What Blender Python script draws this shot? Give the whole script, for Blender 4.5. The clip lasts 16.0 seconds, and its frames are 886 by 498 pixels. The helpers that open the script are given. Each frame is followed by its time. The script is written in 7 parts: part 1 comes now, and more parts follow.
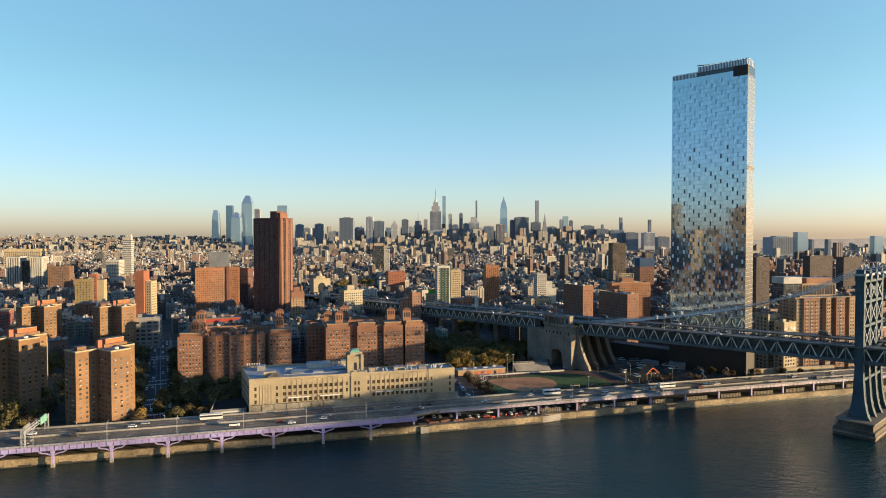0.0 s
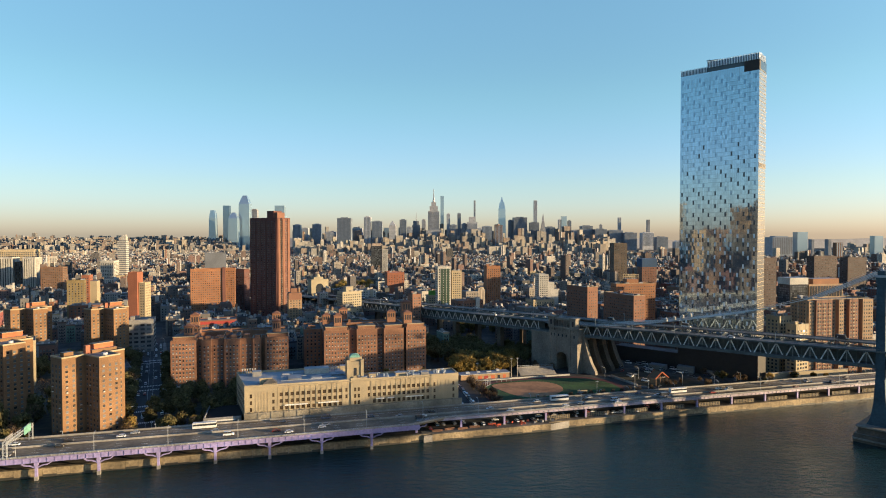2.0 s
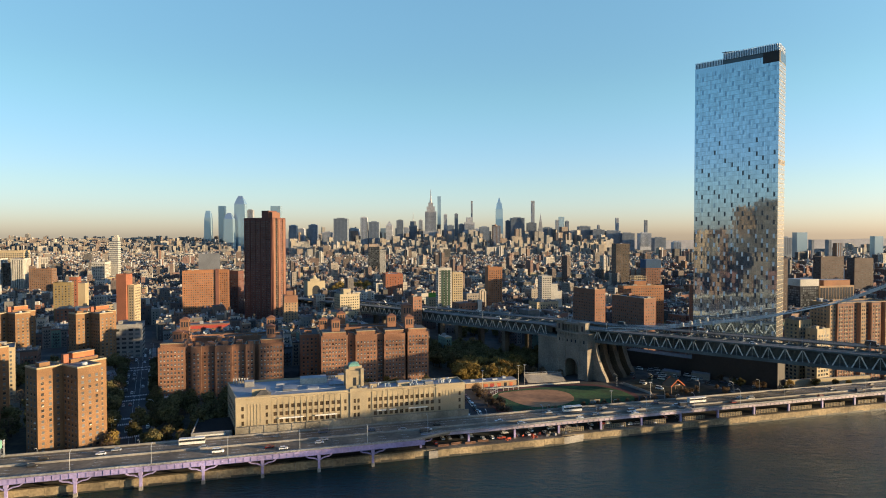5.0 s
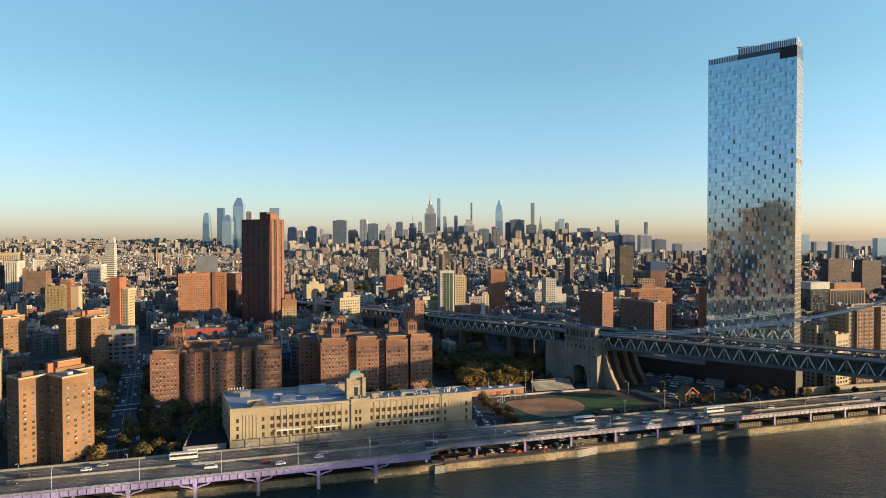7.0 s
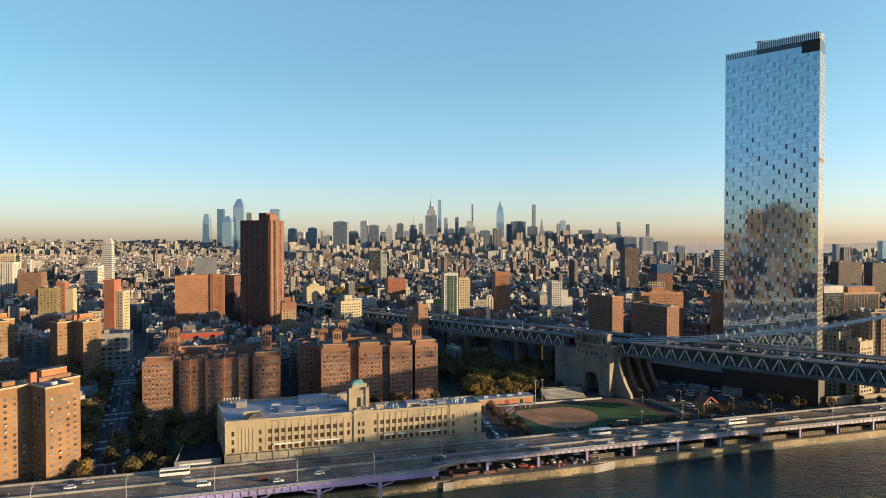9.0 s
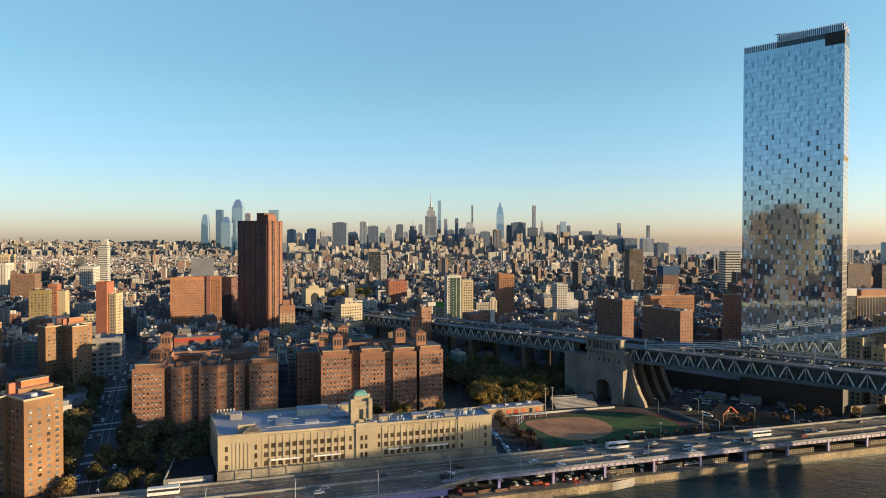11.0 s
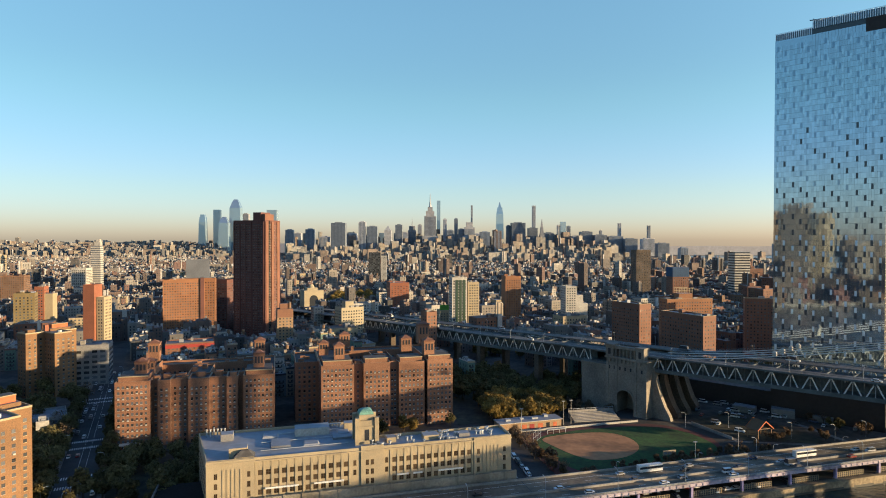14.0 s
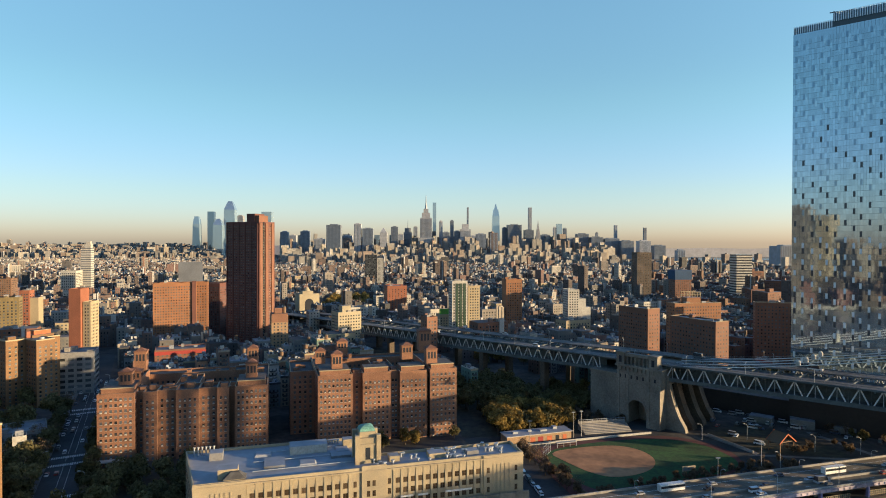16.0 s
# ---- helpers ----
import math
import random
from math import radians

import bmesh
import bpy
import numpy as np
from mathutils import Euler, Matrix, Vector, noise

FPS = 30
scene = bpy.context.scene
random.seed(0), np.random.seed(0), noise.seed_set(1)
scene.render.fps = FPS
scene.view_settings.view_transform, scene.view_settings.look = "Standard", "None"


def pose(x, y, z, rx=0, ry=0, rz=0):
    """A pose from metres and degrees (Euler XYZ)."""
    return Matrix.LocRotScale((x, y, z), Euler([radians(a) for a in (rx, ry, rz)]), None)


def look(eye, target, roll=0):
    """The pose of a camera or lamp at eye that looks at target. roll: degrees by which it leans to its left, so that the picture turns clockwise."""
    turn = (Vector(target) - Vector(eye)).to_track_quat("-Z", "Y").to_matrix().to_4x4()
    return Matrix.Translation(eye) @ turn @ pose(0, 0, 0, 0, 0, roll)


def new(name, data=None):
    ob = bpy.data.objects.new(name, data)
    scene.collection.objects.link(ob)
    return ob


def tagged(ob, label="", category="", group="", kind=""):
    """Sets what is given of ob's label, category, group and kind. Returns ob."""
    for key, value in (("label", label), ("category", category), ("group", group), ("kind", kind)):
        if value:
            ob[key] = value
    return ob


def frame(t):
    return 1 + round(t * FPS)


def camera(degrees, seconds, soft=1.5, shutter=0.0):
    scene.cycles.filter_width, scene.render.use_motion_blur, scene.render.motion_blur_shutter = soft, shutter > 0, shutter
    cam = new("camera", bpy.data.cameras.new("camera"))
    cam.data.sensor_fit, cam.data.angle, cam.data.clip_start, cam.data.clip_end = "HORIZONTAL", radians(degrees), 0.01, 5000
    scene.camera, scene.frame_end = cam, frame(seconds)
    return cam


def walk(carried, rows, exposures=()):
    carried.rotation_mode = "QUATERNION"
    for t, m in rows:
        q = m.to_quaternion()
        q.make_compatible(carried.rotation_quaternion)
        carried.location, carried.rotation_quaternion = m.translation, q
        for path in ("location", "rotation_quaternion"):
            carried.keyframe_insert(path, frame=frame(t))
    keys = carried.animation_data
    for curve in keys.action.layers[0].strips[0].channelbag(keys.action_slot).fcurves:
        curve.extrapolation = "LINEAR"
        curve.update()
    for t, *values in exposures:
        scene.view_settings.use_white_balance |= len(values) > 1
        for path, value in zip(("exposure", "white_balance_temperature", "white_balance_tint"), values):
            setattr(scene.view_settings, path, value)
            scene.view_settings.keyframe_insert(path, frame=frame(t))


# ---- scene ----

# ---- camera: seconds, place, heading to the right of +y, pitch, roll ----
cam = camera(73.74, 16.0, soft=1.0)
PATH = (
    (0.0, 0.04, 0.07, 115.94, 0.009, -1.388, -0.040),
    (0.5, -0.86, 3.70, 115.94, 0.071, -1.379, -0.069),
    (1.0, -1.74, 7.35, 115.93, 0.122, -1.375, -0.056),
    (1.5, -2.60, 11.03, 115.91, 0.183, -1.381, -0.048),
    (2.0, -3.45, 14.73, 115.89, 0.236, -1.375, -0.065),
    (2.5, -4.30, 18.48, 115.86, 0.278, -1.391, -0.065),
    (3.0, -5.15, 22.27, 115.82, 0.331, -1.396, -0.067),
    (3.5, -6.00, 26.11, 115.79, 0.396, -1.380, -0.083),
    (4.0, -6.85, 30.01, 115.76, 0.458, -1.378, -0.081),
    (6.5, -11.25, 50.46, 115.62, 0.699, -1.164, -0.122),
    (7.0, -12.17, 54.75, 115.61, 0.678, -1.120, -0.106),
    (7.5, -13.12, 59.11, 115.61, 0.670, -1.051, -0.072),
    (8.0, -14.08, 63.54, 115.61, 0.660, -0.994, -0.062),
    (8.5, -15.06, 68.03, 115.61, 0.653, -0.979, -0.021),
    (9.0, -16.06, 72.58, 115.63, 0.650, -0.959, 0.006),
    (11.5, -21.32, 96.06, 115.79, 0.762, -0.815, 0.100),
    (12.0, -22.42, 100.85, 115.84, 0.789, -0.776, 0.115),
    (12.5, -23.53, 105.66, 115.90, 0.815, -0.802, 0.107),
    (13.0, -24.65, 110.48, 115.95, 0.836, -0.824, 0.100),
    (13.5, -25.78, 115.28, 116.01, 0.855, -0.833, 0.092),
    (14.0, -26.91, 120.07, 116.07, 0.895, -0.835, 0.085),
    (14.5, -28.04, 124.83, 116.13, 0.974, -0.811, 0.073),
    (15.0, -29.17, 129.55, 116.19, 1.112, -0.749, 0.093),
    (15.5, -30.30, 134.21, 116.24, 1.240, -0.677, 0.091),
    (16.0, -31.41, 138.79, 116.28, 1.358, -0.636, 0.098),
)


def aim(x, y, z, heading, pitch, roll):
    h, p = radians(heading), radians(pitch)
    way = Vector((math.sin(h) * math.cos(p), math.cos(h) * math.cos(p), math.sin(p)))
    return look((x, y, z), Vector((x, y, z)) + 1000 * way, roll)


walk(cam, [(row[0], aim(*row[1:])) for row in PATH])

# ---- light ----
SUN_WAY = Vector((0.972, -0.237, 0.0)).normalized()
SUN_UP = radians(5.95)
world = bpy.data.worlds.new("sky")
scene.world = world
world.use_nodes = True
wt = world.node_tree
wt.nodes.clear()
sky = wt.nodes.new("ShaderNodeTexSky")
sky.sky_type = "NISHITA"
sky.sun_disc = False
sky.sun_elevation = SUN_UP
sky.sun_rotation = math.atan2(SUN_WAY.x, SUN_WAY.y)
sky.altitude = 100
sky.air_density, sky.dust_density, sky.ozone_density = 1.0, 0.6, 3.0
bg = wt.nodes.new("ShaderNodeBackground")
bg.inputs["Strength"].default_value = 0.149
wo = wt.nodes.new("ShaderNodeOutputWorld")
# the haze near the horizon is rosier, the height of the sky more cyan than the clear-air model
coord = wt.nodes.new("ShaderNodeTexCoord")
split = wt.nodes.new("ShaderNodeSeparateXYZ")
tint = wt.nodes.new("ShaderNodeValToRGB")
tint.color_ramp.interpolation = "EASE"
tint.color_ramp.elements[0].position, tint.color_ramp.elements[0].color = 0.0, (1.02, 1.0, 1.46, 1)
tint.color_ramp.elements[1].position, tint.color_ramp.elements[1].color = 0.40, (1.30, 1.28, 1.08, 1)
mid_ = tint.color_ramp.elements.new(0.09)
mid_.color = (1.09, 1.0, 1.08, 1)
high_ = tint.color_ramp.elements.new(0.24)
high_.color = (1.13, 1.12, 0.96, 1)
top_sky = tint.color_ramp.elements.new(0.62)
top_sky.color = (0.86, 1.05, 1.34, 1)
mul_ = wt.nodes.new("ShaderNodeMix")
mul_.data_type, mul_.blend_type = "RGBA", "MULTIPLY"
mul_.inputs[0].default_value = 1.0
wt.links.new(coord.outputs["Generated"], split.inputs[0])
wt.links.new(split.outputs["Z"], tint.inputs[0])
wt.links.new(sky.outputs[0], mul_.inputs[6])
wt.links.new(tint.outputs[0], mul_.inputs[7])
side_ = wt.nodes.new("ShaderNodeMapRange")
side_.interpolation_type = "SMOOTHSTEP"
side_.inputs["From Min"].default_value, side_.inputs["From Max"].default_value = -0.75, 0.15
side_.inputs["To Min"].default_value, side_.inputs["To Max"].default_value = 0.78, 1.0
dim_ = wt.nodes.new("ShaderNodeVectorMath")
dim_.operation = "SCALE"
wt.links.new(split.outputs["X"], side_.inputs["Value"])
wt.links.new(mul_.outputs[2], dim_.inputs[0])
wt.links.new(side_.outputs[0], dim_.inputs["Scale"])
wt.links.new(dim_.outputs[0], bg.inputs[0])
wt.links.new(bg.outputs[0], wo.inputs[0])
sun = new("sun", bpy.data.lights.new("sun", "SUN"))
sun.data.energy, sun.data.angle, sun.data.color = 4.9, radians(0.6), (1.0, 0.745, 0.43)
sun_dir = Vector((SUN_WAY.x * math.cos(SUN_UP), SUN_WAY.y * math.cos(SUN_UP), math.sin(SUN_UP)))
sun.matrix_world = look(sun_dir * 500, (0, 0, 0))
scene.view_settings.exposure = 1.33

# ---- materials ----


def material(name, base, rough=0.85, metal=0.0, grain=1.5, spread=0.15, bump=0.15, stain=0.12, per="none", palette=None, spec=0.5):
    """A worn surface: grain and large stains over a base colour; per object or per island a shade or a palette colour."""
    m = bpy.data.materials.new(name)
    m.use_nodes = True
    t = m.node_tree
    p = t.nodes["Principled BSDF"]
    p.inputs["Roughness"].default_value, p.inputs["Metallic"].default_value = rough, metal
    p.inputs["Specular IOR Level"].default_value = spec
    geo = t.nodes.new("ShaderNodeNewGeometry")
    fine = t.nodes.new("ShaderNodeTexNoise")
    fine.inputs["Scale"].default_value, fine.inputs["Detail"].default_value = grain, 5
    wide = t.nodes.new("ShaderNodeTexNoise")
    wide.inputs["Scale"].default_value, wide.inputs["Detail"].default_value = 0.07, 3
    t.links.new(geo.outputs["Position"], fine.inputs["Vector"])
    t.links.new(geo.outputs["Position"], wide.inputs["Vector"])
    if palette:
        ramp = t.nodes.new("ShaderNodeValToRGB")
        ramp.color_ramp.interpolation = "CONSTANT"
        e = ramp.color_ramp.elements
        while len(e) < len(palette):
            e.new(0.5)
        for k, c in enumerate(palette):
            e[k].position, e[k].color = k / len(palette), (*c, 1)
        if per == "island":
            t.links.new(geo.outputs["Random Per Island"], ramp.inputs[0])
        else:
            info = t.nodes.new("ShaderNodeObjectInfo")
            t.links.new(info.outputs["Random"], ramp.inputs[0])
        col = ramp.outputs[0]
    else:
        rgb = t.nodes.new("ShaderNodeRGB")
        rgb.outputs[0].default_value = (*base, 1)
        col = rgb.outputs[0]
    deep = t.nodes.new("ShaderNodeVectorMath")
    deep.operation = "SCALE"
    deep.inputs["Scale"].default_value = 0.78
    t.links.new(col, deep.inputs[0])
    value = deep.outputs[0]
    for noise_node, amount in ((fine, spread), (wide, stain)):
        span = t.nodes.new("ShaderNodeMapRange")
        span.inputs["From Min"].default_value, span.inputs["From Max"].default_value = 0.3, 0.7
        span.inputs["To Min"].default_value, span.inputs["To Max"].default_value = 1 - amount * 1.4, 1 + amount
        t.links.new(noise_node.outputs[0], span.inputs["Value"])
        mul = t.nodes.new("ShaderNodeVectorMath")
        mul.operation = "SCALE"
        t.links.new(value, mul.inputs[0])
        t.links.new(span.outputs[0], mul.inputs["Scale"])
        value = mul.outputs[0]
    if per == "object" and not palette:
        info = t.nodes.new("ShaderNodeObjectInfo")
        span = t.nodes.new("ShaderNodeMapRange")
        span.inputs["To Min"].default_value, span.inputs["To Max"].default_value = 0.65, 1.35
        t.links.new(info.outputs["Random"], span.inputs["Value"])
        mul = t.nodes.new("ShaderNodeVectorMath")
        mul.operation = "SCALE"
        t.links.new(value, mul.inputs[0])
        t.links.new(span.outputs[0], mul.inputs["Scale"])
        value = mul.outputs[0]
    t.links.new(value, p.inputs["Base Color"])
    if bump:
        b = t.nodes.new("ShaderNodeBump")
        b.inputs["Strength"].default_value, b.inputs["Distance"].default_value = bump, 0.1
        t.links.new(fine.outputs[0], b.inputs["Height"])
        t.links.new(b.outputs[0], p.inputs["Normal"])
    return m


def rgb(h):
    """Linear colour from a hex string."""
    c = [int(h[k:k + 2], 16) / 255 for k in (0, 2, 4)]
    return tuple(v / 12.92 if v < 0.04 else ((v + 0.055) / 1.055) ** 2.4 for v in c)


BRICK = material("red brick", (0.20, 0.088, 0.052), grain=3.0, spread=0.22)
BRICK_BROWN = material("brown brick", (0.195, 0.105, 0.06), grain=3.0, spread=0.22)
BRICK_COURT = material("warm red-brown brick", (0.28, 0.131, 0.072), grain=2.5, spread=0.26, stain=0.2)
SLATE = material("slate grey panels", (0.12, 0.13, 0.15), grain=1.0)
BRICK_ORANGE = material("orange brick", (0.29, 0.126, 0.057), grain=3.0, spread=0.2)
BRICK_DARK = material("dark red brick", (0.135, 0.052, 0.039), grain=3.0, spread=0.2)
BRICK_TAN = material("tan-brown brick", (0.208, 0.108, 0.047), grain=3.0, spread=0.24, stain=0.2)
TERRA = material("terracotta red panel", (0.30, 0.105, 0.055), grain=2.0)
LIMESTONE = material("warm cream limestone", (0.405, 0.325, 0.205), grain=2.5, spread=0.08, stain=0.12)
STONE = material("cream limestone", (0.385, 0.305, 0.188), grain=2.5, spread=0.08, stain=0.09)
GRANITE = material("grey granite blocks", (0.235, 0.20, 0.158), grain=1.0, spread=0.2, stain=0.25)
QUAY_STONE = material("tan stained quay stone", (0.29, 0.222, 0.132), grain=0.8, spread=0.28, stain=0.4)
QUAY_TOP = material("dusty quay paving", (0.20, 0.16, 0.115), grain=0.5, spread=0.3, stain=0.4)
ALGAE = material("wet algae-dark concrete", (0.045, 0.042, 0.032), rough=0.5, grain=1.0, stain=0.3)
# darker granite; on inner buttresses and approach piers it stands in for shade
GRANITE_DARK = material("dark granite", (0.115, 0.082, 0.056), grain=1.0, spread=0.25, stain=0.3)
CONCRETE = material("weathered concrete", (0.288, 0.264, 0.232), grain=1.0, stain=0.25)
WHITE = material("white painted masonry", (0.48, 0.45, 0.39), grain=1.0)
GREY = material("grey masonry", (0.240, 0.232, 0.224), grain=1.0)
ASPHALT = material("asphalt", (0.046, 0.042, 0.038), rough=0.9, grain=0.8, spread=0.2, stain=0.35)
DECKING = material("worn concrete roadway", (0.20, 0.152, 0.098), rough=0.85, grain=0.6, spread=0.2, stain=0.35)
BRIDGE_ROAD = material("grey bridge roadway", (0.14, 0.13, 0.12), rough=0.9, grain=0.5, spread=0.2, stain=0.3)
EARTH = material("city ground", (0.070, 0.056, 0.043), rough=0.95, grain=0.3, spread=0.3, stain=0.5)
PAVING = material("concrete paving", (0.192, 0.176, 0.160), grain=0.7, stain=0.3)
ROOF = material("grey roof membrane", (0.17, 0.175, 0.185), rough=0.8, grain=0.35, spread=0.25, stain=0.3)
ROOF_LIGHT = material("silver roof coating", (0.29, 0.30, 0.32), rough=0.7, grain=0.25, spread=0.1, stain=0.12)
TAR = material("tar roof", (0.08, 0.075, 0.07), grain=0.5, spread=0.3)
LILAC = material("lilac painted steel", (0.34, 0.29, 0.52), rough=0.5, grain=0.8, stain=0.2)
# the same lilac paint, paled to imitate sun on the eastern girders
LILAC_LIT = material("pale lilac steel in sunlight", (0.46, 0.39, 0.45), rough=0.5, grain=0.8, stain=0.25)
STEEL = material("blue-grey painted steel", (0.108, 0.124, 0.124), rough=0.6, spec=0.25, grain=0.7, stain=0.25)
TOWER_STEEL = material("blue-grey tower steel", (0.05, 0.088, 0.112), rough=0.6, spec=0.25, grain=0.7, stain=0.25)
STEEL_PALE = material("pale galvanised steel", (0.42, 0.44, 0.45), rough=0.5, spec=0.3, grain=0.7)
TRUSS_WHITE = material("white-painted truss steel", (0.66, 0.67, 0.67), rough=0.5, grain=0.7)
CABLE = material("weathered cable wrap", (0.66, 0.64, 0.60), rough=0.5, grain=0.5)
BLACK = material("matt black surface", (0.028, 0.026, 0.024), rough=0.95, spec=0.08, grain=1.0)
BRICK_PALE = material("pale tan brick", (0.35, 0.225, 0.128), grain=3.0, spread=0.2)
BROWN_FRAME = material("brown window frames", (0.11, 0.075, 0.045), grain=2.0)
ORANGE_RED = material("orange-red plastic", (0.55, 0.10, 0.05), rough=0.5, grain=2.0)
RUST = material("rusty steel", (0.19, 0.09, 0.05), rough=0.8, grain=2.0, spread=0.3)
OLIVE = material("olive-tan brick", (0.20, 0.145, 0.062), grain=2.0, spread=0.2)
BRICK_BAY = material("orange-pink bay brick", (0.25, 0.118, 0.07), grain=3.0, spread=0.2)
SLAB_DARK = material("dark brown brick", (0.085, 0.058, 0.048), grain=2.0, spread=0.25)
GREEN_GLASS = material("dark green curtain glass", (0.045, 0.075, 0.05), rough=0.3, grain=0.6)
WALL_CONC = material("tan stained concrete", (0.27, 0.235, 0.175), grain=0.9, spread=0.16, stain=0.3)
CREAM = material("pale cream brick", (0.37, 0.31, 0.205), grain=2.0, spread=0.1)
HOARDING = material("bright green hoarding", (0.10, 0.34, 0.05), grain=1.0)
UMBER = material("near-black brown surface", (0.035, 0.027, 0.022), rough=0.7, grain=0.6)
IRON = material("dark iron", (0.05, 0.05, 0.055), rough=0.6, grain=2)
COPPER = material("green patinated copper", (0.16, 0.36, 0.28), rough=0.7, grain=1.5, spread=0.25)
GRASS = material("playing field grass", (0.028, 0.084, 0.014), rough=0.95, grain=0.6, spread=0.3, stain=0.3)
CLAY = material("baseball clay", (0.43, 0.20, 0.085), rough=0.95, grain=0.3, spread=0.16, stain=0.3)
TRACK = material("red running track", (0.125, 0.032, 0.026), rough=0.9, grain=0.8)
LAWN = material("autumn park ground", (0.055, 0.048, 0.024), rough=0.95, grain=0.3, spread=0.4, stain=0.4)
WOOD = material("weathered tank wood", (0.20, 0.12, 0.07), grain=2)
REDROOF = material("orange-red tar roof", (0.5, 0.13, 0.05), grain=0.6)
BLUE = material("blue netting", (0.02, 0.065, 0.14), grain=0.7)
WHITE_PAINT = material("white road paint", (0.75, 0.73, 0.68), grain=2, spread=0.2)
RED_PAINT = material("red paint", (0.32, 0.04, 0.03), grain=2)
BARK = material("bark", (0.09, 0.065, 0.045), grain=4, spread=0.3)
LEAF_GREEN = material("green leaves", (0.155, 0.132, 0.058), rough=1.0, spec=0.08, grain=0.8, spread=0.45, per="object")
LEAF_GOLD = material("golden autumn leaves", (0.30, 0.205, 0.062), rough=1.0, spec=0.08, grain=0.8, spread=0.35, per="object")
LEAF_BROWN = material("bare brown twigs and leaves", (0.20, 0.135, 0.082), rough=1.0, spec=0.08, grain=0.8, spread=0.4, per="object")
for leaf_mat in (LEAF_GREEN, LEAF_GOLD, LEAF_BROWN):
    # leaves let part of the light through
    t_ = leaf_mat.node_tree
    p_ = t_.nodes["Principled BSDF"]
    thin = t_.nodes.new("ShaderNodeBsdfTranslucent")
    both = t_.nodes.new("ShaderNodeMixShader")
    both.inputs[0].default_value = 0.38
    t_.links.new(p_.inputs["Base Color"].links[0].from_socket, thin.inputs["Color"])
    t_.links.new(p_.outputs[0], both.inputs[1])
    t_.links.new(thin.outputs[0], both.inputs[2])
    t_.links.new(both.outputs[0], t_.nodes["Material Output"].inputs["Surface"])
# backdrop land, given a faint glow that stands in for haze
HAZE = material("far land glowing for haze", (0.2, 0.2, 0.2), rough=1.0, grain=0.01, spread=0.2)
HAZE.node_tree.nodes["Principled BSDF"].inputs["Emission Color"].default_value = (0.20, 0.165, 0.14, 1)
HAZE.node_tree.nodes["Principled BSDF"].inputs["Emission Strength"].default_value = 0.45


def muted(colours, k):
    """Colours drawn towards their own grey."""
    return [tuple(v + (sum(c) / 3 - v) * k for v in c) for c in colours]


TENEMENT = material("tenement walls", (0.3, 0.2, 0.15), grain=1.5, spread=0.15, per="object", palette=muted([
    (0.22, 0.10, 0.065), (0.30, 0.24, 0.18), (0.15, 0.075, 0.055), (0.38, 0.31, 0.22), (0.20, 0.17, 0.15), (0.46, 0.41, 0.34),
    (0.25, 0.125, 0.075), (0.28, 0.25, 0.22), (0.10, 0.095, 0.09), (0.34, 0.17, 0.09), (0.18, 0.11, 0.085), (0.42, 0.40, 0.37), (0.16, 0.20, 0.22), (0.12, 0.22, 0.17), (0.34, 0.08, 0.055)], 0.18))
FABRIC = material("city walls", (0.3, 0.2, 0.15), grain=0.6, spread=0.1, per="island", palette=muted([
    (0.19, 0.095, 0.06), (0.25, 0.19, 0.135), (0.12, 0.07, 0.052), (0.29, 0.225, 0.155), (0.14, 0.115, 0.10), (0.36, 0.305, 0.23),
    (0.25, 0.092, 0.055), (0.46, 0.39, 0.28), (0.065, 0.058, 0.052), (0.20, 0.10, 0.06), (0.11, 0.066, 0.05), (0.16, 0.142, 0.122)], 0.5))
FABRIC_ROOF = material("city roofs", (0.3, 0.3, 0.3), grain=0.3, spread=0.15, per="island", palette=muted([
    (0.10, 0.10, 0.10), (0.035, 0.035, 0.035), (0.07, 0.07, 0.072), (0.26, 0.26, 0.26), (0.09, 0.055, 0.04), (0.085, 0.082, 0.078), (0.045, 0.045, 0.045), (0.15, 0.147, 0.145)], 0.3))
FABRIC_BITS = material("roof clutter", (0.3, 0.3, 0.3), grain=0.6, spread=0.1, per="island", palette=muted([
    (0.48, 0.45, 0.40), (0.24, 0.12, 0.08), (0.2, 0.2, 0.2), (0.40, 0.32, 0.23), (0.06, 0.06, 0.06), (0.52, 0.51, 0.49)], 0.2))
# far wall colours evened towards one mid tone to imitate haze
FAR_WALL = material("distant walls, haze-muted", (0.306, 0.294, 0.270), grain=0.05, spread=0.1, per="island", palette=[
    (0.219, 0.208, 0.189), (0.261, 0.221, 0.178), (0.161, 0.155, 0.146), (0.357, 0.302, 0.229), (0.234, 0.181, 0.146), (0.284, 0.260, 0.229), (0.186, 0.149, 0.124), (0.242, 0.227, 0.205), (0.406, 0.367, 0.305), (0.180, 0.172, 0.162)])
CAR_PAINT = material("car paint", (0.3, 0.3, 0.3), rough=0.3, bump=0, spread=0.02, stain=0.02, per="object", palette=[
    (0.75, 0.75, 0.75), (0.03, 0.03, 0.035), (0.6, 0.6, 0.6), (0.12, 0.12, 0.13), (0.75, 0.75, 0.75), (0.25, 0.02, 0.02), (0.05, 0.07, 0.12), (0.35, 0.35, 0.36)])


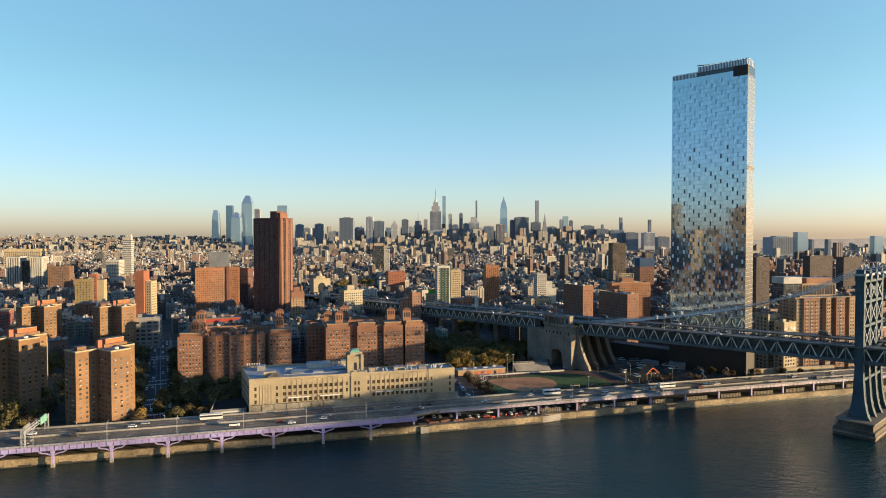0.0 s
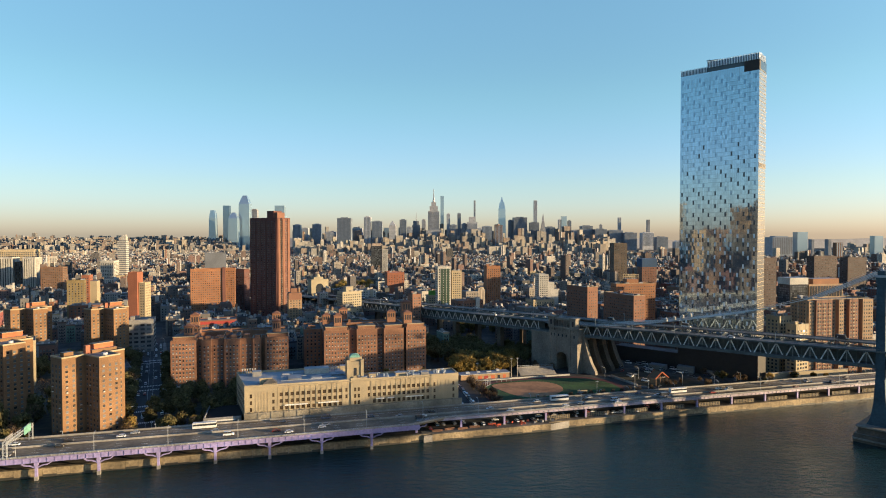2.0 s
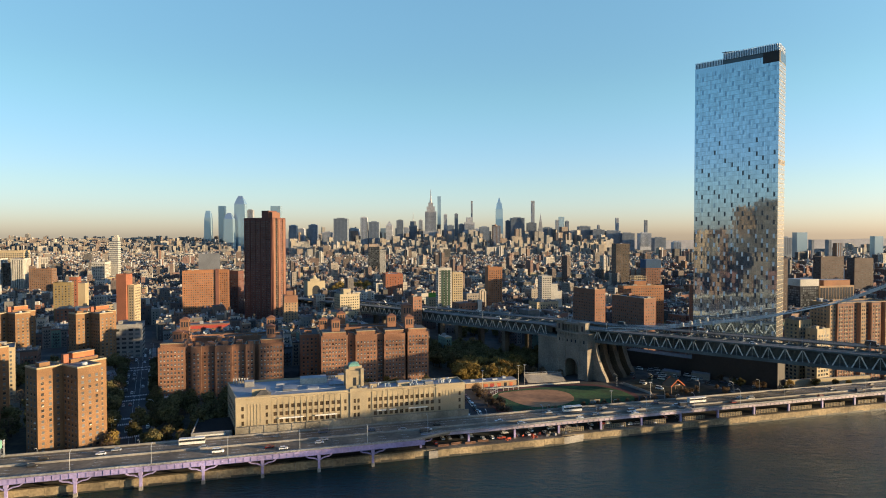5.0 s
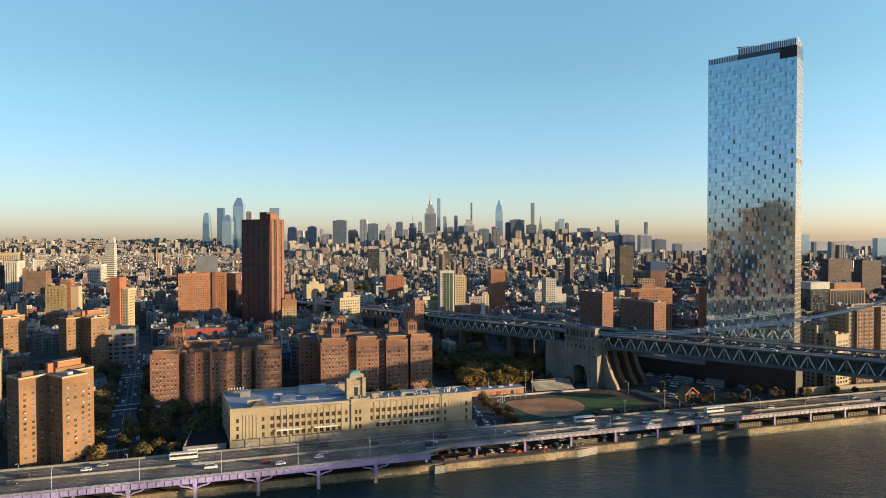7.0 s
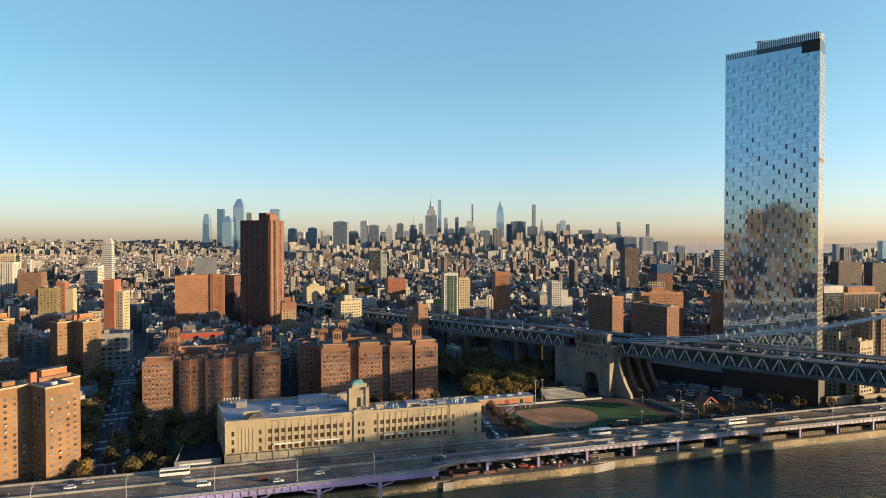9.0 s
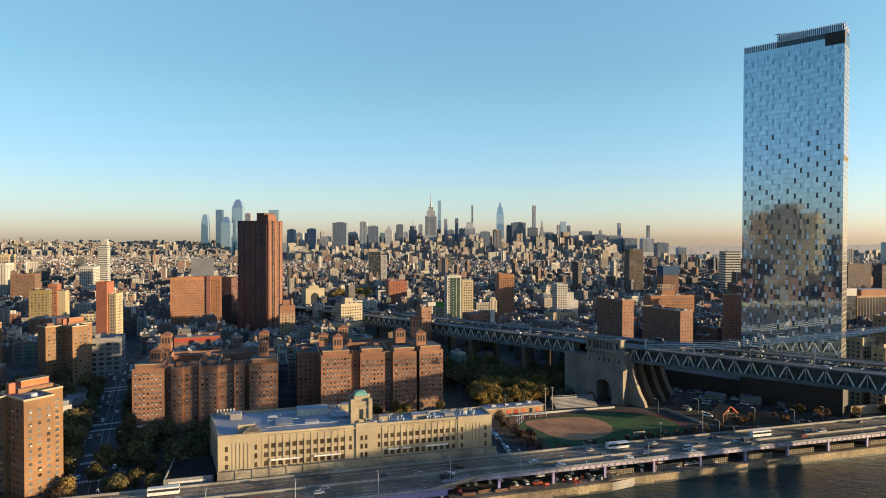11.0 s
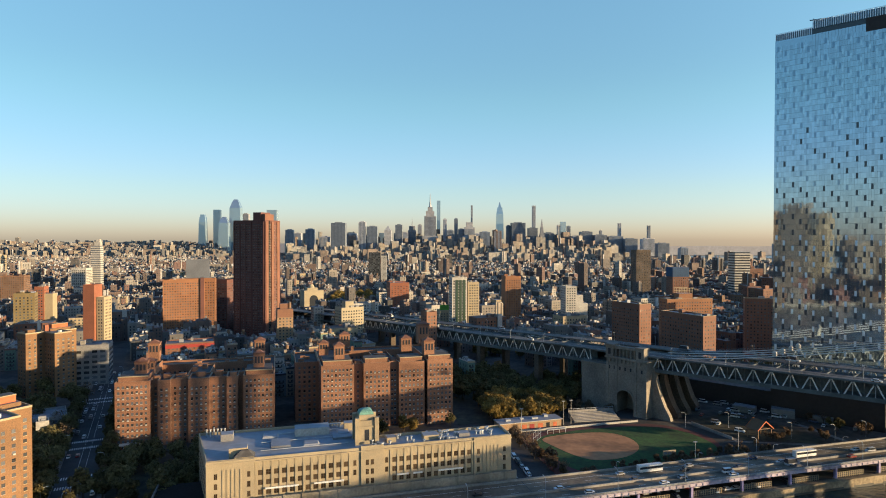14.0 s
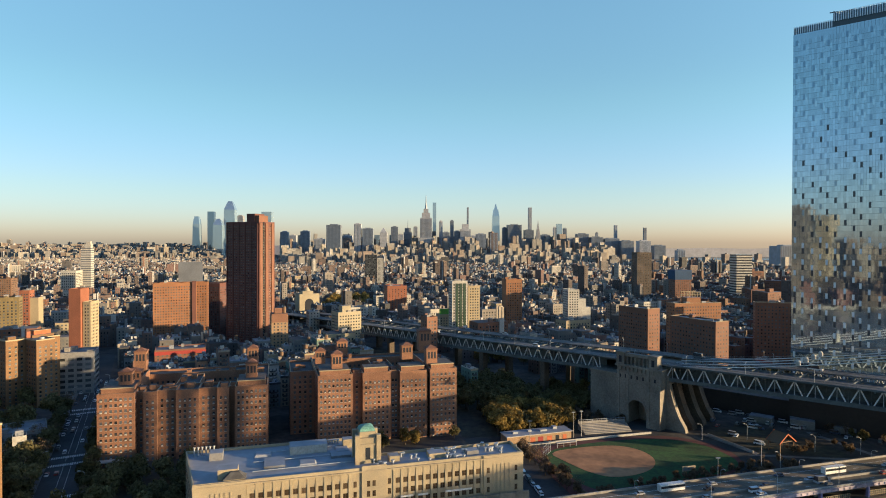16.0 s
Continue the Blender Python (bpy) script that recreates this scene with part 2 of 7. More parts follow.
def glossy(name, base, rough, metal, wave=0.0, per=None, low=1.0, high=1.0, spec=0.5):
    m = bpy.data.materials.new(name)
    m.use_nodes = True
    t = m.node_tree
    p = t.nodes["Principled BSDF"]
    p.inputs["Base Color"].default_value = (*base, 1)
    p.inputs["Roughness"].default_value, p.inputs["Metallic"].default_value = rough, metal
    p.inputs["Specular IOR Level"].default_value = spec
    if per:
        if per == "island":
            src = t.nodes.new("ShaderNodeNewGeometry").outputs["Random Per Island"]
        else:
            src = t.nodes.new("ShaderNodeObjectInfo").outputs["Random"]
        span = t.nodes.new("ShaderNodeMapRange")
        span.inputs["To Min"].default_value, span.inputs["To Max"].default_value = low, high
        t.links.new(src, span.inputs["Value"])
        mul = t.nodes.new("ShaderNodeVectorMath")
        mul.operation = "SCALE"
        mul.inputs[0].default_value = base
        t.links.new(span.outputs[0], mul.inputs["Scale"])
        t.links.new(mul.outputs[0], p.inputs["Base Color"])
    if wave:
        n = t.nodes.new("ShaderNodeTexNoise")
        n.inputs["Scale"].default_value = 0.25
        g = t.nodes.new("ShaderNodeNewGeometry")
        t.links.new(g.outputs["Position"], n.inputs["Vector"])
        b = t.nodes.new("ShaderNodeBump")
        b.inputs["Strength"].default_value, b.inputs["Distance"].default_value = wave, 0.05
        t.links.new(n.outputs[0], b.inputs["Height"])
        t.links.new(b.outputs[0], p.inputs["Normal"])
    return m


WINDOW = glossy("window glass", (0.04, 0.042, 0.045), 0.12, 0.0, per="object", low=0.3, high=3.2, spec=0.22)
BROWN_GLASS = glossy("brown old panes", (0.05, 0.034, 0.02), 0.2, 0.0, per="object", low=0.5, high=1.8, spec=0.2)
WINDOWS = glossy("window glass of many panes", (0.045, 0.048, 0.05), 0.15, 0.0, per="island", low=0.2, high=2.6, spec=0.25)
MIRROR = glossy("mirror curtain wall", (0.37, 0.475, 0.575), 0.04, 0.9, wave=0.06, per="island", low=0.86, high=1.1)
# right flank glass, its warm tint painted in for the low sky it mirrors
FLANK = glossy("flank glass, low-sky tint", (0.30, 0.285, 0.265), 0.2, 0.6, wave=0.06)
SPANDREL = glossy("dark spandrel glass", (0.10, 0.14, 0.18), 0.25, 0.6)
# vent tones imitate how grey panels read against the mirrored sky and city
MIRROR_SOFT = glossy("light blue vent panels", (0.46, 0.58, 0.68), 0.15, 0.8)
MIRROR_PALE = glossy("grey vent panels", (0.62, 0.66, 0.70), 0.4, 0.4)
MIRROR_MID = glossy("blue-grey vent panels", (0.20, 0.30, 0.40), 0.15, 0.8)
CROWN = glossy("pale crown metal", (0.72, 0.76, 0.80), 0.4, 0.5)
MIRROR_DARK = glossy("dark glossy panels", (0.05, 0.065, 0.08), 0.2, 0.3)
# far glass with the blue-grey of haze put into its colour
FAR_GLASS = glossy("distant glass, haze tint", (0.30, 0.40, 0.47), 0.15, 0.6)
GLASS_DARK = glossy("dark tower glass", (0.03, 0.033, 0.038), 0.15, 0.0)
TYRE = glossy("tyre rubber", (0.02, 0.02, 0.02), 0.8, 0.0)


def water_material():
    m = bpy.data.materials.new("river water")
    m.use_nodes = True
    t = m.node_tree
    p = t.nodes["Principled BSDF"]
    p.inputs["Base Color"].default_value = (0.010, 0.030, 0.030, 1)
    p.inputs["Roughness"].default_value, p.inputs["IOR"].default_value = 0.17, 1.33
    g = t.nodes.new("ShaderNodeNewGeometry")
    last = None
    for scale, stretch, strength, dist in ((0.7, 2.2, 0.75, 0.5), (0.17, 2.5, 0.6, 1.6), (0.025, 2.0, 0.34, 3.0)):
        mp = t.nodes.new("ShaderNodeMapping")
        mp.inputs["Scale"].default_value = (scale, scale * stretch, scale)
        mp.inputs["Rotation"].default_value = (0, 0, radians(25))
        n = t.nodes.new("ShaderNodeTexNoise")
        n.inputs["Scale"].default_value, n.inputs["Detail"].default_value = 1.0, 4
        b = t.nodes.new("ShaderNodeBump")
        b.inputs["Strength"].default_value, b.inputs["Distance"].default_value = strength, dist
        t.links.new(g.outputs["Position"], mp.inputs[0])
        t.links.new(mp.outputs[0], n.inputs["Vector"])
        t.links.new(n.outputs[0], b.inputs["Height"])
        if last:
            t.links.new(last, b.inputs["Normal"])
        last = b.outputs[0]
    t.links.new(last, p.inputs["Normal"])
    return m


WATER = water_material()

# ---- building kit ----


class Mesh:
    """Collects boxes, prisms and quads, each with a material, into one mesh."""

    def __init__(self):
        self.v, self.f, self.m, self.mats = [], [], [], []

    def slot(self, mat):
        if mat not in self.mats:
            self.mats.append(mat)
        return self.mats.index(mat)

    def face(self, pts, mat):
        k = len(self.v)
        self.v += [tuple(p) for p in pts]
        self.f.append(tuple(range(k, k + len(pts))))
        self.m.append(self.slot(mat))
        return self

    def prism(self, poly, z0, z1, mat, top=None, bottom=False, shrink=1.0):
        """An upright prism on a polygon that runs counter-clockwise seen from above; shrink narrows its top."""
        k, n = len(self.v), len(poly)
        cx, cy = sum(p[0] for p in poly) / n, sum(p[1] for p in poly) / n
        self.v += [(x, y, z0) for x, y in poly]
        self.v += [(cx + (x - cx) * shrink, cy + (y - cy) * shrink, z1) for x, y in poly]
        a = self.slot(mat)
        for i in range(n):
            j = (i + 1) % n
            self.f.append((k + i, k + j, k + n + j, k + n + i))
            self.m.append(a)
        self.f.append(tuple(range(k + n, k + 2 * n)))
        self.m.append(self.slot(top or mat))
        if bottom:
            self.f.append(tuple(range(k + n - 1, k - 1, -1)))
            self.m.append(a)
        return self

    def box(self, x0, x1, y0, y1, z0, z1, mat, top=None, bottom=True):
        return self.prism([(x0, y0), (x1, y0), (x1, y1), (x0, y1)], z0, z1, mat, top, bottom)

    def cyl(self, x, y, z0, z1, r, mat, n=10, shrink=1.0, top=None):
        return self.prism([(x + r * math.cos(2 * math.pi * k / n), y + r * math.sin(2 * math.pi * k / n)) for k in range(n)], z0, z1, mat, top, True, shrink)

    def beam(self, a, b, w, h, mat):
        """A straight bar from a to b, w wide and h high."""
        a, b = Vector(a), Vector(b)
        d = (b - a).normalized()
        side = d.cross(Vector((0, 0, 1)))
        side = side.normalized() if side.length > 1e-4 else Vector((1, 0, 0))
        up = side.cross(d).normalized()
        k = len(self.v)
        for p in (a, b):
            for i, j in ((-1, -1), (1, -1), (1, 1), (-1, 1)):
                self.v.append(tuple(p + side * (i * w / 2) + up * (j * h / 2)))
        s = self.slot(mat)
        for q in ((0, 1, 5, 4), (1, 2, 6, 5), (2, 3, 7, 6), (3, 0, 4, 7), (3, 2, 1, 0), (4, 5, 6, 7)):
            self.f.append(tuple(k + i for i in q))
            self.m.append(s)
        return self

    def tube(self, pts, r, mat, n=6):
        """A round pipe along points."""
        pts = [Vector(p) for p in pts]
        k, s = len(self.v), self.slot(mat)
        for i, p in enumerate(pts):
            d = (pts[min(i + 1, len(pts) - 1)] - pts[max(i - 1, 0)]).normalized()
            side = d.cross(Vector((0, 0, 1)))
            side = side.normalized() if side.length > 1e-4 else Vector((1, 0, 0))
            up = side.cross(d)
            for q in range(n):
                a = 2 * math.pi * q / n
                self.v.append(tuple(p + r * (side * math.cos(a) + up * math.sin(a))))
        for i in range(len(pts) - 1):
            for q in range(n):
                w = (q + 1) % n
                self.f.append((k + i * n + q, k + i * n + w, k + (i + 1) * n + w, k + (i + 1) * n + q))
                self.m.append(s)
        return self

    def data(self, name):
        me = bpy.data.meshes.new(name)
        me.from_pydata(self.v, [], self.f)
        for mat in self.mats:
            me.materials.append(mat)
        me.polygons.foreach_set("material_index", self.m)
        me.update()
        return me


def thing(name, x, y, z, turn, label, category, group="", kind=""):
    """An empty at a thing's base, turned about the upright; its parts are meshes under it."""
    ob = tagged(new(name), label, category, group, kind)
    ob.matrix_world = pose(x, y, z, 0, 0, turn)
    return ob


def part(name, mesh, parent, label="", kind="", at=None):
    """One mesh object under a thing or under a part."""
    ob = tagged(new(name, mesh.data(name) if isinstance(mesh, Mesh) else mesh), label, "", "", kind)
    ob.parent = parent
    if at is not None:
        ob.matrix_basis = at
    return ob


def structure(name, mesh, label, category):
    return tagged(new(name, mesh.data(name)), label, category, "", "structure")


window_meshes = {}


def window_mesh(w, h, frame_mat, mullions=1, cooler=False, glass_mat=None):
    """A window seen from outside, at the origin, facing -y: pane, frame, meeting rail and sill."""
    glass_mat = glass_mat or WINDOW
    key = (w, h, frame_mat.name, mullions, cooler, glass_mat.name)
    if key not in window_meshes:
        m = Mesh()
        m.face([(-w / 2, -0.03, 0), (w / 2, -0.03, 0), (w / 2, -0.03, h), (-w / 2, -0.03, h)], glass_mat)
        m.box(-w / 2 - 0.08, w / 2 + 0.08, -0.14, 0, -0.1, 0, frame_mat)
        m.box(-w / 2, w / 2, -0.09, 0, h * 0.5 - 0.03, h * 0.5 + 0.03, IRON, bottom=False)
        for k in range(1, mullions):
            x = -w / 2 + k * w / mullions
            m.box(x - 0.05, x + 0.05, -0.08, 0, 0, h, frame_mat, bottom=False)
        if cooler:
            m.box(-0.42, 0.42, -0.55, 0, 0.0, 0.55, WHITE)
        window_meshes[key] = m.data("window")
    return window_meshes[key]


def side_matrix(p, q, along, z):
    """The pose of a window on the wall from p to q (counter-clockwise plan), at a distance along it."""
    dx, dy = q[0] - p[0], q[1] - p[1]
    l = math.hypot(dx, dy)
    return pose(p[0] + dx / l * along, p[1] + dy / l * along, z, 0, 0, math.degrees(math.atan2(dy, dx)))


def rows_of_windows(parent, p, q, z0, floors, floor_h, spacing, w, h, frame_mat, margin=1.2, mullions=1, skip=0.0, rng=None, name="window", coolers=0.0):
    """Windows as single parts on one wall."""
    l = math.hypot(q[0] - p[0], q[1] - p[1])
    n = max(1, int((l - 2 * margin) / spacing + 0.5))
    step = (l - 2 * margin) / n
    me, cool, dice = window_mesh(w, h, frame_mat, mullions), window_mesh(w, h, frame_mat, mullions, True), random.Random(int(l * 100))
    for k in range(floors):
        for i in range(n):
            if rng and rng.random() < skip:
                continue
            part(name, cool if dice.random() < coolers else me, parent, at=side_matrix(p, q, margin + (i + 0.5) * step, z0 + k * floor_h))


def joined_windows(mesh, p, q, z0, floors, floor_h, spacing, w, h, margin=1.0, mat=None, sill=None, out=0.06):
    """The panes of one wall added to a mesh, with sills where a material is given."""
    dx, dy = q[0] - p[0], q[1] - p[1]
    l = math.hypot(dx, dy)
    if l < 2 * margin + w:
        return
    dx, dy = dx / l, dy / l
    nx, ny = dy * out, -dx * out
    n = max(1, int((l - 2 * margin) / spacing + 0.5))
    step = (l - 2 * margin) / n
    s = mesh.slot(mat or WINDOWS)
    for k in range(floors):
        za = z0 + k * floor_h
        for i in range(n):
            a = margin + (i + 0.5) * step - w / 2
            x0, y0, x1, y1 = p[0] + dx * a + nx, p[1] + dy * a + ny, p[0] + dx * (a + w) + nx, p[1] + dy * (a + w) + ny
            j = len(mesh.v)
            mesh.v += [(x0, y0, za), (x1, y1, za), (x1, y1, za + h), (x0, y0, za + h)]
            mesh.f.append((j, j + 1, j + 2, j + 3))
            mesh.m.append(s)
            if sill:
                mesh.face([(x0 + nx, y0 + ny, za - 0.2), (x1 + nx, y1 + ny, za - 0.2), (x1 + nx, y1 + ny, za), (x0 + nx, y0 + ny, za)], sill)


def sn(s, n):
    """Plan coordinates along and across the shore road into the world."""
    a = radians(14.5)
    return s * math.cos(a) - n * math.sin(a), s * math.sin(a) + n * math.cos(a)


GRID = 14.5
GROUND = 4.0

# ---- water, land, shore road ----
m = Mesh()
m.face([(-6000, -3000, 0), (6000, -3000, 0), (6000, 6000, 0), (-6000, 6000, 0)], WATER)
structure("water", m, "dark rippled river water", "water")


def shore(s0, s1, n0, n1):
    return [sn(s0, n0), sn(s1, n0), sn(s1, n1), sn(s0, n1)]


m = Mesh()
edge = [(-6000, 500), (-1500, -150), (-1250, -700), (-1000, -1250), (-700, -1400), (-440, -300), (-420, 120), sn(-300, 335.5), sn(73, 335.5), sn(73, 333.8), sn(150, 334.5), sn(165, 337), sn(226, 337), sn(229, 338), sn(2500, 339)]
m.prism(edge + [(5500, 5600), (-6000, 5600)], -3, 3.9, CONCRETE, EARTH)
structure("ground", m, "dark city ground behind a concrete river wall", "ground")



def quay_edge(s):
    return 335.5 if s < 73 else (334.1 if s < 150 else (337.0 if s < 226 else 338.2))


# coping and fenders of the river wall
m = Mesh()
for s in range(-300, 640, 6):
    n = quay_edge(s)
    m.prism(shore(s, s + 5.9, n - 0.6, n + 1.4), 3.9, 4.35, QUAY_STONE)
    m.prism(shore(s, s + 5.9, n - 0.34, n), -2, 0.9 + 0.4 * math.sin(s * 0.7), ALGAE, bottom=True)
    m.prism(shore(s, s + 5.9, n - 0.26 - 0.08 * (s % 5) / 5, n), 0.5, 3.9, QUAY_STONE, bottom=True)
structure("bulkhead", m, "weathered concrete river wall with a pale coping over a dark tide band", "river wall")

m = Mesh()
for s0, s1 in ((73, 150), (150, 226), (226, 640)):
    m.prism(shore(s0, s1, quay_edge(s0 + 1) + 1.4, 341), 3.92, 4.1, QUAY_TOP)
structure("quay", m, "worn concrete quay beside the river", "quay")
m = Mesh()
m.prism(shore(-300, 900, 341, 366), 3.95, 4.04, ASPHALT)
structure("shore_street", m, "asphalt street under the elevated highway", "road")

DECK0, BACK0, DECK1, DECK_Z = 331.0, 339.2, 362.0, 11.0
m = Mesh()
m.prism([sn(-300, DECK0 + 0.6), sn(62, DECK0 + 0.6), sn(88, BACK0 + 0.6), sn(900, BACK0 + 0.6), sn(900, DECK1), sn(-300, DECK1)], DECK_Z - 1.0, DECK_Z, DECKING, bottom=True)
highway = structure("elevated_highway", m, "worn concrete deck of an elevated riverside highway", "road")
n_ = DECK0 + 0.22
part("parapet", Mesh().prism([sn(-300, n_), sn(62, n_), sn(88, BACK0 + 0.22), sn(900, BACK0 + 0.22), sn(900, BACK0 + 0.78), sn(88, BACK0 + 0.78), sn(62, n_ + 0.56), sn(-300, n_ + 0.56)], DECK_Z, DECK_Z + 0.95, CONCRETE, bottom=True), highway)
for n, word in ((DECK1 - 0.5, "parapet"), (347.2, "median_barrier")):
    part(word, Mesh().prism(shore(-300, 900, n - 0.28, n + 0.28), DECK_Z, DECK_Z + 0.95, CONCRETE, bottom=True), highway)
m = Mesh()
for n, s0, s1 in ((335.0, -300, 62), (338.6, -300, 66), (342.3, -300, 80), (343.6, 80, 900), (350.5, -300, 900), (354.2, -300, 900), (357.8, -300, 900)):
    if n in (335.0, 357.8):
        m.prism(shore(s0, s1, n - 0.1, n + 0.1), DECK_Z + 0.004, DECK_Z + 0.012, WHITE_PAINT)
    else:
        for s in range(s0, s1, 12):
            m.prism(shore(s, s + 3.5, n - 0.09, n + 0.09), DECK_Z + 0.004, DECK_Z + 0.012, WHITE_PAINT)
for s in range(-300, 900, 27):
    m.prism(shore(s, s + 0.3, (DECK0 if s < 50 else BACK0) + 1, 346.5), DECK_Z + 0.004, DECK_Z + 0.01, TAR)
    m.prism(shore(s, s + 0.3, 347, DECK1 - 1), DECK_Z + 0.004, DECK_Z + 0.01, TAR)
part("lane_marking", m, highway, "worn white lane lines and dark joints")


def girder(s0, s1, deep, LILAC=LILAC, n0=331.0, n1=331.0):
    """One stretch of the lilac edge girder with stiffeners, flanges and handrail."""
    x, y = sn(s0, n0)
    g = thing("edge_girder", x, y, 0, GRID + math.degrees(math.atan2(n1 - n0, s1 - s0)), "lilac painted steel edge girder of the elevated highway", "girder", "highway girders")
    l = math.hypot(s1 - s0, n1 - n0)
    m = Mesh()
    m.box(0, l - 0.05, -0.1, 0.1, DECK_Z - deep, DECK_Z - 0.1, LILAC)
    m.box(0, l - 0.05, -0.4, 0.35, DECK_Z - 0.1, DECK_Z + 0.12, LILAC)
    m.box(0, l - 0.05, -0.4, 0.35, DECK_Z - deep - 0.12, DECK_Z - deep, LILAC)
    part("beam", m, g)
    st = Mesh().box(-0.06, 0.06, -0.36, -0.1, DECK_Z - deep, DECK_Z - 0.1, LILAC)
    me = st.data("stiffener")
    k = 1.6
    while k < l:
        part("stiffener", me, g, at=pose(k, 0, 0))
        k += 3.3
    m = Mesh()
    k = 0.2
    while k < l:
        m.box(k - 0.05, k + 0.05, -0.3, -0.2, DECK_Z + 0.12, DECK_Z + 1.15, STEEL_PALE)
        k += 3.3
    for h in (0.5, 0.8, 1.12):
        m.box(0, l - 0.05, -0.28, -0.22, DECK_Z + h - 0.04, DECK_Z + h + 0.04, STEEL_PALE)
    part("railing", m, g, "pale steel railing")


def bent(s, wet, lilac=True, n0=331.0):
    """A column with curved cantilever brackets under the edge girder."""
    mat = LILAC if lilac else CONCRETE
    x, y = sn(s, n0 + (0.9 if wet else 1.2))
    far = 360 - n0
    b = thing("highway_bent", x, y, 0, GRID, "lilac steel column with curved brackets on a concrete foot", "column", "highway columns")
    foot = -1.5 if wet else 3.6
    m = Mesh().box(-0.75, 0.75, -0.75, 0.9, foot, 1.8 if wet else 4.6, CONCRETE)
    part("foot", m, b, "stained concrete foot")
    m = Mesh().box(-0.55, 0.55, -0.55, 0.55, 1.8 if wet else 4.6, 9.0, mat)
    if wet:
        m.box(-0.8, 0.8, -0.7, 0.7, 6.9, 8.9, mat)
    part("shaft", m, b)
    for side in (-1, 1) if wet else ():
        br = Mesh()
        pts = [(side * 0.5, 0, 6.0), (side * 1.6, 0, 6.6), (side * 2.8, 0, 7.1), (side * 5.0, 0, 7.4), (side * 6.2, 0, 8.2)]
        for a, c in zip(pts, pts[1:]):
            br.beam(a, c, 0.7, 0.55, mat)
        part("bracket", br, b)
    m = Mesh().box(-0.5, 0.5, 0.5, far, 8.0, 9.9, mat)
    part("crossbeam", m, b)
    m = Mesh().box(-0.5, 0.5, far - 2, far - 1, 3.8, 8.0, mat)
    part("rear_shaft", m, b)


s = -300.9
while s < 600:
    deep = 2.2 if s < 69 else 1.2
    near = DECK0 if s < 62 else BACK0
    bend = 56 < s < 70
    # girders from the bend eastward get the sunlit paint colour
    girder(s, s + 26.5, deep, LILAC if s < 69 and not bend else LILAC_LIT, DECK0 if bend else near, BACK0 if bend else near)
    bent(s, s < 73, True, DECK0 if bend else near)
    s += 26.5

# boards and fence panels of the service strip under the road
for s in range(150, 420, 27):
    x, y = sn(s, 341.5)
    f = thing("panel_fence", x, y, 4.0, GRID, "tan panel fence under the highway", "fence", "fence panels")
    m = Mesh()
    for k in range(14):
        m.box(k * 1.2, k * 1.2 + 0.2, -0.1, 0.1, 0, 2.6, STONE)
    part("post", m, f, "", "stuff")
    m = Mesh()
    for h in (0.5, 1.5, 2.5):
        m.box(0, 15.6, -0.06, 0.06, h - 0.06, h + 0.06, STONE)
    part("rail", m, f)
    part("mesh_panel", Mesh().box(0, 15.6, 0.12, 0.16, 0.3, 2.3, IRON), f)

# ---- the suspension bridge: local x towards the river, y across, near edge first ----
BX, BY, BTURN = 120.0, 491.4, -49.5
B0, B1 = -6.0, 31.0
TOWER_A = 193.5


def deck_low(a):
    """Height of the underside of the stiffening truss."""
    if a < -10:
        return 34.1 + (a + 10) * 0.030
    return 33.7 + (min(a, 200) + 10) * 0.041 + max(0, a - 200) * 0.022


def cable_z(a):
    xs = (-10, 0, 9, 40, 78, 118, 154, 182, 193.5, 236, 290, 340, 420)
    zs = (41.5, 42.4, 43.5, 48.0, 55.5, 64.5, 76.0, 90.5, 96.5, 81.0, 67.0, 57.0, 47.0)
    return float(np.interp(a, xs, zs))


bridge = thing("suspension_bridge", BX, BY, 0, BTURN, "blue-grey steel suspension bridge with white-edged trusses", "bridge")


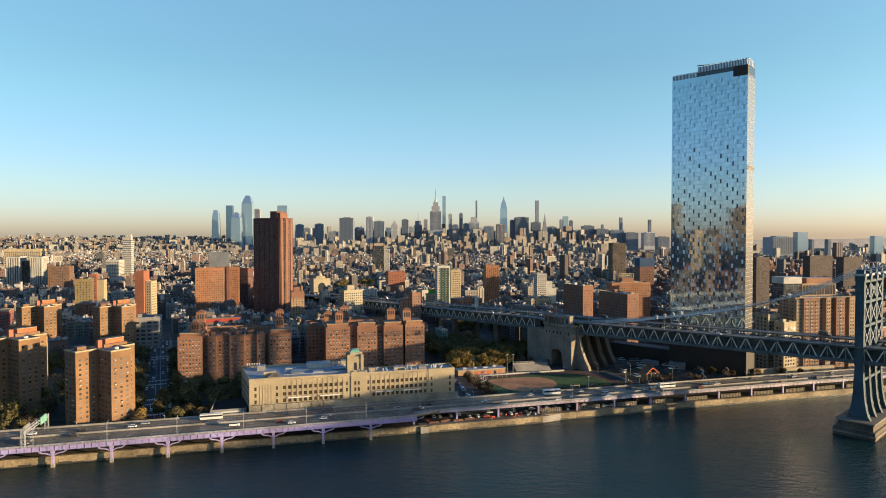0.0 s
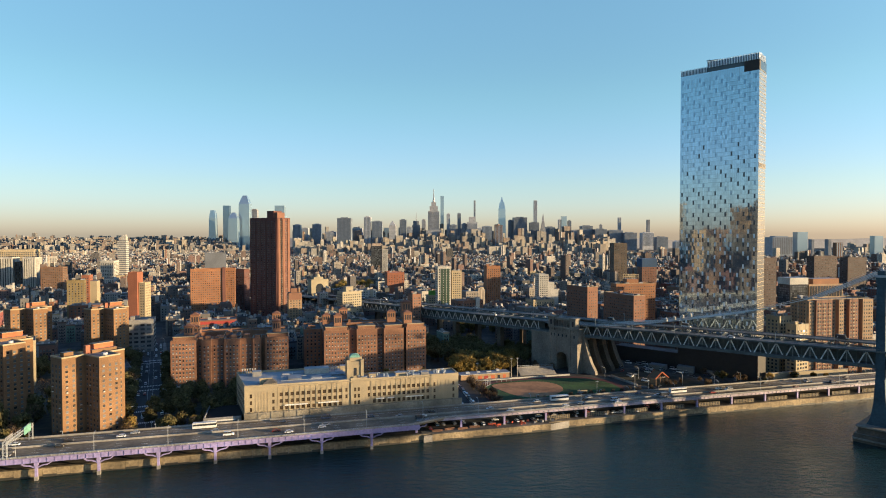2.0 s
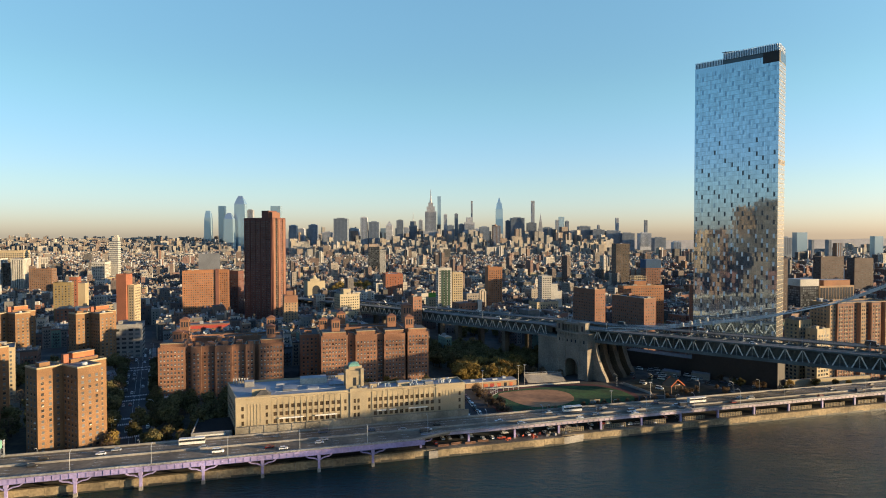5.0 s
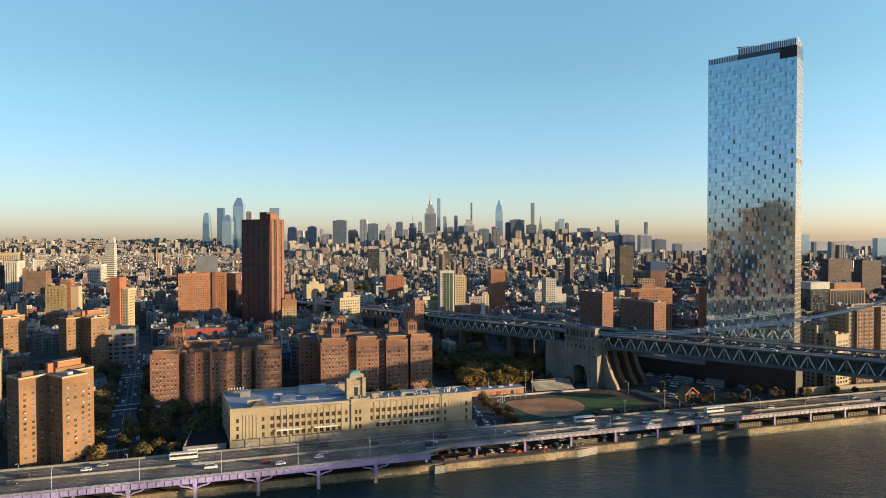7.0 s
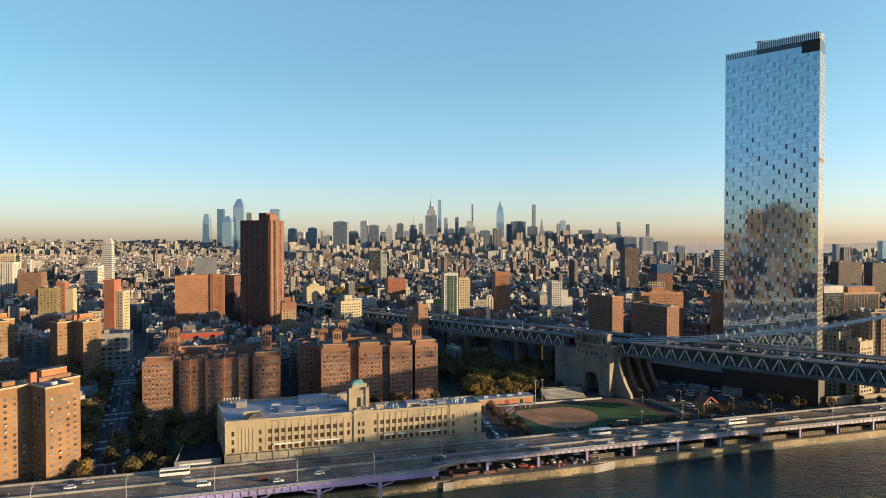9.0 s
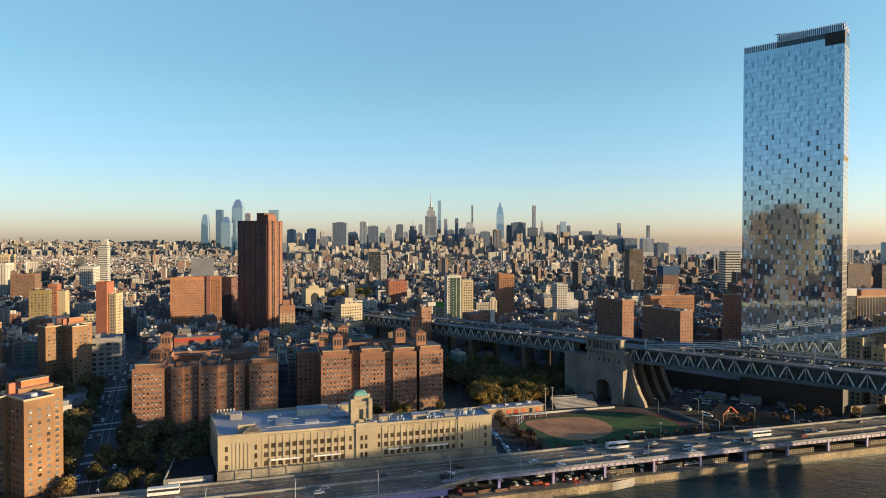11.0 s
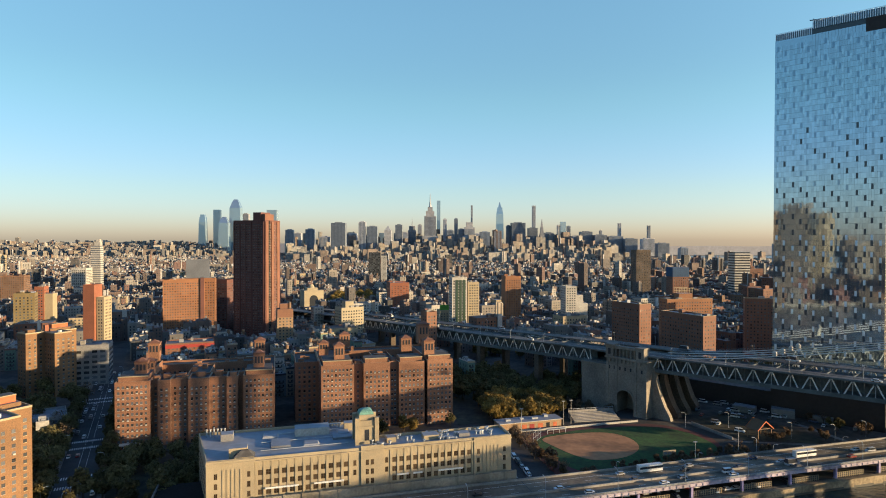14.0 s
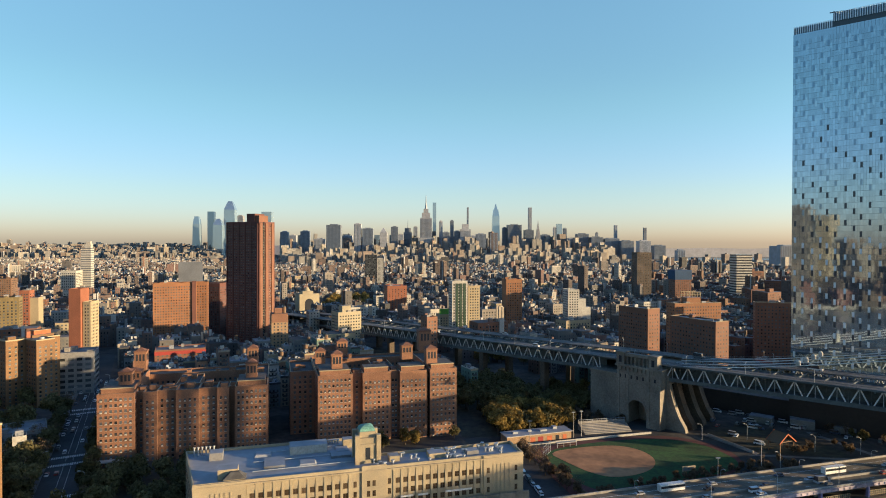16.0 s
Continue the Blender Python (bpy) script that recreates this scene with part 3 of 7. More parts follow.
def truss(y, a0, a1, panel):
    """One stiffening truss: chords, posts and diagonals."""
    for lift, high in ((0.0, 2.1), (8.15, 0.5)):
        ends = sorted({a0, a1, min(a1, 200.0)})
        for p_, q_ in zip(ends, ends[1:]):
            part("chord", Mesh().beam((p_, y, deck_low(p_) + lift), (q_, y, deck_low(q_) + lift), 0.9, high, STEEL), bridge)
    # solid plates added to imitate the dark interior behind the truss
    inner = Mesh()
    yi = y + (9 if y < 5 else -9)
    for p_, q_ in zip((a0, 0.5 * (a0 + a1), min(a1, 200.0)), (0.5 * (a0 + a1), min(a1, 200.0), a1)):
        if q_ - p_ > 1:
            inner.beam((p_, yi, deck_low(p_) + 3.6), (q_, yi, deck_low(q_) + 3.6), 0.3, 6.6, STEEL)
    part("track_girder", inner, bridge, "added plate for the dark interior of the deck")
    fascia = Mesh()
    yf = y + (-2.6 if y < 5 else 2.6)
    for p_, q_ in zip((a0, 0.5 * (a0 + a1), min(a1, 200.0)), (0.5 * (a0 + a1), min(a1, 200.0), a1)):
        if q_ - p_ > 1:
            fascia.beam((p_, yf, deck_low(p_) + 8.7), (q_, yf, deck_low(q_) + 8.7), 0.2, 0.9, STEEL)
    part("fascia", fascia, bridge)
    a, k = a0, 0
    while a < a1 - 0.1:
        b = min(a + panel, a1)
        d = Mesh()
        if k % 2 == 0:
            d.beam((a + 1.0, y, deck_low(a) + 1.0), (b - 0.25, y, deck_low(b) + 8.0), 0.42, 0.55, TRUSS_WHITE)
        else:
            d.beam((a + 0.25, y, deck_low(a) + 8.0), (b - 1.0, y, deck_low(b) + 1.0), 0.42, 0.55, TRUSS_WHITE)
        part("diagonal", d, bridge, "pale painted truss diagonal")
        part("vertical", Mesh().beam((a, y, deck_low(a) + 0.8), (a, y, deck_low(a) + 7.8), 0.25, 0.25, STEEL_PALE if k % 2 else STEEL), bridge)
        a, k = b, k + 1


for y in (B0, B1):
    truss(y, -400, -52, 4.7)
    truss(y, -6, 330, 4.7)
# the span over the river beyond the tower
far_span = Mesh()
for y in (B0, B1):
    for lift, high in ((0.4, 1.3), (6.9, 1.1), (8.0, 1.5)):
        far_span.beam((330, y, deck_low(330) + lift), (640, y, deck_low(640) + lift), 0.9, high, STEEL)
    yi = y + (9 if y < 5 else -9)
    far_span.beam((330, yi, deck_low(330) + 3.6), (640, yi, deck_low(640) + 3.6), 0.3, 6.6, STEEL)
    for k in range(66):
        a, s_ = 330 + k * 4.7, 1 if k % 2 else -1
        far_span.beam((a, y, deck_low(a) + 3.65 - s_ * 2.8), (a + 4.7, y, deck_low(a) + 3.65 + s_ * 2.8), 0.45, 0.55, TRUSS_WHITE)
for y0, y1, lift, mat in ((B0 + 0.8, B1 - 0.8, 0.6, STEEL), (B0 - 2.5, B0 + 8.5, 8.0, ASPHALT), (B1 - 8.5, B1 + 2.5, 8.0, ASPHALT)):
    far_span.beam((330, (y0 + y1) / 2, deck_low(330) + lift), (640, (y0 + y1) / 2, deck_low(640) + lift), y1 - y0, 0.7, mat)
part("river_span", far_span, bridge, "trussed river span", "stuff")
floor_ = Mesh()
a = -520
while a < 330:
    b = a + 12
    for y0, y1, lift, mat in ((B0 + 0.8, B1 - 0.8, 0.3, STEEL), (B0 - 2.5, B0 + 8.5, 8.2, BRIDGE_ROAD), (B1 - 8.5, B1 + 2.5, 8.2, BRIDGE_ROAD), (B0 + 8.6, B1 - 8.6, 5.2, STEEL)):
        k = len(floor_.v)
        za, zb = deck_low(a) + lift, deck_low(b) + lift
        floor_.v += [(a, y0, za), (b, y0, zb), (b, y1, zb), (a, y1, za), (a, y0, za + 0.7), (b, y0, zb + 0.7), (b, y1, zb + 0.7), (a, y1, za + 0.7)]
        s_ = floor_.slot(mat)
        for q in ((3, 2, 1, 0), (4, 5, 6, 7), (0, 1, 5, 4), (1, 2, 6, 5), (2, 3, 7, 6), (3, 0, 4, 7)):
            floor_.f.append(tuple(k + i for i in q))
            floor_.m.append(s_)
    a = b
part("deck", floor_, bridge, "lower and upper roadway decks")
rail = Mesh()
a = -400
while a < 330:
    for y in (B0 - 2.5, B0 + 8.4, B1 - 8.4, B1 + 2.5):
        rail.beam((a, y, deck_low(a) + 10.1), (a + 12, y, deck_low(a + 12) + 10.1), 0.12, 0.14, STEEL)
        rail.beam((a, y, deck_low(a) + 8.8), (a, y, deck_low(a) + 10.2), 0.12, 0.12, STEEL)
        rail.beam((a + 6, y, deck_low(a + 6) + 8.8), (a + 6, y, deck_low(a + 6) + 10.2), 0.12, 0.12, STEEL)
    a += 12
part("railing", rail, bridge, "dark roadway railing", "stuff")
cross = Mesh()
for k in range(-32, 27):
    a = k * 12.4
    if -64 < a < -8:
        continue
    cross.beam((a, B0 - 2.4, deck_low(a) + 7.7), (a, B1 + 2.4, deck_low(a) + 7.7), 0.5, 0.8, STEEL)
    cross.beam((a, B0, deck_low(a) + 0.3), (a, B1, deck_low(a) + 0.3), 0.5, 1.0, STEEL)
part("floor_beam", cross, bridge, "", "stuff")
CABLES = (B0 + 0.3, B0 + 12.3, B1 - 12.3, B1 - 0.3)
for y in CABLES:
    pts = [(a, y, cable_z(a)) for a in range(-8, 199, 6)] + [(TOWER_A, y, cable_z(TOWER_A))] + [(a, y, cable_z(a)) for a in range(204, 400, 8)]
    part("main_cable", Mesh().tube(pts, 0.24, CABLE, 8), bridge, "weathered grey main cable")
    part("hand_cable", Mesh().tube([(a, b + 0.8, c + 1.2) for a, b, c in pts], 0.05, CABLE, 4), bridge)
hang = Mesh()
for y in CABLES:
    for k in range(2, 27):
        a = k * 12.4 + 3
        if abs(a - TOWER_A) > 8 and cable_z(a) > deck_low(a) + 7.6:
            hang.beam((a, y - 0.3, deck_low(a) + 7), (a, y - 0.3, cable_z(a)), 0.05, 0.05, STEEL)
            hang.beam((a, y + 0.3, deck_low(a) + 7), (a, y + 0.3, cable_z(a)), 0.05, 0.05, STEEL)
part("suspender", hang, bridge, "", "stuff")
for y in CABLES:
    bell = Mesh().cyl(66, y, cable_z(66) + 0.2, cable_z(66) + 2.2, 1.2, WHITE, 10)
    bell.cyl(66, y, cable_z(66) + 2.2, cable_z(66) + 3.2, 1.2, WHITE, 10, 0.35)
    part("cable_cap", bell, bridge, "white drum on the main cable")

# lamps on the bridge
for k in range(-9, 6):
    for y in (B0 - 2.2, B1 + 2.2):
        a = k * 33 + 8
        zz = deck_low(a) + 8.9
        part("lamp_post", Mesh().tube([(a, y, zz), (a, y, zz + 6), (a, y + (1.5 if y < 5 else -1.5), zz + 6.8)], 0.12, STEEL_PALE, 5), bridge)

# tower on its river pier
tower = thing("bridge_tower", BX, BY, 0, BTURN, "blue-grey steel bridge tower with lattice bracing on a stone pier", "bridge tower")
# pier sides in the dark granite, tops and bands in the paler one
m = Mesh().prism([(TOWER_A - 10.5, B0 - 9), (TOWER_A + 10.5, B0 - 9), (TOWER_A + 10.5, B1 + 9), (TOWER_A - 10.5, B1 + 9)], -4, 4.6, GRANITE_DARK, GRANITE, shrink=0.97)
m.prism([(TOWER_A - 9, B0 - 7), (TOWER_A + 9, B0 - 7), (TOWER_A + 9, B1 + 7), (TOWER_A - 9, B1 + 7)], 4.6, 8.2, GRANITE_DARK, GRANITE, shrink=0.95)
m.box(TOWER_A - 9.6, TOWER_A + 9.6, B0 - 7.6, B1 + 7.6, 8.2, 9.0, GRANITE)
m.box(TOWER_A - 10.8, TOWER_A + 10.8, B0 - 9.3, B1 + 9.3, 1.6, 2.4, GRANITE)
part("pier", m, tower, "stained granite pier with darker sides")
for y in CABLES:
    leg = Mesh()
    prof = ((9, 6.0), (11, 5.0), (14, 4.1), (20, 3.1), (28, 2.5), (38, 2.1), (60, 1.9), (90, 1.8))
    for (z0, h0), (z1, h1) in zip(prof, prof[1:]):
        k = len(leg.v)
        leg.v += [(TOWER_A - h0, y - 1.4, z0), (TOWER_A + h0, y - 1.4, z0), (TOWER_A + h0, y + 1.4, z0), (TOWER_A - h0, y + 1.4, z0),
                  (TOWER_A - h1, y - 1.4, z1), (TOWER_A + h1, y - 1.4, z1), (TOWER_A + h1, y + 1.4, z1), (TOWER_A - h1, y + 1.4, z1)]
        q0 = leg.slot(TOWER_STEEL)
        for q in ((0, 1, 5, 4), (1, 2, 6, 5), (2, 3, 7, 6), (3, 0, 4, 7)):
            leg.f.append(tuple(k + i for i in q))
            leg.m.append(q0)
    for x in (-1.9, 1.9):
        leg.box(TOWER_A + x - 0.25, TOWER_A + x + 0.25, y - 1.6, y + 1.6, 40, 90, TOWER_STEEL)
    leg.box(TOWER_A - 2.5, TOWER_A + 2.5, y - 1.9, y + 1.9, 89, 92, TOWER_STEEL)
    leg.box(TOWER_A - 3.2, TOWER_A + 3.2, y - 2.6, y + 2.6, 92, 93.2, STEEL_PALE)
    leg_ = part("leg", leg, tower)
    # pale strips imitate the sun along the leg edges
    for (z0, h0), (z1, h1) in zip(prof[1:], prof[2:]):
        for side in (-1, 1):
            part("rim", Mesh().beam((TOWER_A + side * h0, y + 1.45, z0), (TOWER_A + side * h1, y + 1.45, z1), 0.22, 0.3, STEEL_PALE), leg_, "pale strip for the sunlit leg edge")
    cap = Mesh().box(TOWER_A - 1.9, TOWER_A + 1.9, y - 1.5, y + 1.5, 93.2, 95.6, TOWER_STEEL)
    cap.cyl(TOWER_A, y, 95.6, 97.4, 1.0, STEEL_PALE, 10, 0.5)
    cap.cyl(TOWER_A, y, 97.4, 98.4, 0.4, STEEL_PALE, 8, 0.6)
    part("finial", cap, leg_)
for y0, y1 in zip(CABLES, CABLES[1:]):
    for z0 in (14, 31, 48, 62, 76, 88):
        part("strut", Mesh().box(TOWER_A - 2, TOWER_A + 2, y0 + 1.4, y1 - 1.4, z0, z0 + 1.5, TOWER_STEEL), tower)
    # braces take the pale steel to look sunlit against the legs
    for z0, z1 in ((49.5, 62), (63.5, 76), (77.5, 88)):
        for p, q in (((y0, z0), (y1, z1)), ((y1, z0), (y0, z1))):
            for x in (-2, 2):
                part("brace", Mesh().beam((TOWER_A + x, p[0], p[1]), (TOWER_A + x, q[0], q[1]), 0.3, 0.5, STEEL_PALE), tower)
arch = Mesh()
for k in range(8):
    u0, u1 = math.pi * k / 8, math.pi * (k + 1) / 8
    yc, r = (B0 + B1) / 2, 5.0
    arch.beam((TOWER_A, yc - r * math.cos(u0), 80 + r * math.sin(u0)), (TOWER_A, yc - r * math.cos(u1), 80 + r * math.sin(u1)), 4, 1.2, TOWER_STEEL)
part("arch", arch, tower)

# masonry anchorage
anchorage = thing("bridge_anchorage", BX, BY, 0, BTURN, "massive grey granite bridge anchorage with an arched portal and colonnade", "anchorage")
A0, A1, N0, N1 = -55.0, -5.0, -13.5, 38.0
m = Mesh()
m.box(A0, -34, N0 + 2.0, N1 - 2, 2, 33.0, GRANITE)
m.box(-34, -27, N0, N1, 2, 40, GRANITE)
m.box(-14, A1, N0, N1, 2, 40, GRANITE)
# arched portal between the two blocks
seg, r, zc = 10, 6.5, 13.0
ring = [(-20.5 - r * math.cos(math.pi * k / seg), zc + r * math.sin(math.pi * k / seg)) for k in range(seg + 1)]
for (a0, z0), (a1, z1) in zip(ring, ring[1:]):
    for yy in (N0, N1):
        pts = [(a0, yy, z0), (a1, yy, z1), (a1, yy, 40), (a0, yy, 40)]
        m.face(pts if yy == N0 else pts[::-1], GRANITE)
    m.face([(a0, N0, z0), (a0, N0 + 14, z0), (a1, N0 + 14, z1), (a1, N0, z1)], GRANITE)
m.box(-27, -14, N0 + 14, N0 + 16, 2, 40, GRANITE)
m.face([(-27, N0, 40), (-14, N0, 40), (-14, N1, 40), (-27, N1, 40)], GRANITE)
part("wall", m, anchorage)
trim = Mesh()
for (a0, z0), (a1, z1) in zip(ring, ring[1:]):
    trim.beam((a0, N0 - 0.3, z0 + 0.4), (a1, N0 - 0.3, z1 + 0.4), 0.7, 0.9, GRANITE)
part("arch_ring", trim, anchorage)
m = Mesh().box(-35, A1 + 0.8, N0 - 0.9, N1 + 0.9, 39.0, 40.4, GRANITE)
m.box(A0 - 0.5, -35, N0 + 1.5, N1 - 1.5, 32.2, 33.6, GRANITE)
for z in (12, 20, 28):
    m.box(-34.15, -27, N0 - 0.2, N0, z, z + 0.5, GRANITE)
    m.box(-14, A1 + 0.15, N0 - 0.2, N0, z, z + 0.5, GRANITE)
part("cornice", m, anchorage)
for k in range(9):
    a = -32 + k * 2.7
    part("dentil", Mesh().box(a, a + 1.2, N0 - 0.7, N0, 36.8, 39.0, GRANITE), anchorage)
for k in range(7):
    part("niche", Mesh().box(-32.5 + k * 3.9, -31.3 + k * 3.9, N0 - 0.06, N0 + 0.02, 32.0, 34.2, GLASS_DARK), anchorage, "small dark wall opening")
for a in (-34, -27.6, -13.8, -6.8):
    part("pilaster", Mesh().box(a, a + 1.8, N0 - 0.45, N0, 2, 36.8, GRANITE), anchorage)
for a in (-34.5, -12.5):
    m = Mesh().box(a, a + 5.5, N0 - 0.3, N0 + 5.5, 40.4, 47.2, GRANITE)
    m.box(a - 0.5, a + 6.0, N0 - 0.8, N0 + 6.0, 47.2, 48.2, GRANITE)
    m.box(a + 1.8, a + 3.7, N0 - 0.36, N0 - 0.3, 41.5, 45.5, GLASS_DARK)
    part("pavilion", m, anchorage, "granite corner pavilion")
for k in range(6):
    a = -27.6 + k * 2.7
    part("colonnade_column", Mesh().cyl(a, N0 + 1.2, 40.4, 45.6, 0.55, GRANITE, 8), anchorage)
part("entablature", Mesh().box(-29, -12.5, N0 + 0.2, N0 + 3.5, 45.6, 47.4, GRANITE), anchorage)
part("colonnade_wall", Mesh().box(-29, -12.5, N0 + 4.5, N0 + 5.5, 40.4, 45.6, GRANITE), anchorage)
# curved buttresses on the river face, the inner ones darkened to imitate shade
for k_, y in enumerate((N0 + 8.5, N0 + 19, N0 + 32, N0 + 45)):
    b = Mesh()
    prof = ((36, 1.5), (30, 2.2), (24, 3.6), (18, 5.6), (12, 8.2), (7, 11.5), (2, 13.0))
    q0 = b.slot(GRANITE if k_ == 0 else GRANITE_DARK)
    n0_ = len(b.v)
    for z_, x_ in prof:
        t_ = 1.6 if k_ == 0 else 2.6
        b.v += [(A1, y - t_, z_), (A1 + x_, y - t_, z_), (A1 + x_, y + t_, z_), (A1, y + t_, z_)]
    for i_ in range(len(prof) - 1):
        t0, t1 = n0_ + i_ * 4, n0_ + i_ * 4 + 4
        for u_, v_ in ((0, 1), (1, 2), (2, 3)):
            b.f.append((t1 + u_, t1 + v_, t0 + v_, t0 + u_))
            b.m.append(q0)
    b.f.append((n0_, n0_ + 1, n0_ + 2, n0_ + 3))
    b.m.append(q0)
    part("buttress", b, anchorage, "curved granite buttress")
# thin dark sheets on the wall imitate shade between the buttresses
for y in (N0 + 9, N0 + 22, N0 + 35):
    part("recess", Mesh().box(A1 + 0.02, A1 + 0.1, y, y + 7, 3, 30, GLASS_DARK), anchorage, "dark sheet for the shade between buttresses")
# masonry piers under the approach, their dark stone imitating the shade there
for k in range(5):
    a = -100 - k * 62
    for y in (B0 + 3, B1 - 3):
        c_, s_ = math.cos(radians(BTURN)), math.sin(radians(BTURN))
        p = thing("approach_pier", BX + a * c_ - y * s_, BY + a * s_ + y * c_, 2, BTURN, "granite pier under the bridge approach", "pier", "approach piers")
        part("shaft", Mesh().box(-2.0, 2.0, -2.8, 2.8, 0, deck_low(a) - 3.4, GRANITE_DARK), p)
        part("cap", Mesh().box(-2.5, 2.5, -3.4, 3.4, deck_low(a) - 3.4, deck_low(a) - 1.9, GRANITE_DARK), p)

# ---- tall landmarks and the buildings by the shore ----
rng = random.Random(5)


def roof_kit(parent, x0, x1, y0, y1, z, wall, count=3, tank=True, seed=1, cope=None):
    """Parapet, bulkheads, vents and a water tank on a flat roof."""
    r = random.Random(seed)
    m = Mesh()
    t, h = 0.35, 0.9
    m.box(x0, x1, y0, y0 + t, z, z + h, wall)
    m.box(x0, x1, y1 - t, y1, z, z + h, wall)
    m.box(x0, x0 + t, y0 + t, y1 - t, z, z + h, wall)
    m.box(x1 - t, x1, y0 + t, y1 - t, z, z + h, wall)
    if cope:
        h0 = z + h
        c_ = Mesh().box(x0 - 0.15, x1 + 0.15, y0 - 0.15, y0 + t + 0.15, h0, h0 + 0.25, cope).box(x0 - 0.15, x1 + 0.15, y1 - t - 0.15, y1 + 0.15, h0, h0 + 0.25, cope)
        c_.box(x0 - 0.15, x0 + t + 0.15, y0 + t + 0.15, y1 - t - 0.15, h0, h0 + 0.25, cope).box(x1 - t - 0.15, x1 + 0.15, y0 + t + 0.15, y1 - t - 0.15, h0, h0 + 0.25, cope)
        part("coping", c_, parent, "pale roof coping")
    part("parapet", m, parent)
    for k in range(count):
        w, d, hh = r.uniform(2, 5), r.uniform(2, 4), r.uniform(1.2, 3.2)
        x, y = r.uniform(x0 + 1, max(x0 + 1.1, x1 - w - 1)), r.uniform(y0 + 1, max(y0 + 1.1, y1 - d - 1))
        part("roof_bulkhead", Mesh().box(x, x + w, y, y + d, z, z + hh, r.choice((wall, GREY, ROOF_LIGHT, CONCRETE)), ROOF), parent)
    if tank:
        x, y = r.uniform(x0 + 3, x1 - 3), r.uniform(y0 + 3, y1 - 3)
        m = Mesh().cyl(x, y, z + 3, z + 6.5, 1.7, WOOD, 10).cyl(x, y, z + 6.5, z + 7.8, 1.8, TAR, 10, 0.1)
        for i, j in ((-1, -1), (1, -1), (1, 1), (-1, 1)):
            m.beam((x + i, y + j, z), (x + i, y + j, z + 3.1), 0.2, 0.2, IRON)
        part("water_tank", m, parent, "wooden rooftop water tank on iron legs")


def block(name, x, y, turn, w, d, top, wall, label, category="building", floor_h=2.9, spacing=3.0, win=(1.3, 1.5), roof=None, base=2.5, kit=3, tank=False, single=(), group="", sill=None, frame_mat=None, seed=1, faces=(0, 1, 3), cope=None):
    """A flat-roofed building: x, y its front left corner, local x along the front, y to the back. single: faces whose windows are parts."""
    b = thing(name, x, y, 0, turn, label, category, group)
    part("wall", Mesh().box(0, w, 0, d, base, top, wall, roof or ROOF), b)
    c = [(0, 0), (w, 0), (w, d), (0, d)]
    joined = Mesh()
    floors = int((top - base - 2.2) / floor_h)
    for k in faces:
        p, q = c[k], c[(k + 1) % 4]
        if k in single:
            rows_of_windows(b, p, q, base + 2.2, floors, floor_h, spacing, win[0], win[1], frame_mat or WHITE)
        else:
            joined_windows(joined, p, q, base + 2.2, floors, floor_h, spacing, win[0], win[1], sill=sill)
    if joined.f:
        part("glazing", joined, b, "rows of small dark windows", "stuff")
    roof_kit(b, 0, w, 0, d, top, wall, kit, tank, seed, cope)
    return b


# glass tower
OX, OY, OT = 192.5, 498.4, -42.2
OL, OD, OZ0, OZ1, OST = 58.2, 20.0, 248.6, 252.6, 20.5
glass = thing("glass_tower", OX, OY, 0, OT, "tall mirror-glass apartment tower with staggered vent panels and a finned crown", "skyscraper")
part("core", Mesh().box(0.12, OL - 0.12, 0.12, OD, 32.0, 240.0, SPANDREL, ROOF), glass)
# near-black base colour imitates the bridge shade at the tower foot
part("podium", Mesh().box(-1, OL + 1, 1.0, OD + 6, 2.5, 31, UMBER, TAR).box(-2, OL + 2, -1, OD + 6, 31, 32, UMBER, TAR), glass, "tower base darkened for the shade under the bridge")
# invented low block, put in to fill the void with dark
part("podium_wing", Mesh().box(-58, -1, 6, OD, 2.5, 17, UMBER, TAR), glass, "added dark block filling the shaded void behind the bridge")
FLOOR, panes = 3.35, Mesh()
r_ = random.Random(11)
nfl, ncol = 70, 42
cw = OL / ncol
s_ = panes.slot(MIRROR)
for f in range(8, nfl):
    z0 = 6 + f * FLOOR
    for c in range(ncol):
        x0, x1 = c * cw + 0.025, (c + 1) * cw - 0.025
        t1, t2 = r_.gauss(0, 0.0017), r_.gauss(0, 0.003)
        j = len(panes.v)
        panes.v += [(x0, t1, z0), (x1, -t1, z0), (x1, -t1 + t2, z0 + FLOOR - 0.09), (x0, t1 + t2, z0 + FLOOR - 0.09)]
        panes.f.append((j, j + 1, j + 2, j + 3))
        panes.m.append(s_)
    for c in range(6):
        y0, y1 = c * OD / 6 + 0.05, (c + 1) * OD / 6 - 0.05
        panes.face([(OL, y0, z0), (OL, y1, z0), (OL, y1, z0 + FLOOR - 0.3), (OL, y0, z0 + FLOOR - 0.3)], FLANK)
        panes.face([(0, y1, z0), (0, y0, z0), (0, y0, z0 + FLOOR - 0.12), (0, y1, z0 + FLOOR - 0.12)], MIRROR)
part("glazing", panes, glass, "blue mirror glazing", "stuff")
VENT_W = 0.62
vent_meshes = {}
for key, mat in (("pale", MIRROR_PALE), ("mid", MIRROR_MID), ("dark", MIRROR_DARK)):
    vent_meshes[key] = Mesh().box(-VENT_W, VENT_W, -0.05, 0.1, 0, FLOOR - 0.15, mat).data("vent_panel")
rest = Mesh()
made = 0
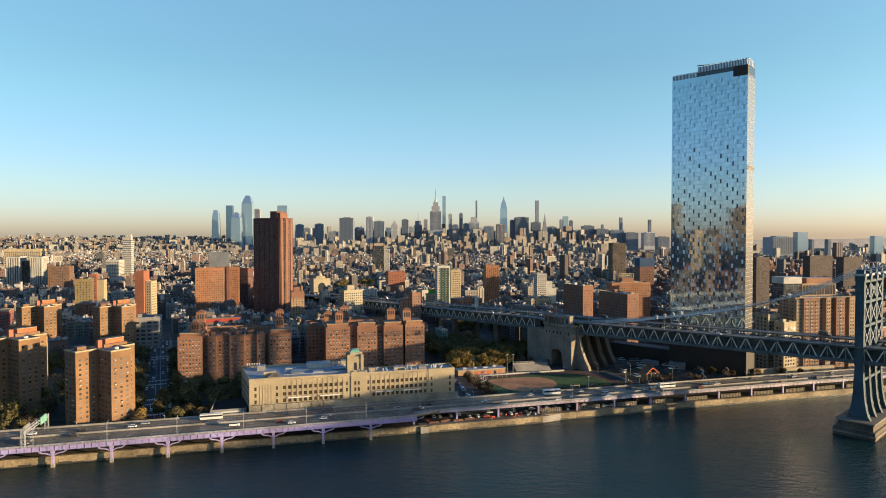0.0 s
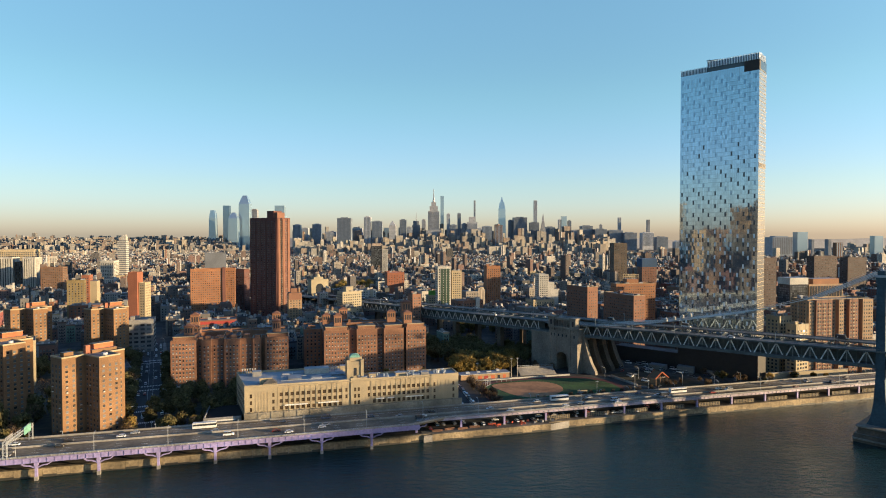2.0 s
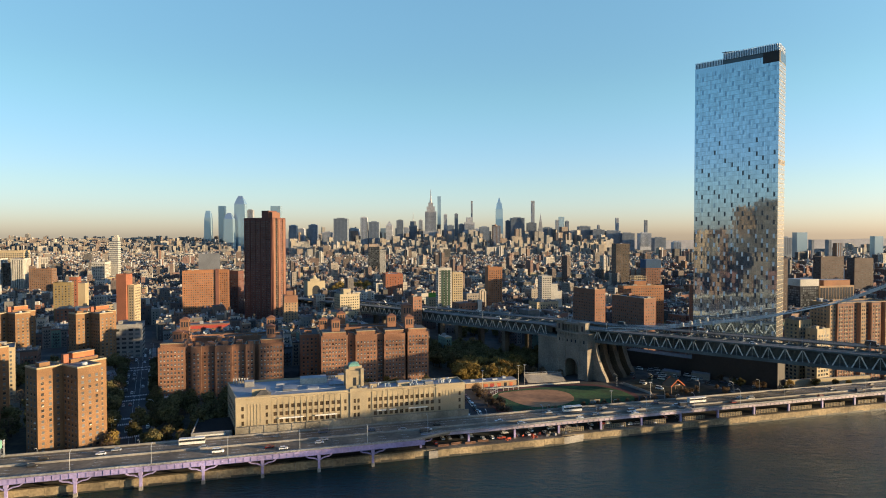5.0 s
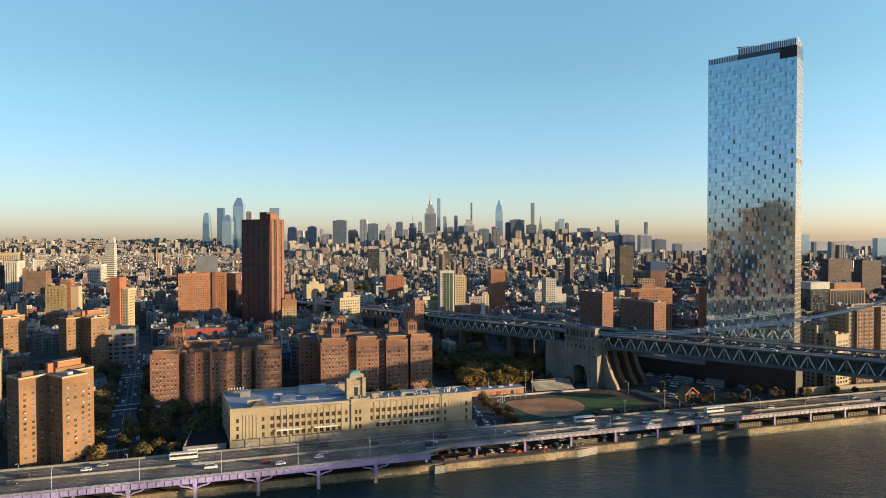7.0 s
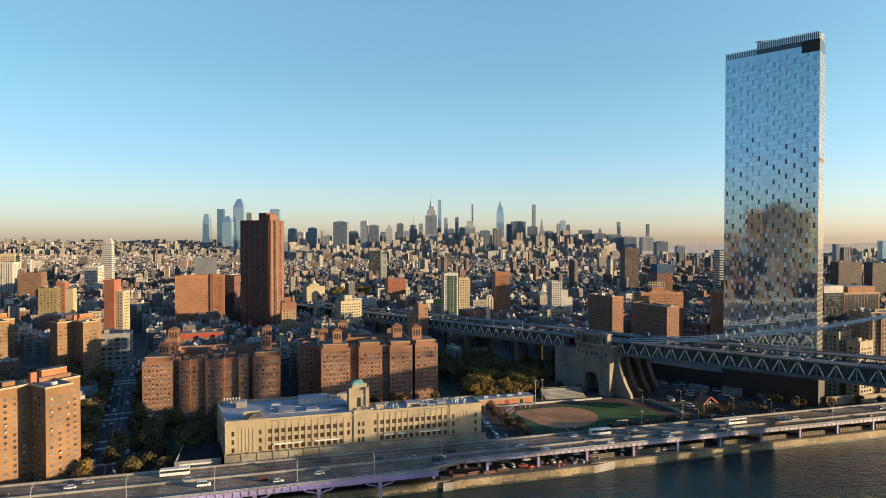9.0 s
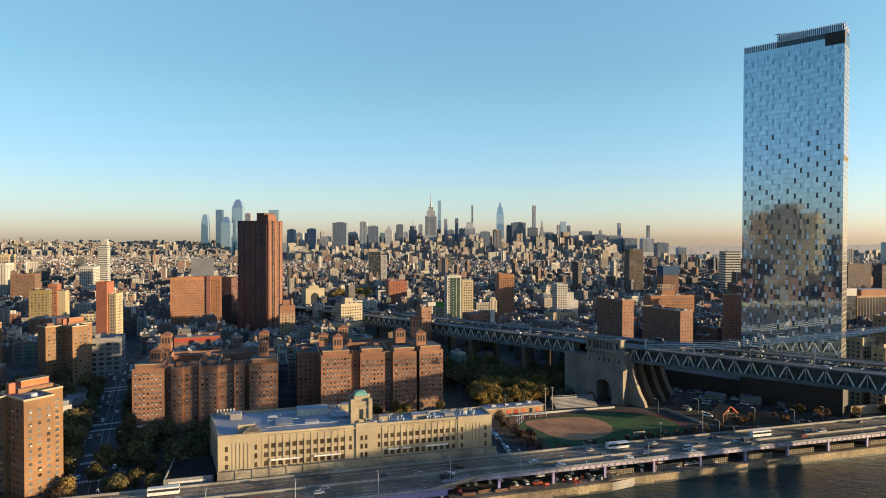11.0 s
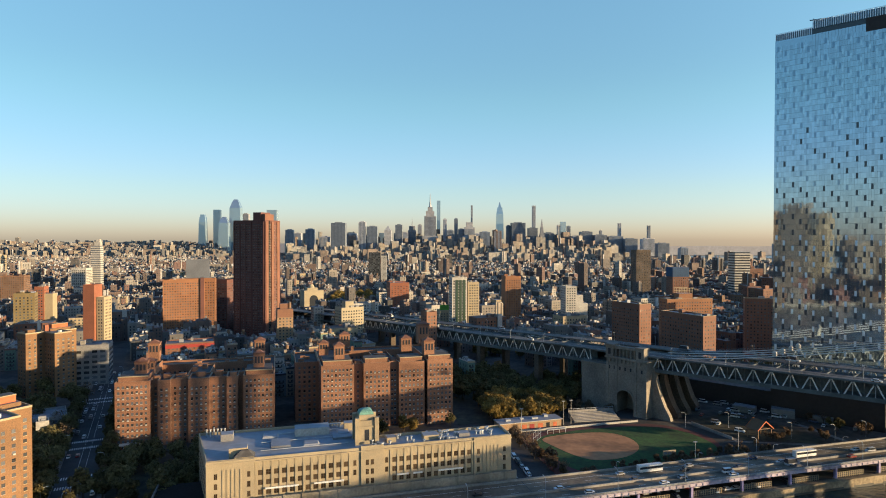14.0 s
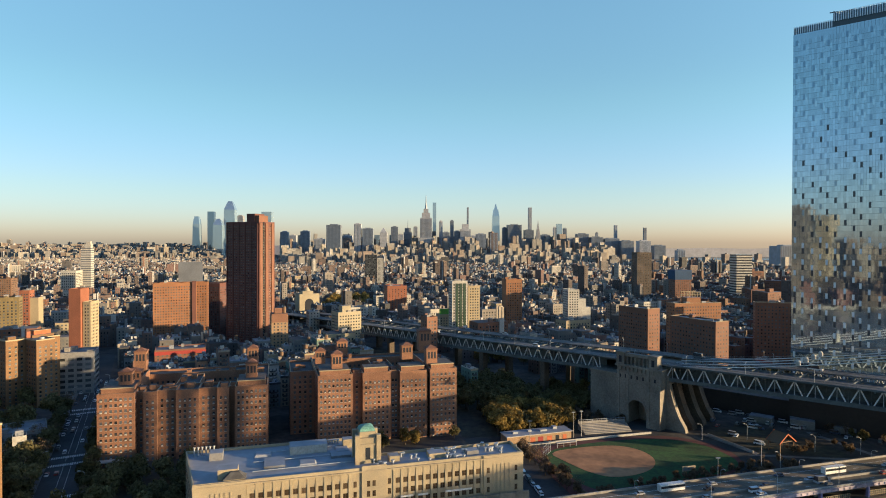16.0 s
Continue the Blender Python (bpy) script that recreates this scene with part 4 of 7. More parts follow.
for f in range(9, nfl):
    z0 = 6 + f * FLOOR
    for c in range(14):
        if (f + c) % 3 or r_.random() < 0.06:
            continue
        x = (c + 0.5) * OL / 14 + (0.5 if (c // 2) % 2 else -0.3)
        if not 1.0 < x < OL - 2.0:
            continue
        # tone set by floor, standing in for what the glass mirrors there
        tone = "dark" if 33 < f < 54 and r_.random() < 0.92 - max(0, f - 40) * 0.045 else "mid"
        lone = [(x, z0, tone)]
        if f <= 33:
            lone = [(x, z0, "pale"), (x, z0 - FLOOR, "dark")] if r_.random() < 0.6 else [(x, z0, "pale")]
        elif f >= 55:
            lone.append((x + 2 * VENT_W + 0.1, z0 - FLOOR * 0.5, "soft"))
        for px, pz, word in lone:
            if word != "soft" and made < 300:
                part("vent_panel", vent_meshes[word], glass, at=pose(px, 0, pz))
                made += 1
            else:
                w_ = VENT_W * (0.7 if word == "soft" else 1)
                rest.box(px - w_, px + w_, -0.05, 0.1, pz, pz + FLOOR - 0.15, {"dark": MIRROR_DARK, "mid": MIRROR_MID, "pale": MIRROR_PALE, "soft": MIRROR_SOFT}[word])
part("vent_panel", rest, glass, "grey staggered vent panels", "stuff")
bands = Mesh()
for f in range(8, nfl + 1):
    bands.box(OL - 0.1, OL + 0.12, -0.05, OD, 6 + f * FLOOR - 0.28, 6 + f * FLOOR - 0.02, STONE)
for k in range(5):
    bands.box(OL, OL + 0.2, 0.5, OD, 6 + 48 * FLOOR + k * 0.7, 6.4 + 48 * FLOOR + k * 0.7, GRANITE)
part("floor_band", bands, glass, "tan floor edges", "stuff")
top_ = Mesh().box(0, OST, 0, OD, 240, 244.2, MIRROR, ROOF)
part("upper_storey", top_, glass)
part("terrace_recess", Mesh().box(OST, OL, 0.6, OD, 240, 247.5, MIRROR_DARK), glass, "black recessed roof terrace")
part("corner_box", Mesh().box(OL - 10.5, OL + 0.1, -0.12, 4, 239.5, 247.5, UMBER), glass, "black corner opening")
band_ = part("upper_band", Mesh().box(OST, OL - 10.5, 0.1, 0.55, 240, 244.2, SPANDREL), glass, "row of mirror panes below the terrace")
w_ = (OL - 10.5 - OST) / 16
pane_ = Mesh().box(0.06, w_ - 0.06, -0.02, 0.1, 240.1, 244.2, MIRROR).data("pane")
for k in range(16):
    part("pane", pane_, band_, at=pose(OST + k * w_, 0, 0))
fin_a = Mesh().box(-0.16, 0.16, -0.35, 0.2, 244.2, OZ0, CROWN).data("fin")
fin_b = Mesh().box(-0.16, 0.16, -0.35, 0.2, 247.5, OZ1, CROWN).data("fin")
part("crown_back", Mesh().box(0.2, OST, 0.4, OD, 244.2, OZ0 - 0.4, SPANDREL, ROOF), glass)
part("crown_back", Mesh().box(OST, OL - 0.2, 0.4, OD, 247.5, OZ1 - 0.4, SPANDREL, ROOF), glass)
k = 0.4
while k < OL:
    part("fin", fin_a if k < OST else fin_b, glass, at=pose(k, 0, 0))
    k += 1.15
part("rail", Mesh().box(0, OST, -0.3, 0, OZ0 - 0.2, OZ0, CROWN), glass)
part("rail", Mesh().box(OST, OL, -0.3, 0, OZ1 - 0.2, OZ1, CROWN), glass)
for k in range(8):
    part("side_fin", Mesh().box(OL, OL + 0.3, 1 + k * 2, 1.3 + k * 2, 247.5, OZ1, CROWN), glass)
crane = Mesh().box(20, 24, 5, 8, OZ1 - 0.4, OZ1 + 2.0, IRON).beam((18, 6, OZ1 + 2.4), (30, 6, OZ1 + 1.4), 0.5, 0.5, IRON).beam((22, 6, OZ1), (20, 6, OZ1 + 3), 0.4, 0.4, IRON)
part("window_cleaning_crane", crane, glass, "dark roof crane")

# tall dark brick tower with its long orange slab
conf = block("apartment_tower", -256.5, 801, -24, 45, 26, 137.6, BRICK_DARK, "tall dark red-brown brick apartment tower with vertical ribs", floor_h=2.85, spacing=2.4, win=(1.1, 1.2), kit=0, sill=STONE)
m = Mesh()
for k in range(6):
    m.box(k * 8.4 + 0.3, k * 8.4 + 1.5, -0.7, 0, 3, 137, BRICK_DARK)
# ribs on the right flank in brighter brick, imitating the sun there
for k in range(3):
    m.box(45, 45.8, 1 + k * 9.5, 5.0 + k * 9.5, 3, 137, BRICK)
# black strip imitates the shade of a notch in the flank
m.box(44.2, 45.06, 6.2, 9.2, 3, 138.2, BLACK)
part("rib", m, conf, "", "stuff")
# right half in brighter brick to look sunlit
part("penthouse", Mesh().box(25, 36, 4, 20, 137.6, 147.5, BRICK_DARK, TAR).box(36, 41, 5, 20, 137.6, 145.5, BRICK, TAR), conf, "red brick rooftop penthouse")
slab = block("apartment_slab", -322, 767, 24, 43, 15, 71.8, BRICK_ORANGE, "long orange brick apartment slab", floor_h=2.85, spacing=2.6, win=(1.2, 1.3), kit=1)
block("apartment_slab", -303, 842, -8, 26, 16, 67, BRICK_DARK, "dark brick slab beside the tall tower", floor_h=2.85, spacing=2.6, kit=0)
part("stair_core", Mesh().box(38, 42, -1.5, 6, 3, 74, BRICK_DARK), slab)
block("apartment_slab", -288, 787, 12, 15, 9, 72, BRICK_ORANGE, "narrow orange brick slab end", floor_h=2.85, spacing=2.6, win=(1.2, 1.3), kit=0)
block("blank_wall_building", -345, 660, 2, 10, 14, 74.5, TERRA, "slender building with a blank terracotta-red wall", faces=(), kit=0)
block("apartment_house", -334.5, 663, 2, 6.5, 14, 63, STONE, "narrow cream apartment house", kit=0, spacing=2.2, win=(1.0, 1.5))

# white banded tower
wt_ = thing("banded_tower", -688, 1268, 0, 6, "white tower with continuous horizontal window bands and a stepped white top", "tower")
for k in range(24):
    part("spandrel", Mesh().box(0, 18, 0, 13, 4 + k * 4.2, 6.4 + k * 4.2, WHITE, ROOF), wt_)
    part("window_band", Mesh().box(0.3, 17.7, 0.3, 12.7, 6.4 + k * 4.2, 8.2 + k * 4.2, SLATE), wt_, "grey window band")
part("penthouse", Mesh().box(6, 17, 2, 11, 104.8, 113, WHITE, ROOF).box(9, 16, 3, 9, 113, 117, WHITE, ROOF), wt_)
block("office_block", -708, 1240, 6, 26, 30, 62, WHITE, "pale office block at the foot of the banded tower", spacing=3.4, win=(2.2, 1.6))

wa = block("apartment_house", -117, 698, 33, 24, 16, 49, CREAM, "cream brick apartment house with many windows", floor_h=2.9, spacing=2.8, win=(1.5, 1.3), tank=False, seed=3)
part("setback", Mesh().box(6, 15, 4, 12, 49, 55.5, CREAM, ROOF), wa)

# brick housing towers beyond the bridge
block("housing_tower", 145, 610, 27, 13.5, 32, 62.0, BRICK, "red brick housing tower with a lit end wall", spacing=2.6, win=(1.1, 1.2), seed=4, roof=ROOF_LIGHT, cope=STONE)
block("housing_tower", 175, 558.5, 24, 13.5, 42, 58.4, BRICK, "long red brick housing slab, its narrow end lit", spacing=2.6, win=(1.1, 1.2), seed=5, roof=ROOF_LIGHT, cope=STONE)
hb = block("housing_tower", 192, 670, 9, 47, 14, 60.2, BRICK_ORANGE, "broad orange brick housing tower with a roof frame", spacing=2.6, win=(1.1, 1.2), seed=6, roof=ROOF_LIGHT, cope=STONE)
part("machine_room", Mesh().box(14, 28, 3, 12, 60.2, 66.0, BRICK_ORANGE, ROOF_LIGHT), hb)
m = Mesh()
for k in range(6):
    m.box(14 + k * 2.7, 14.4 + k * 2.7, 3, 3.4, 66.0, 71.0, STONE).box(14 + k * 2.7, 14.4 + k * 2.7, 11.6, 12, 66.0, 71.0, STONE)
for z in (68.2, 70.8):
    m.box(13.8, 28.2, 2.9, 3.5, z, z + 0.4, STONE).box(13.8, 28.2, 11.5, 12.1, z, z + 0.4, STONE)
part("roof_frame", m, hb, "pale concrete frame round the roof tank", "stuff")
block("housing_tower", 255, 650, -17, 30, 8, 63.2, BRICK, "plain red brick housing tower beside the glass tower", spacing=2.8, win=(1.1, 1.2), seed=52, roof=ROOF_LIGHT, cope=STONE)
rb = block("housing_tower", 288.5, 482.5, 12, 60, 17, 63.0, BRICK_PALE, "tall brick housing slab of stepped bays with pale balconies", spacing=3.1, win=(1.4, 1.3), seed=7, kit=4, faces=(1, 3), cope=STONE)
for x0, x1, out, mat in ((0, 5.5, 1.6, BRICK_PALE), (5.5, 20.5, 3.2, BRICK_BAY), (20.5, 27.0, 0.0, BRICK_BAY), (27.0, 31.5, 3.2, BRICK_PALE), (31.5, 37.0, 0.6, BRICK_BAY), (37.0, 45.5, 3.2, BRICK_BAY), (45.5, 50.0, 0.0, BRICK_BAY), (50.0, 60.0, 3.2, BRICK_PALE)):
    if out:
        part("bay", Mesh().box(x0, x1, -out, 0, 2.5, 63.6 if out > 3 else 62.6, mat, ROOF), rb)
    g = Mesh()
    joined_windows(g, (x0, -out), (x1, -out), 5.0, 20, 2.9, 2.3, 1.25, 1.35, 0.4, sill=STONE)
    part("glazing", g, rb, "", "stuff")
    if mat is BRICK_BAY:
        wbal = Mesh()
        n_ = max(1, int((x1 - x0) / 5))
        for c in range(n_):
            u = x0 + (c + 0.5) * (x1 - x0) / n_
            for f in range(20):
                wbal.box(u - 0.9, u + 0.9, -out - 0.35, -out - 0.05, 4.2 + f * 2.9, 5.0 + f * 2.9, STONE)
        part("balcony", wbal, rb, "pale balcony fronts", "stuff")
block("corner_block", 273, 471, 24, 14.5, 9, 44.9, STONE, "cream corner building beside the bridge", spacing=3.4, win=(2.0, 1.6), seed=8)
block("corner_block", 268, 485, 24, 15, 12, 49.5, STONE, "stepped cream rooftop building beside the bridge", spacing=3.4, win=(1.6, 1.6), seed=48)
ob = block("office_block", 441, 763, 12, 27, 20, 52, GLASS_DARK, "black glass office block with a white top storey", spacing=2.6, win=(2.0, 2.0), seed=9, kit=0)
part("top_storey", Mesh().box(-0.3, 27.3, -0.3, 20.3, 52, 60.5, WHITE, ROOF_LIGHT), ob, "white top storey")
block("housing_tower", 372, 700, 12, 18, 14, 88, SLAB_DARK, "dark brick housing tower with balconies", spacing=3.0, win=(1.6, 1.2), seed=49, sill=BRICK)
block("housing_tower", 636, 1022, 12, 46, 16, 78, SLAB_DARK, "long dark brick housing slab", spacing=3.0, win=(1.6, 1.2), seed=50, sill=BRICK)
block("housing_tower", 720, 1060, 12, 40, 16, 74, SLAB_DARK, "long dark brick housing slab", spacing=3.0, win=(1.6, 1.2), seed=51, sill=BRICK)
og = block("office_block", 469, 769, 12, 52, 22, 51, BRICK_PALE, "pale-framed block with tall dark window bays under an orange brick attic", spacing=4.2, win=(2.6, 2.2), seed=10, faces=(1,), kit=2)
part("attic", Mesh().box(10, 50, 4, 20, 51, 58.5, BRICK_ORANGE, ROOF_LIGHT), og, "orange brick attic storey")
for k in range(12):
    part("window_bay", Mesh().box(1.2 + k * 4.2, 4.4 + k * 4.2, -0.2, 0.02, 20, 49.5, GLASS_DARK), og, "tall dark window bay")

# ---- long cream warehouse by the highway ----
CS0, CS1, CN0, CN1, CTOP = -24.0, 102.5, 366.8, 404.0, 29.0
cx, cy = sn(CS0, CN0)
CL = CS1 - CS0
CMID, CEND, CSKEW = 70.0, 14.0, -7.2  # the eastern half is a narrow wing, the west side follows the street
cream = thing("warehouse", cx, cy, 0, GRID, "long cream stone warehouse with pilasters, window bays and a copper-capped tower", "warehouse")
cream_wall = part("wall", Mesh().prism([(0, 0), (CL, 0), (CL, CEND), (CMID, CEND), (CMID, CN1 - CN0), (CSKEW, CN1 - CN0)], 2.5, CTOP, LIMESTONE, ROOF_LIGHT), cream)
m = Mesh()
m.prism([(0, 0.5), (0.5, 0.5), (CSKEW + 0.6, CN1 - CN0 - 0.5), (CSKEW + 0.1, CN1 - CN0 - 0.5)], CTOP, CTOP + 1.1, LIMESTONE)
for p in ((0, CL, 0, 0.5), (CSKEW, CMID, CN1 - CN0 - 0.5, CN1 - CN0), (CL - 0.5, CL, 0.5, CEND - 0.5), (CMID, CL, CEND - 0.5, CEND), (CMID - 0.5, CMID, CEND, CN1 - CN0 - 0.5)):
    m.box(*p, CTOP, CTOP + 1.1, LIMESTONE)
part("parapet", m, cream)
pil = Mesh().box(-0.42, 0.42, -0.24, 0, 2.5, CTOP - 0.9, LIMESTONE).box(-0.52, 0.52, -0.32, 0, CTOP - 0.9, CTOP - 0.55, LIMESTONE).data("pilaster")
flute = Mesh().box(-0.3, 0.3, -0.66, -0.5, 2.5, CTOP - 2.6, LIMESTONE).data("flute")
wide = window_mesh(1.75, 1.95, BROWN_FRAME, 2, glass_mat=BROWN_GLASS)
slim = window_mesh(1.2, 2.1, BROWN_FRAME, 2, glass_mat=BROWN_GLASS)
ROWS = (7.4, 11.3, 15.2, 19.1, 23.0)
for x0, x1, n in ((18.6, 55.4, 12), (72.6, 108.6, 12)):
    step = (x1 - x0) / n
    for k in range(n + 1):
        part("pilaster", pil, cream, at=pose(x0 + k * step, 0, 0))
    for k in range(n):
        for z in ROWS:
            part("window", wide, cream_wall, at=pose(x0 + (k + 0.5) * step, 0, z))
        part("spandrel_strip", Mesh().box(x0 + k * step + 0.45, x0 + (k + 1) * step - 0.45, -0.12, 0, CTOP - 3.0, CTOP - 0.8, LIMESTONE), cream)
for x in (3.5, 15.8, 57.5, 62.6, 64.7, 70.8, 111.2, 123.3):
    for z in ROWS[1:] if x not in (57.5, 70.8) else ROWS[3:]:
        part("window", slim, cream_wall, at=pose(x, -0.5 if not 56 < x < 58 and not 70 < x < 72 else 0, z))
for x in (6.2, 7.8, 9.4, 11.0, 12.8, 113.6, 115.3, 117.0, 118.7, 120.6):
    part("flute", flute, cream, at=pose(x, 0, 0))
part("cornice", Mesh().box(-0.2, CL + 0.2, -0.75, 0, CTOP - 0.5, CTOP, LIMESTONE), cream)
for x0, x1, up in ((0, 18, 0.9), (60, 69.6, 1.8), (109.2, CL, 1.0)):
    part("end_bay", Mesh().box(x0, x1, -0.5, 0, 2.5, CTOP + up, LIMESTONE), cream)
# side windows
for k in range(9):
    for f in range(5):
        part("window", wide, cream_wall, at=side_matrix((CSKEW, CN1 - CN0), (0, 0), 3 + k * 3.9, ROWS[f]))
        if k < 3:
            part("window", wide, cream_wall, at=side_matrix((CL, 0), (CL, CN1 - CN0), 3 + k * 3.9, ROWS[f]))
# tower with copper cap
tx = 63.5
m = Mesh().box(tx - 4.2, tx + 4.2, 7, 16, CTOP, 39.0, LIMESTONE)
for i in (-1, 1):
    m.box(tx + i * 4.2 - 0.9, tx + i * 4.2 + 0.9, 6.4, 8.2, CTOP, 40.2, LIMESTONE)
    m.box(tx + i * 4.2 - 0.9, tx + i * 4.2 + 0.9, 14.8, 16.6, CTOP, 40.2, LIMESTONE)
m.box(tx - 4.6, tx + 4.6, 6.7, 16.3, 36.0, 36.7, LIMESTONE)
m.box(tx - 3.2, tx + 3.2, 8, 15, 39.0, 41.2, LIMESTONE)
m.box(tx - 0.9, tx + 0.9, 6.9, 7.0, 30.5, 35.2, GLASS_DARK)
part("roof_tower", m, cream, "cream stone roof tower", "stuff")
m = Mesh()
for k in range(4):
    a0, a1 = k / 4 * math.pi / 2, (k + 1) / 4 * math.pi / 2
    w0, w1 = 3.1 * math.cos(a0), max(0.25, 3.1 * math.cos(a1))
    m.prism([(tx - w0, 11.5 - w0), (tx + w0, 11.5 - w0), (tx + w0, 11.5 + w0), (tx - w0, 11.5 + w0)], 41.2 + 2.1 * math.sin(a0), 41.2 + 2.1 * math.sin(a1), COPPER, shrink=w1 / w0)
part("copper_cap", m, cream, "green copper cap")
for x0, x1, y0, y1, h, mat in ((8, 15, 4, 9, 4.0, LIMESTONE), (3, 8, 26, 31, 3.0, GREY), (34, 49, 24, 31, 3.4, WHITE), (24, 32, 12, 22, 0.8, ROOF), (50, 58, 16, 23, 0.9, ROOF), (88, 95, 5, 10, 2.0, LIMESTONE), (72, 76, 6, 10, 2.2, LIMESTONE), (104, 109, 5, 9, 1.6, GREY), (56, 60, 27, 31, 3.5, LIMESTONE)):
    part("roof_bulkhead", Mesh().box(x0, x1, y0, y1, CTOP, CTOP + h, mat, ROOF_LIGHT), cream)
part("hip_roof", Mesh().prism([(10, 1), (18, 1), (18, 6), (10, 6)], CTOP + 1.2, CTOP + 3.4, TAR, shrink=0.35).box(10.3, 17.7, 1.3, 5.7, CTOP, CTOP + 1.2, LIMESTONE), cream, "small dark hipped roof")
r_ = random.Random(3)
fan = Mesh().cyl(0, 0, 0, 1.3, 0.45, STEEL_PALE, 8).cyl(0, 0, 1.3, 1.7, 0.7, STEEL_PALE, 8)
fan_me = fan.data("roof_fan")
for k in range(46):
    part("roof_fan", fan_me, cream, at=pose(r_.uniform(64, 120), r_.choice((2.5, 7, 11)) + r_.uniform(-1, 1), CTOP))
for x0, x1, y0, y1, h in ((20, 27, 24, 30, 1.2), (37, 44, 10, 16, 1.0), (52, 58, 20, 27, 1.2), (97, 102, 4, 9, 0.8)):
    part("skylight", Mesh().prism([(x0, y0), (x1, y0), (x1, y1), (x0, y1)], CTOP, CTOP + h, ROOF_LIGHT, shrink=0.8), cream, "low pitched grey skylight")
for y in (9, 19, 29):
    part("roof_pipe", Mesh().tube([(20, y, CTOP + 0.5), (58, y + 0.6, CTOP + 0.5)], 0.16, STEEL_PALE, 6), cream)
for k in range(9):
    part("roof_fan", fan_me, cream, at=pose(44 + k * 1.3, 34, CTOP))
for k in range(6):
    part("flue", Mesh().cyl(-3.5 + k * 1.5, 33.5, CTOP, CTOP + 3.2, 0.3, STEEL_PALE, 8).cyl(-3.5 + k * 1.5, 33.5, CTOP + 3.2, CTOP + 3.6, 0.5, WHITE, 8), cream, "white roof flue")
# sign boards with unreadable lettering
for x, w in ((22, 13), (41, 12), (75, 5), (82, 4), (93, 11)):
    part("sign_board", Mesh().box(x, x + w, -1.0, -0.8, 17.35, 18.05, WHITE_PAINT), cream, "white sign lettering bar")
# low annex and walls at its foot
ax, ay = sn(-46, 366.8)
annex = thing("annex", ax, ay, 0, GRID, "low dark-roofed annex with a white sign band", "annex")
part("wall", Mesh().box(0, 20, 0, 28, 2.5, 12.0, GREY, BLACK), annex)
part("sign_band", Mesh().box(2, 17, -0.2, -0.15, 11.2, 11.9, WHITE_PAINT), annex)
part("parapet", Mesh().box(0, 20, -0.15, 0.4, 12.0, 13.2, GREY).box(0, 0.4, 0.4, 28, 12.0, 13.2, GREY), annex)
ax, ay = sn(-24, 363.6)
wall_ = thing("retaining_wall", ax, ay, 0, GRID, "concrete wall between warehouse and street", "wall")
part("wall", Mesh().box(0, 128, 0, 0.8, 2.5, 15.0, WALL_CONC), wall_)
m = Mesh()
for k in range(18):
    m.box(k * 7.2, k * 7.2 + 0.8, -0.25, 0, 2.5, 15.5, WALL_CONC)
part("pier", m, wall_, "", "stuff")

# ---- brick apartment blocks round courtyards ----


def roof_turret(parent, x, y, z, w, h):
    m = Mesh().box(x - w / 2, x + w / 2, y - w / 2, y + w / 2, z, z + h, BRICK_COURT)
    m.box(x - w / 2 - 0.3, x + w / 2 + 0.3, y - w / 2 - 0.3, y + w / 2 + 0.3, z + h * 0.93, z + h, BRICK)
    m.prism([(x - w / 2 + .3, y - w / 2 + .3), (x + w / 2 - .3, y - w / 2 + .3), (x + w / 2 - .3, y + w / 2 - .3), (x - w / 2 + .3, y + w / 2 - .3)], z + h, z + h + 1.6, BRICK, shrink=0.1)
    turret = part("roof_turret", m, parent, "square brick roof turret")
    for k in (-1, 0, 1):
        o = Mesh().box(-0.55, 0.55, -0.08, 0.05, 0, h * 0.33, GLASS_DARK)
        me = o.data("arched_opening")
        part("arched_opening", me, turret, at=pose(x + k * w * 0.28, y - w / 2, z + h * 0.5))
        part("arched_opening", me, turret, at=pose(x + w / 2, y + k * w * 0.28, z + h * 0.5, 0, 0, 90))


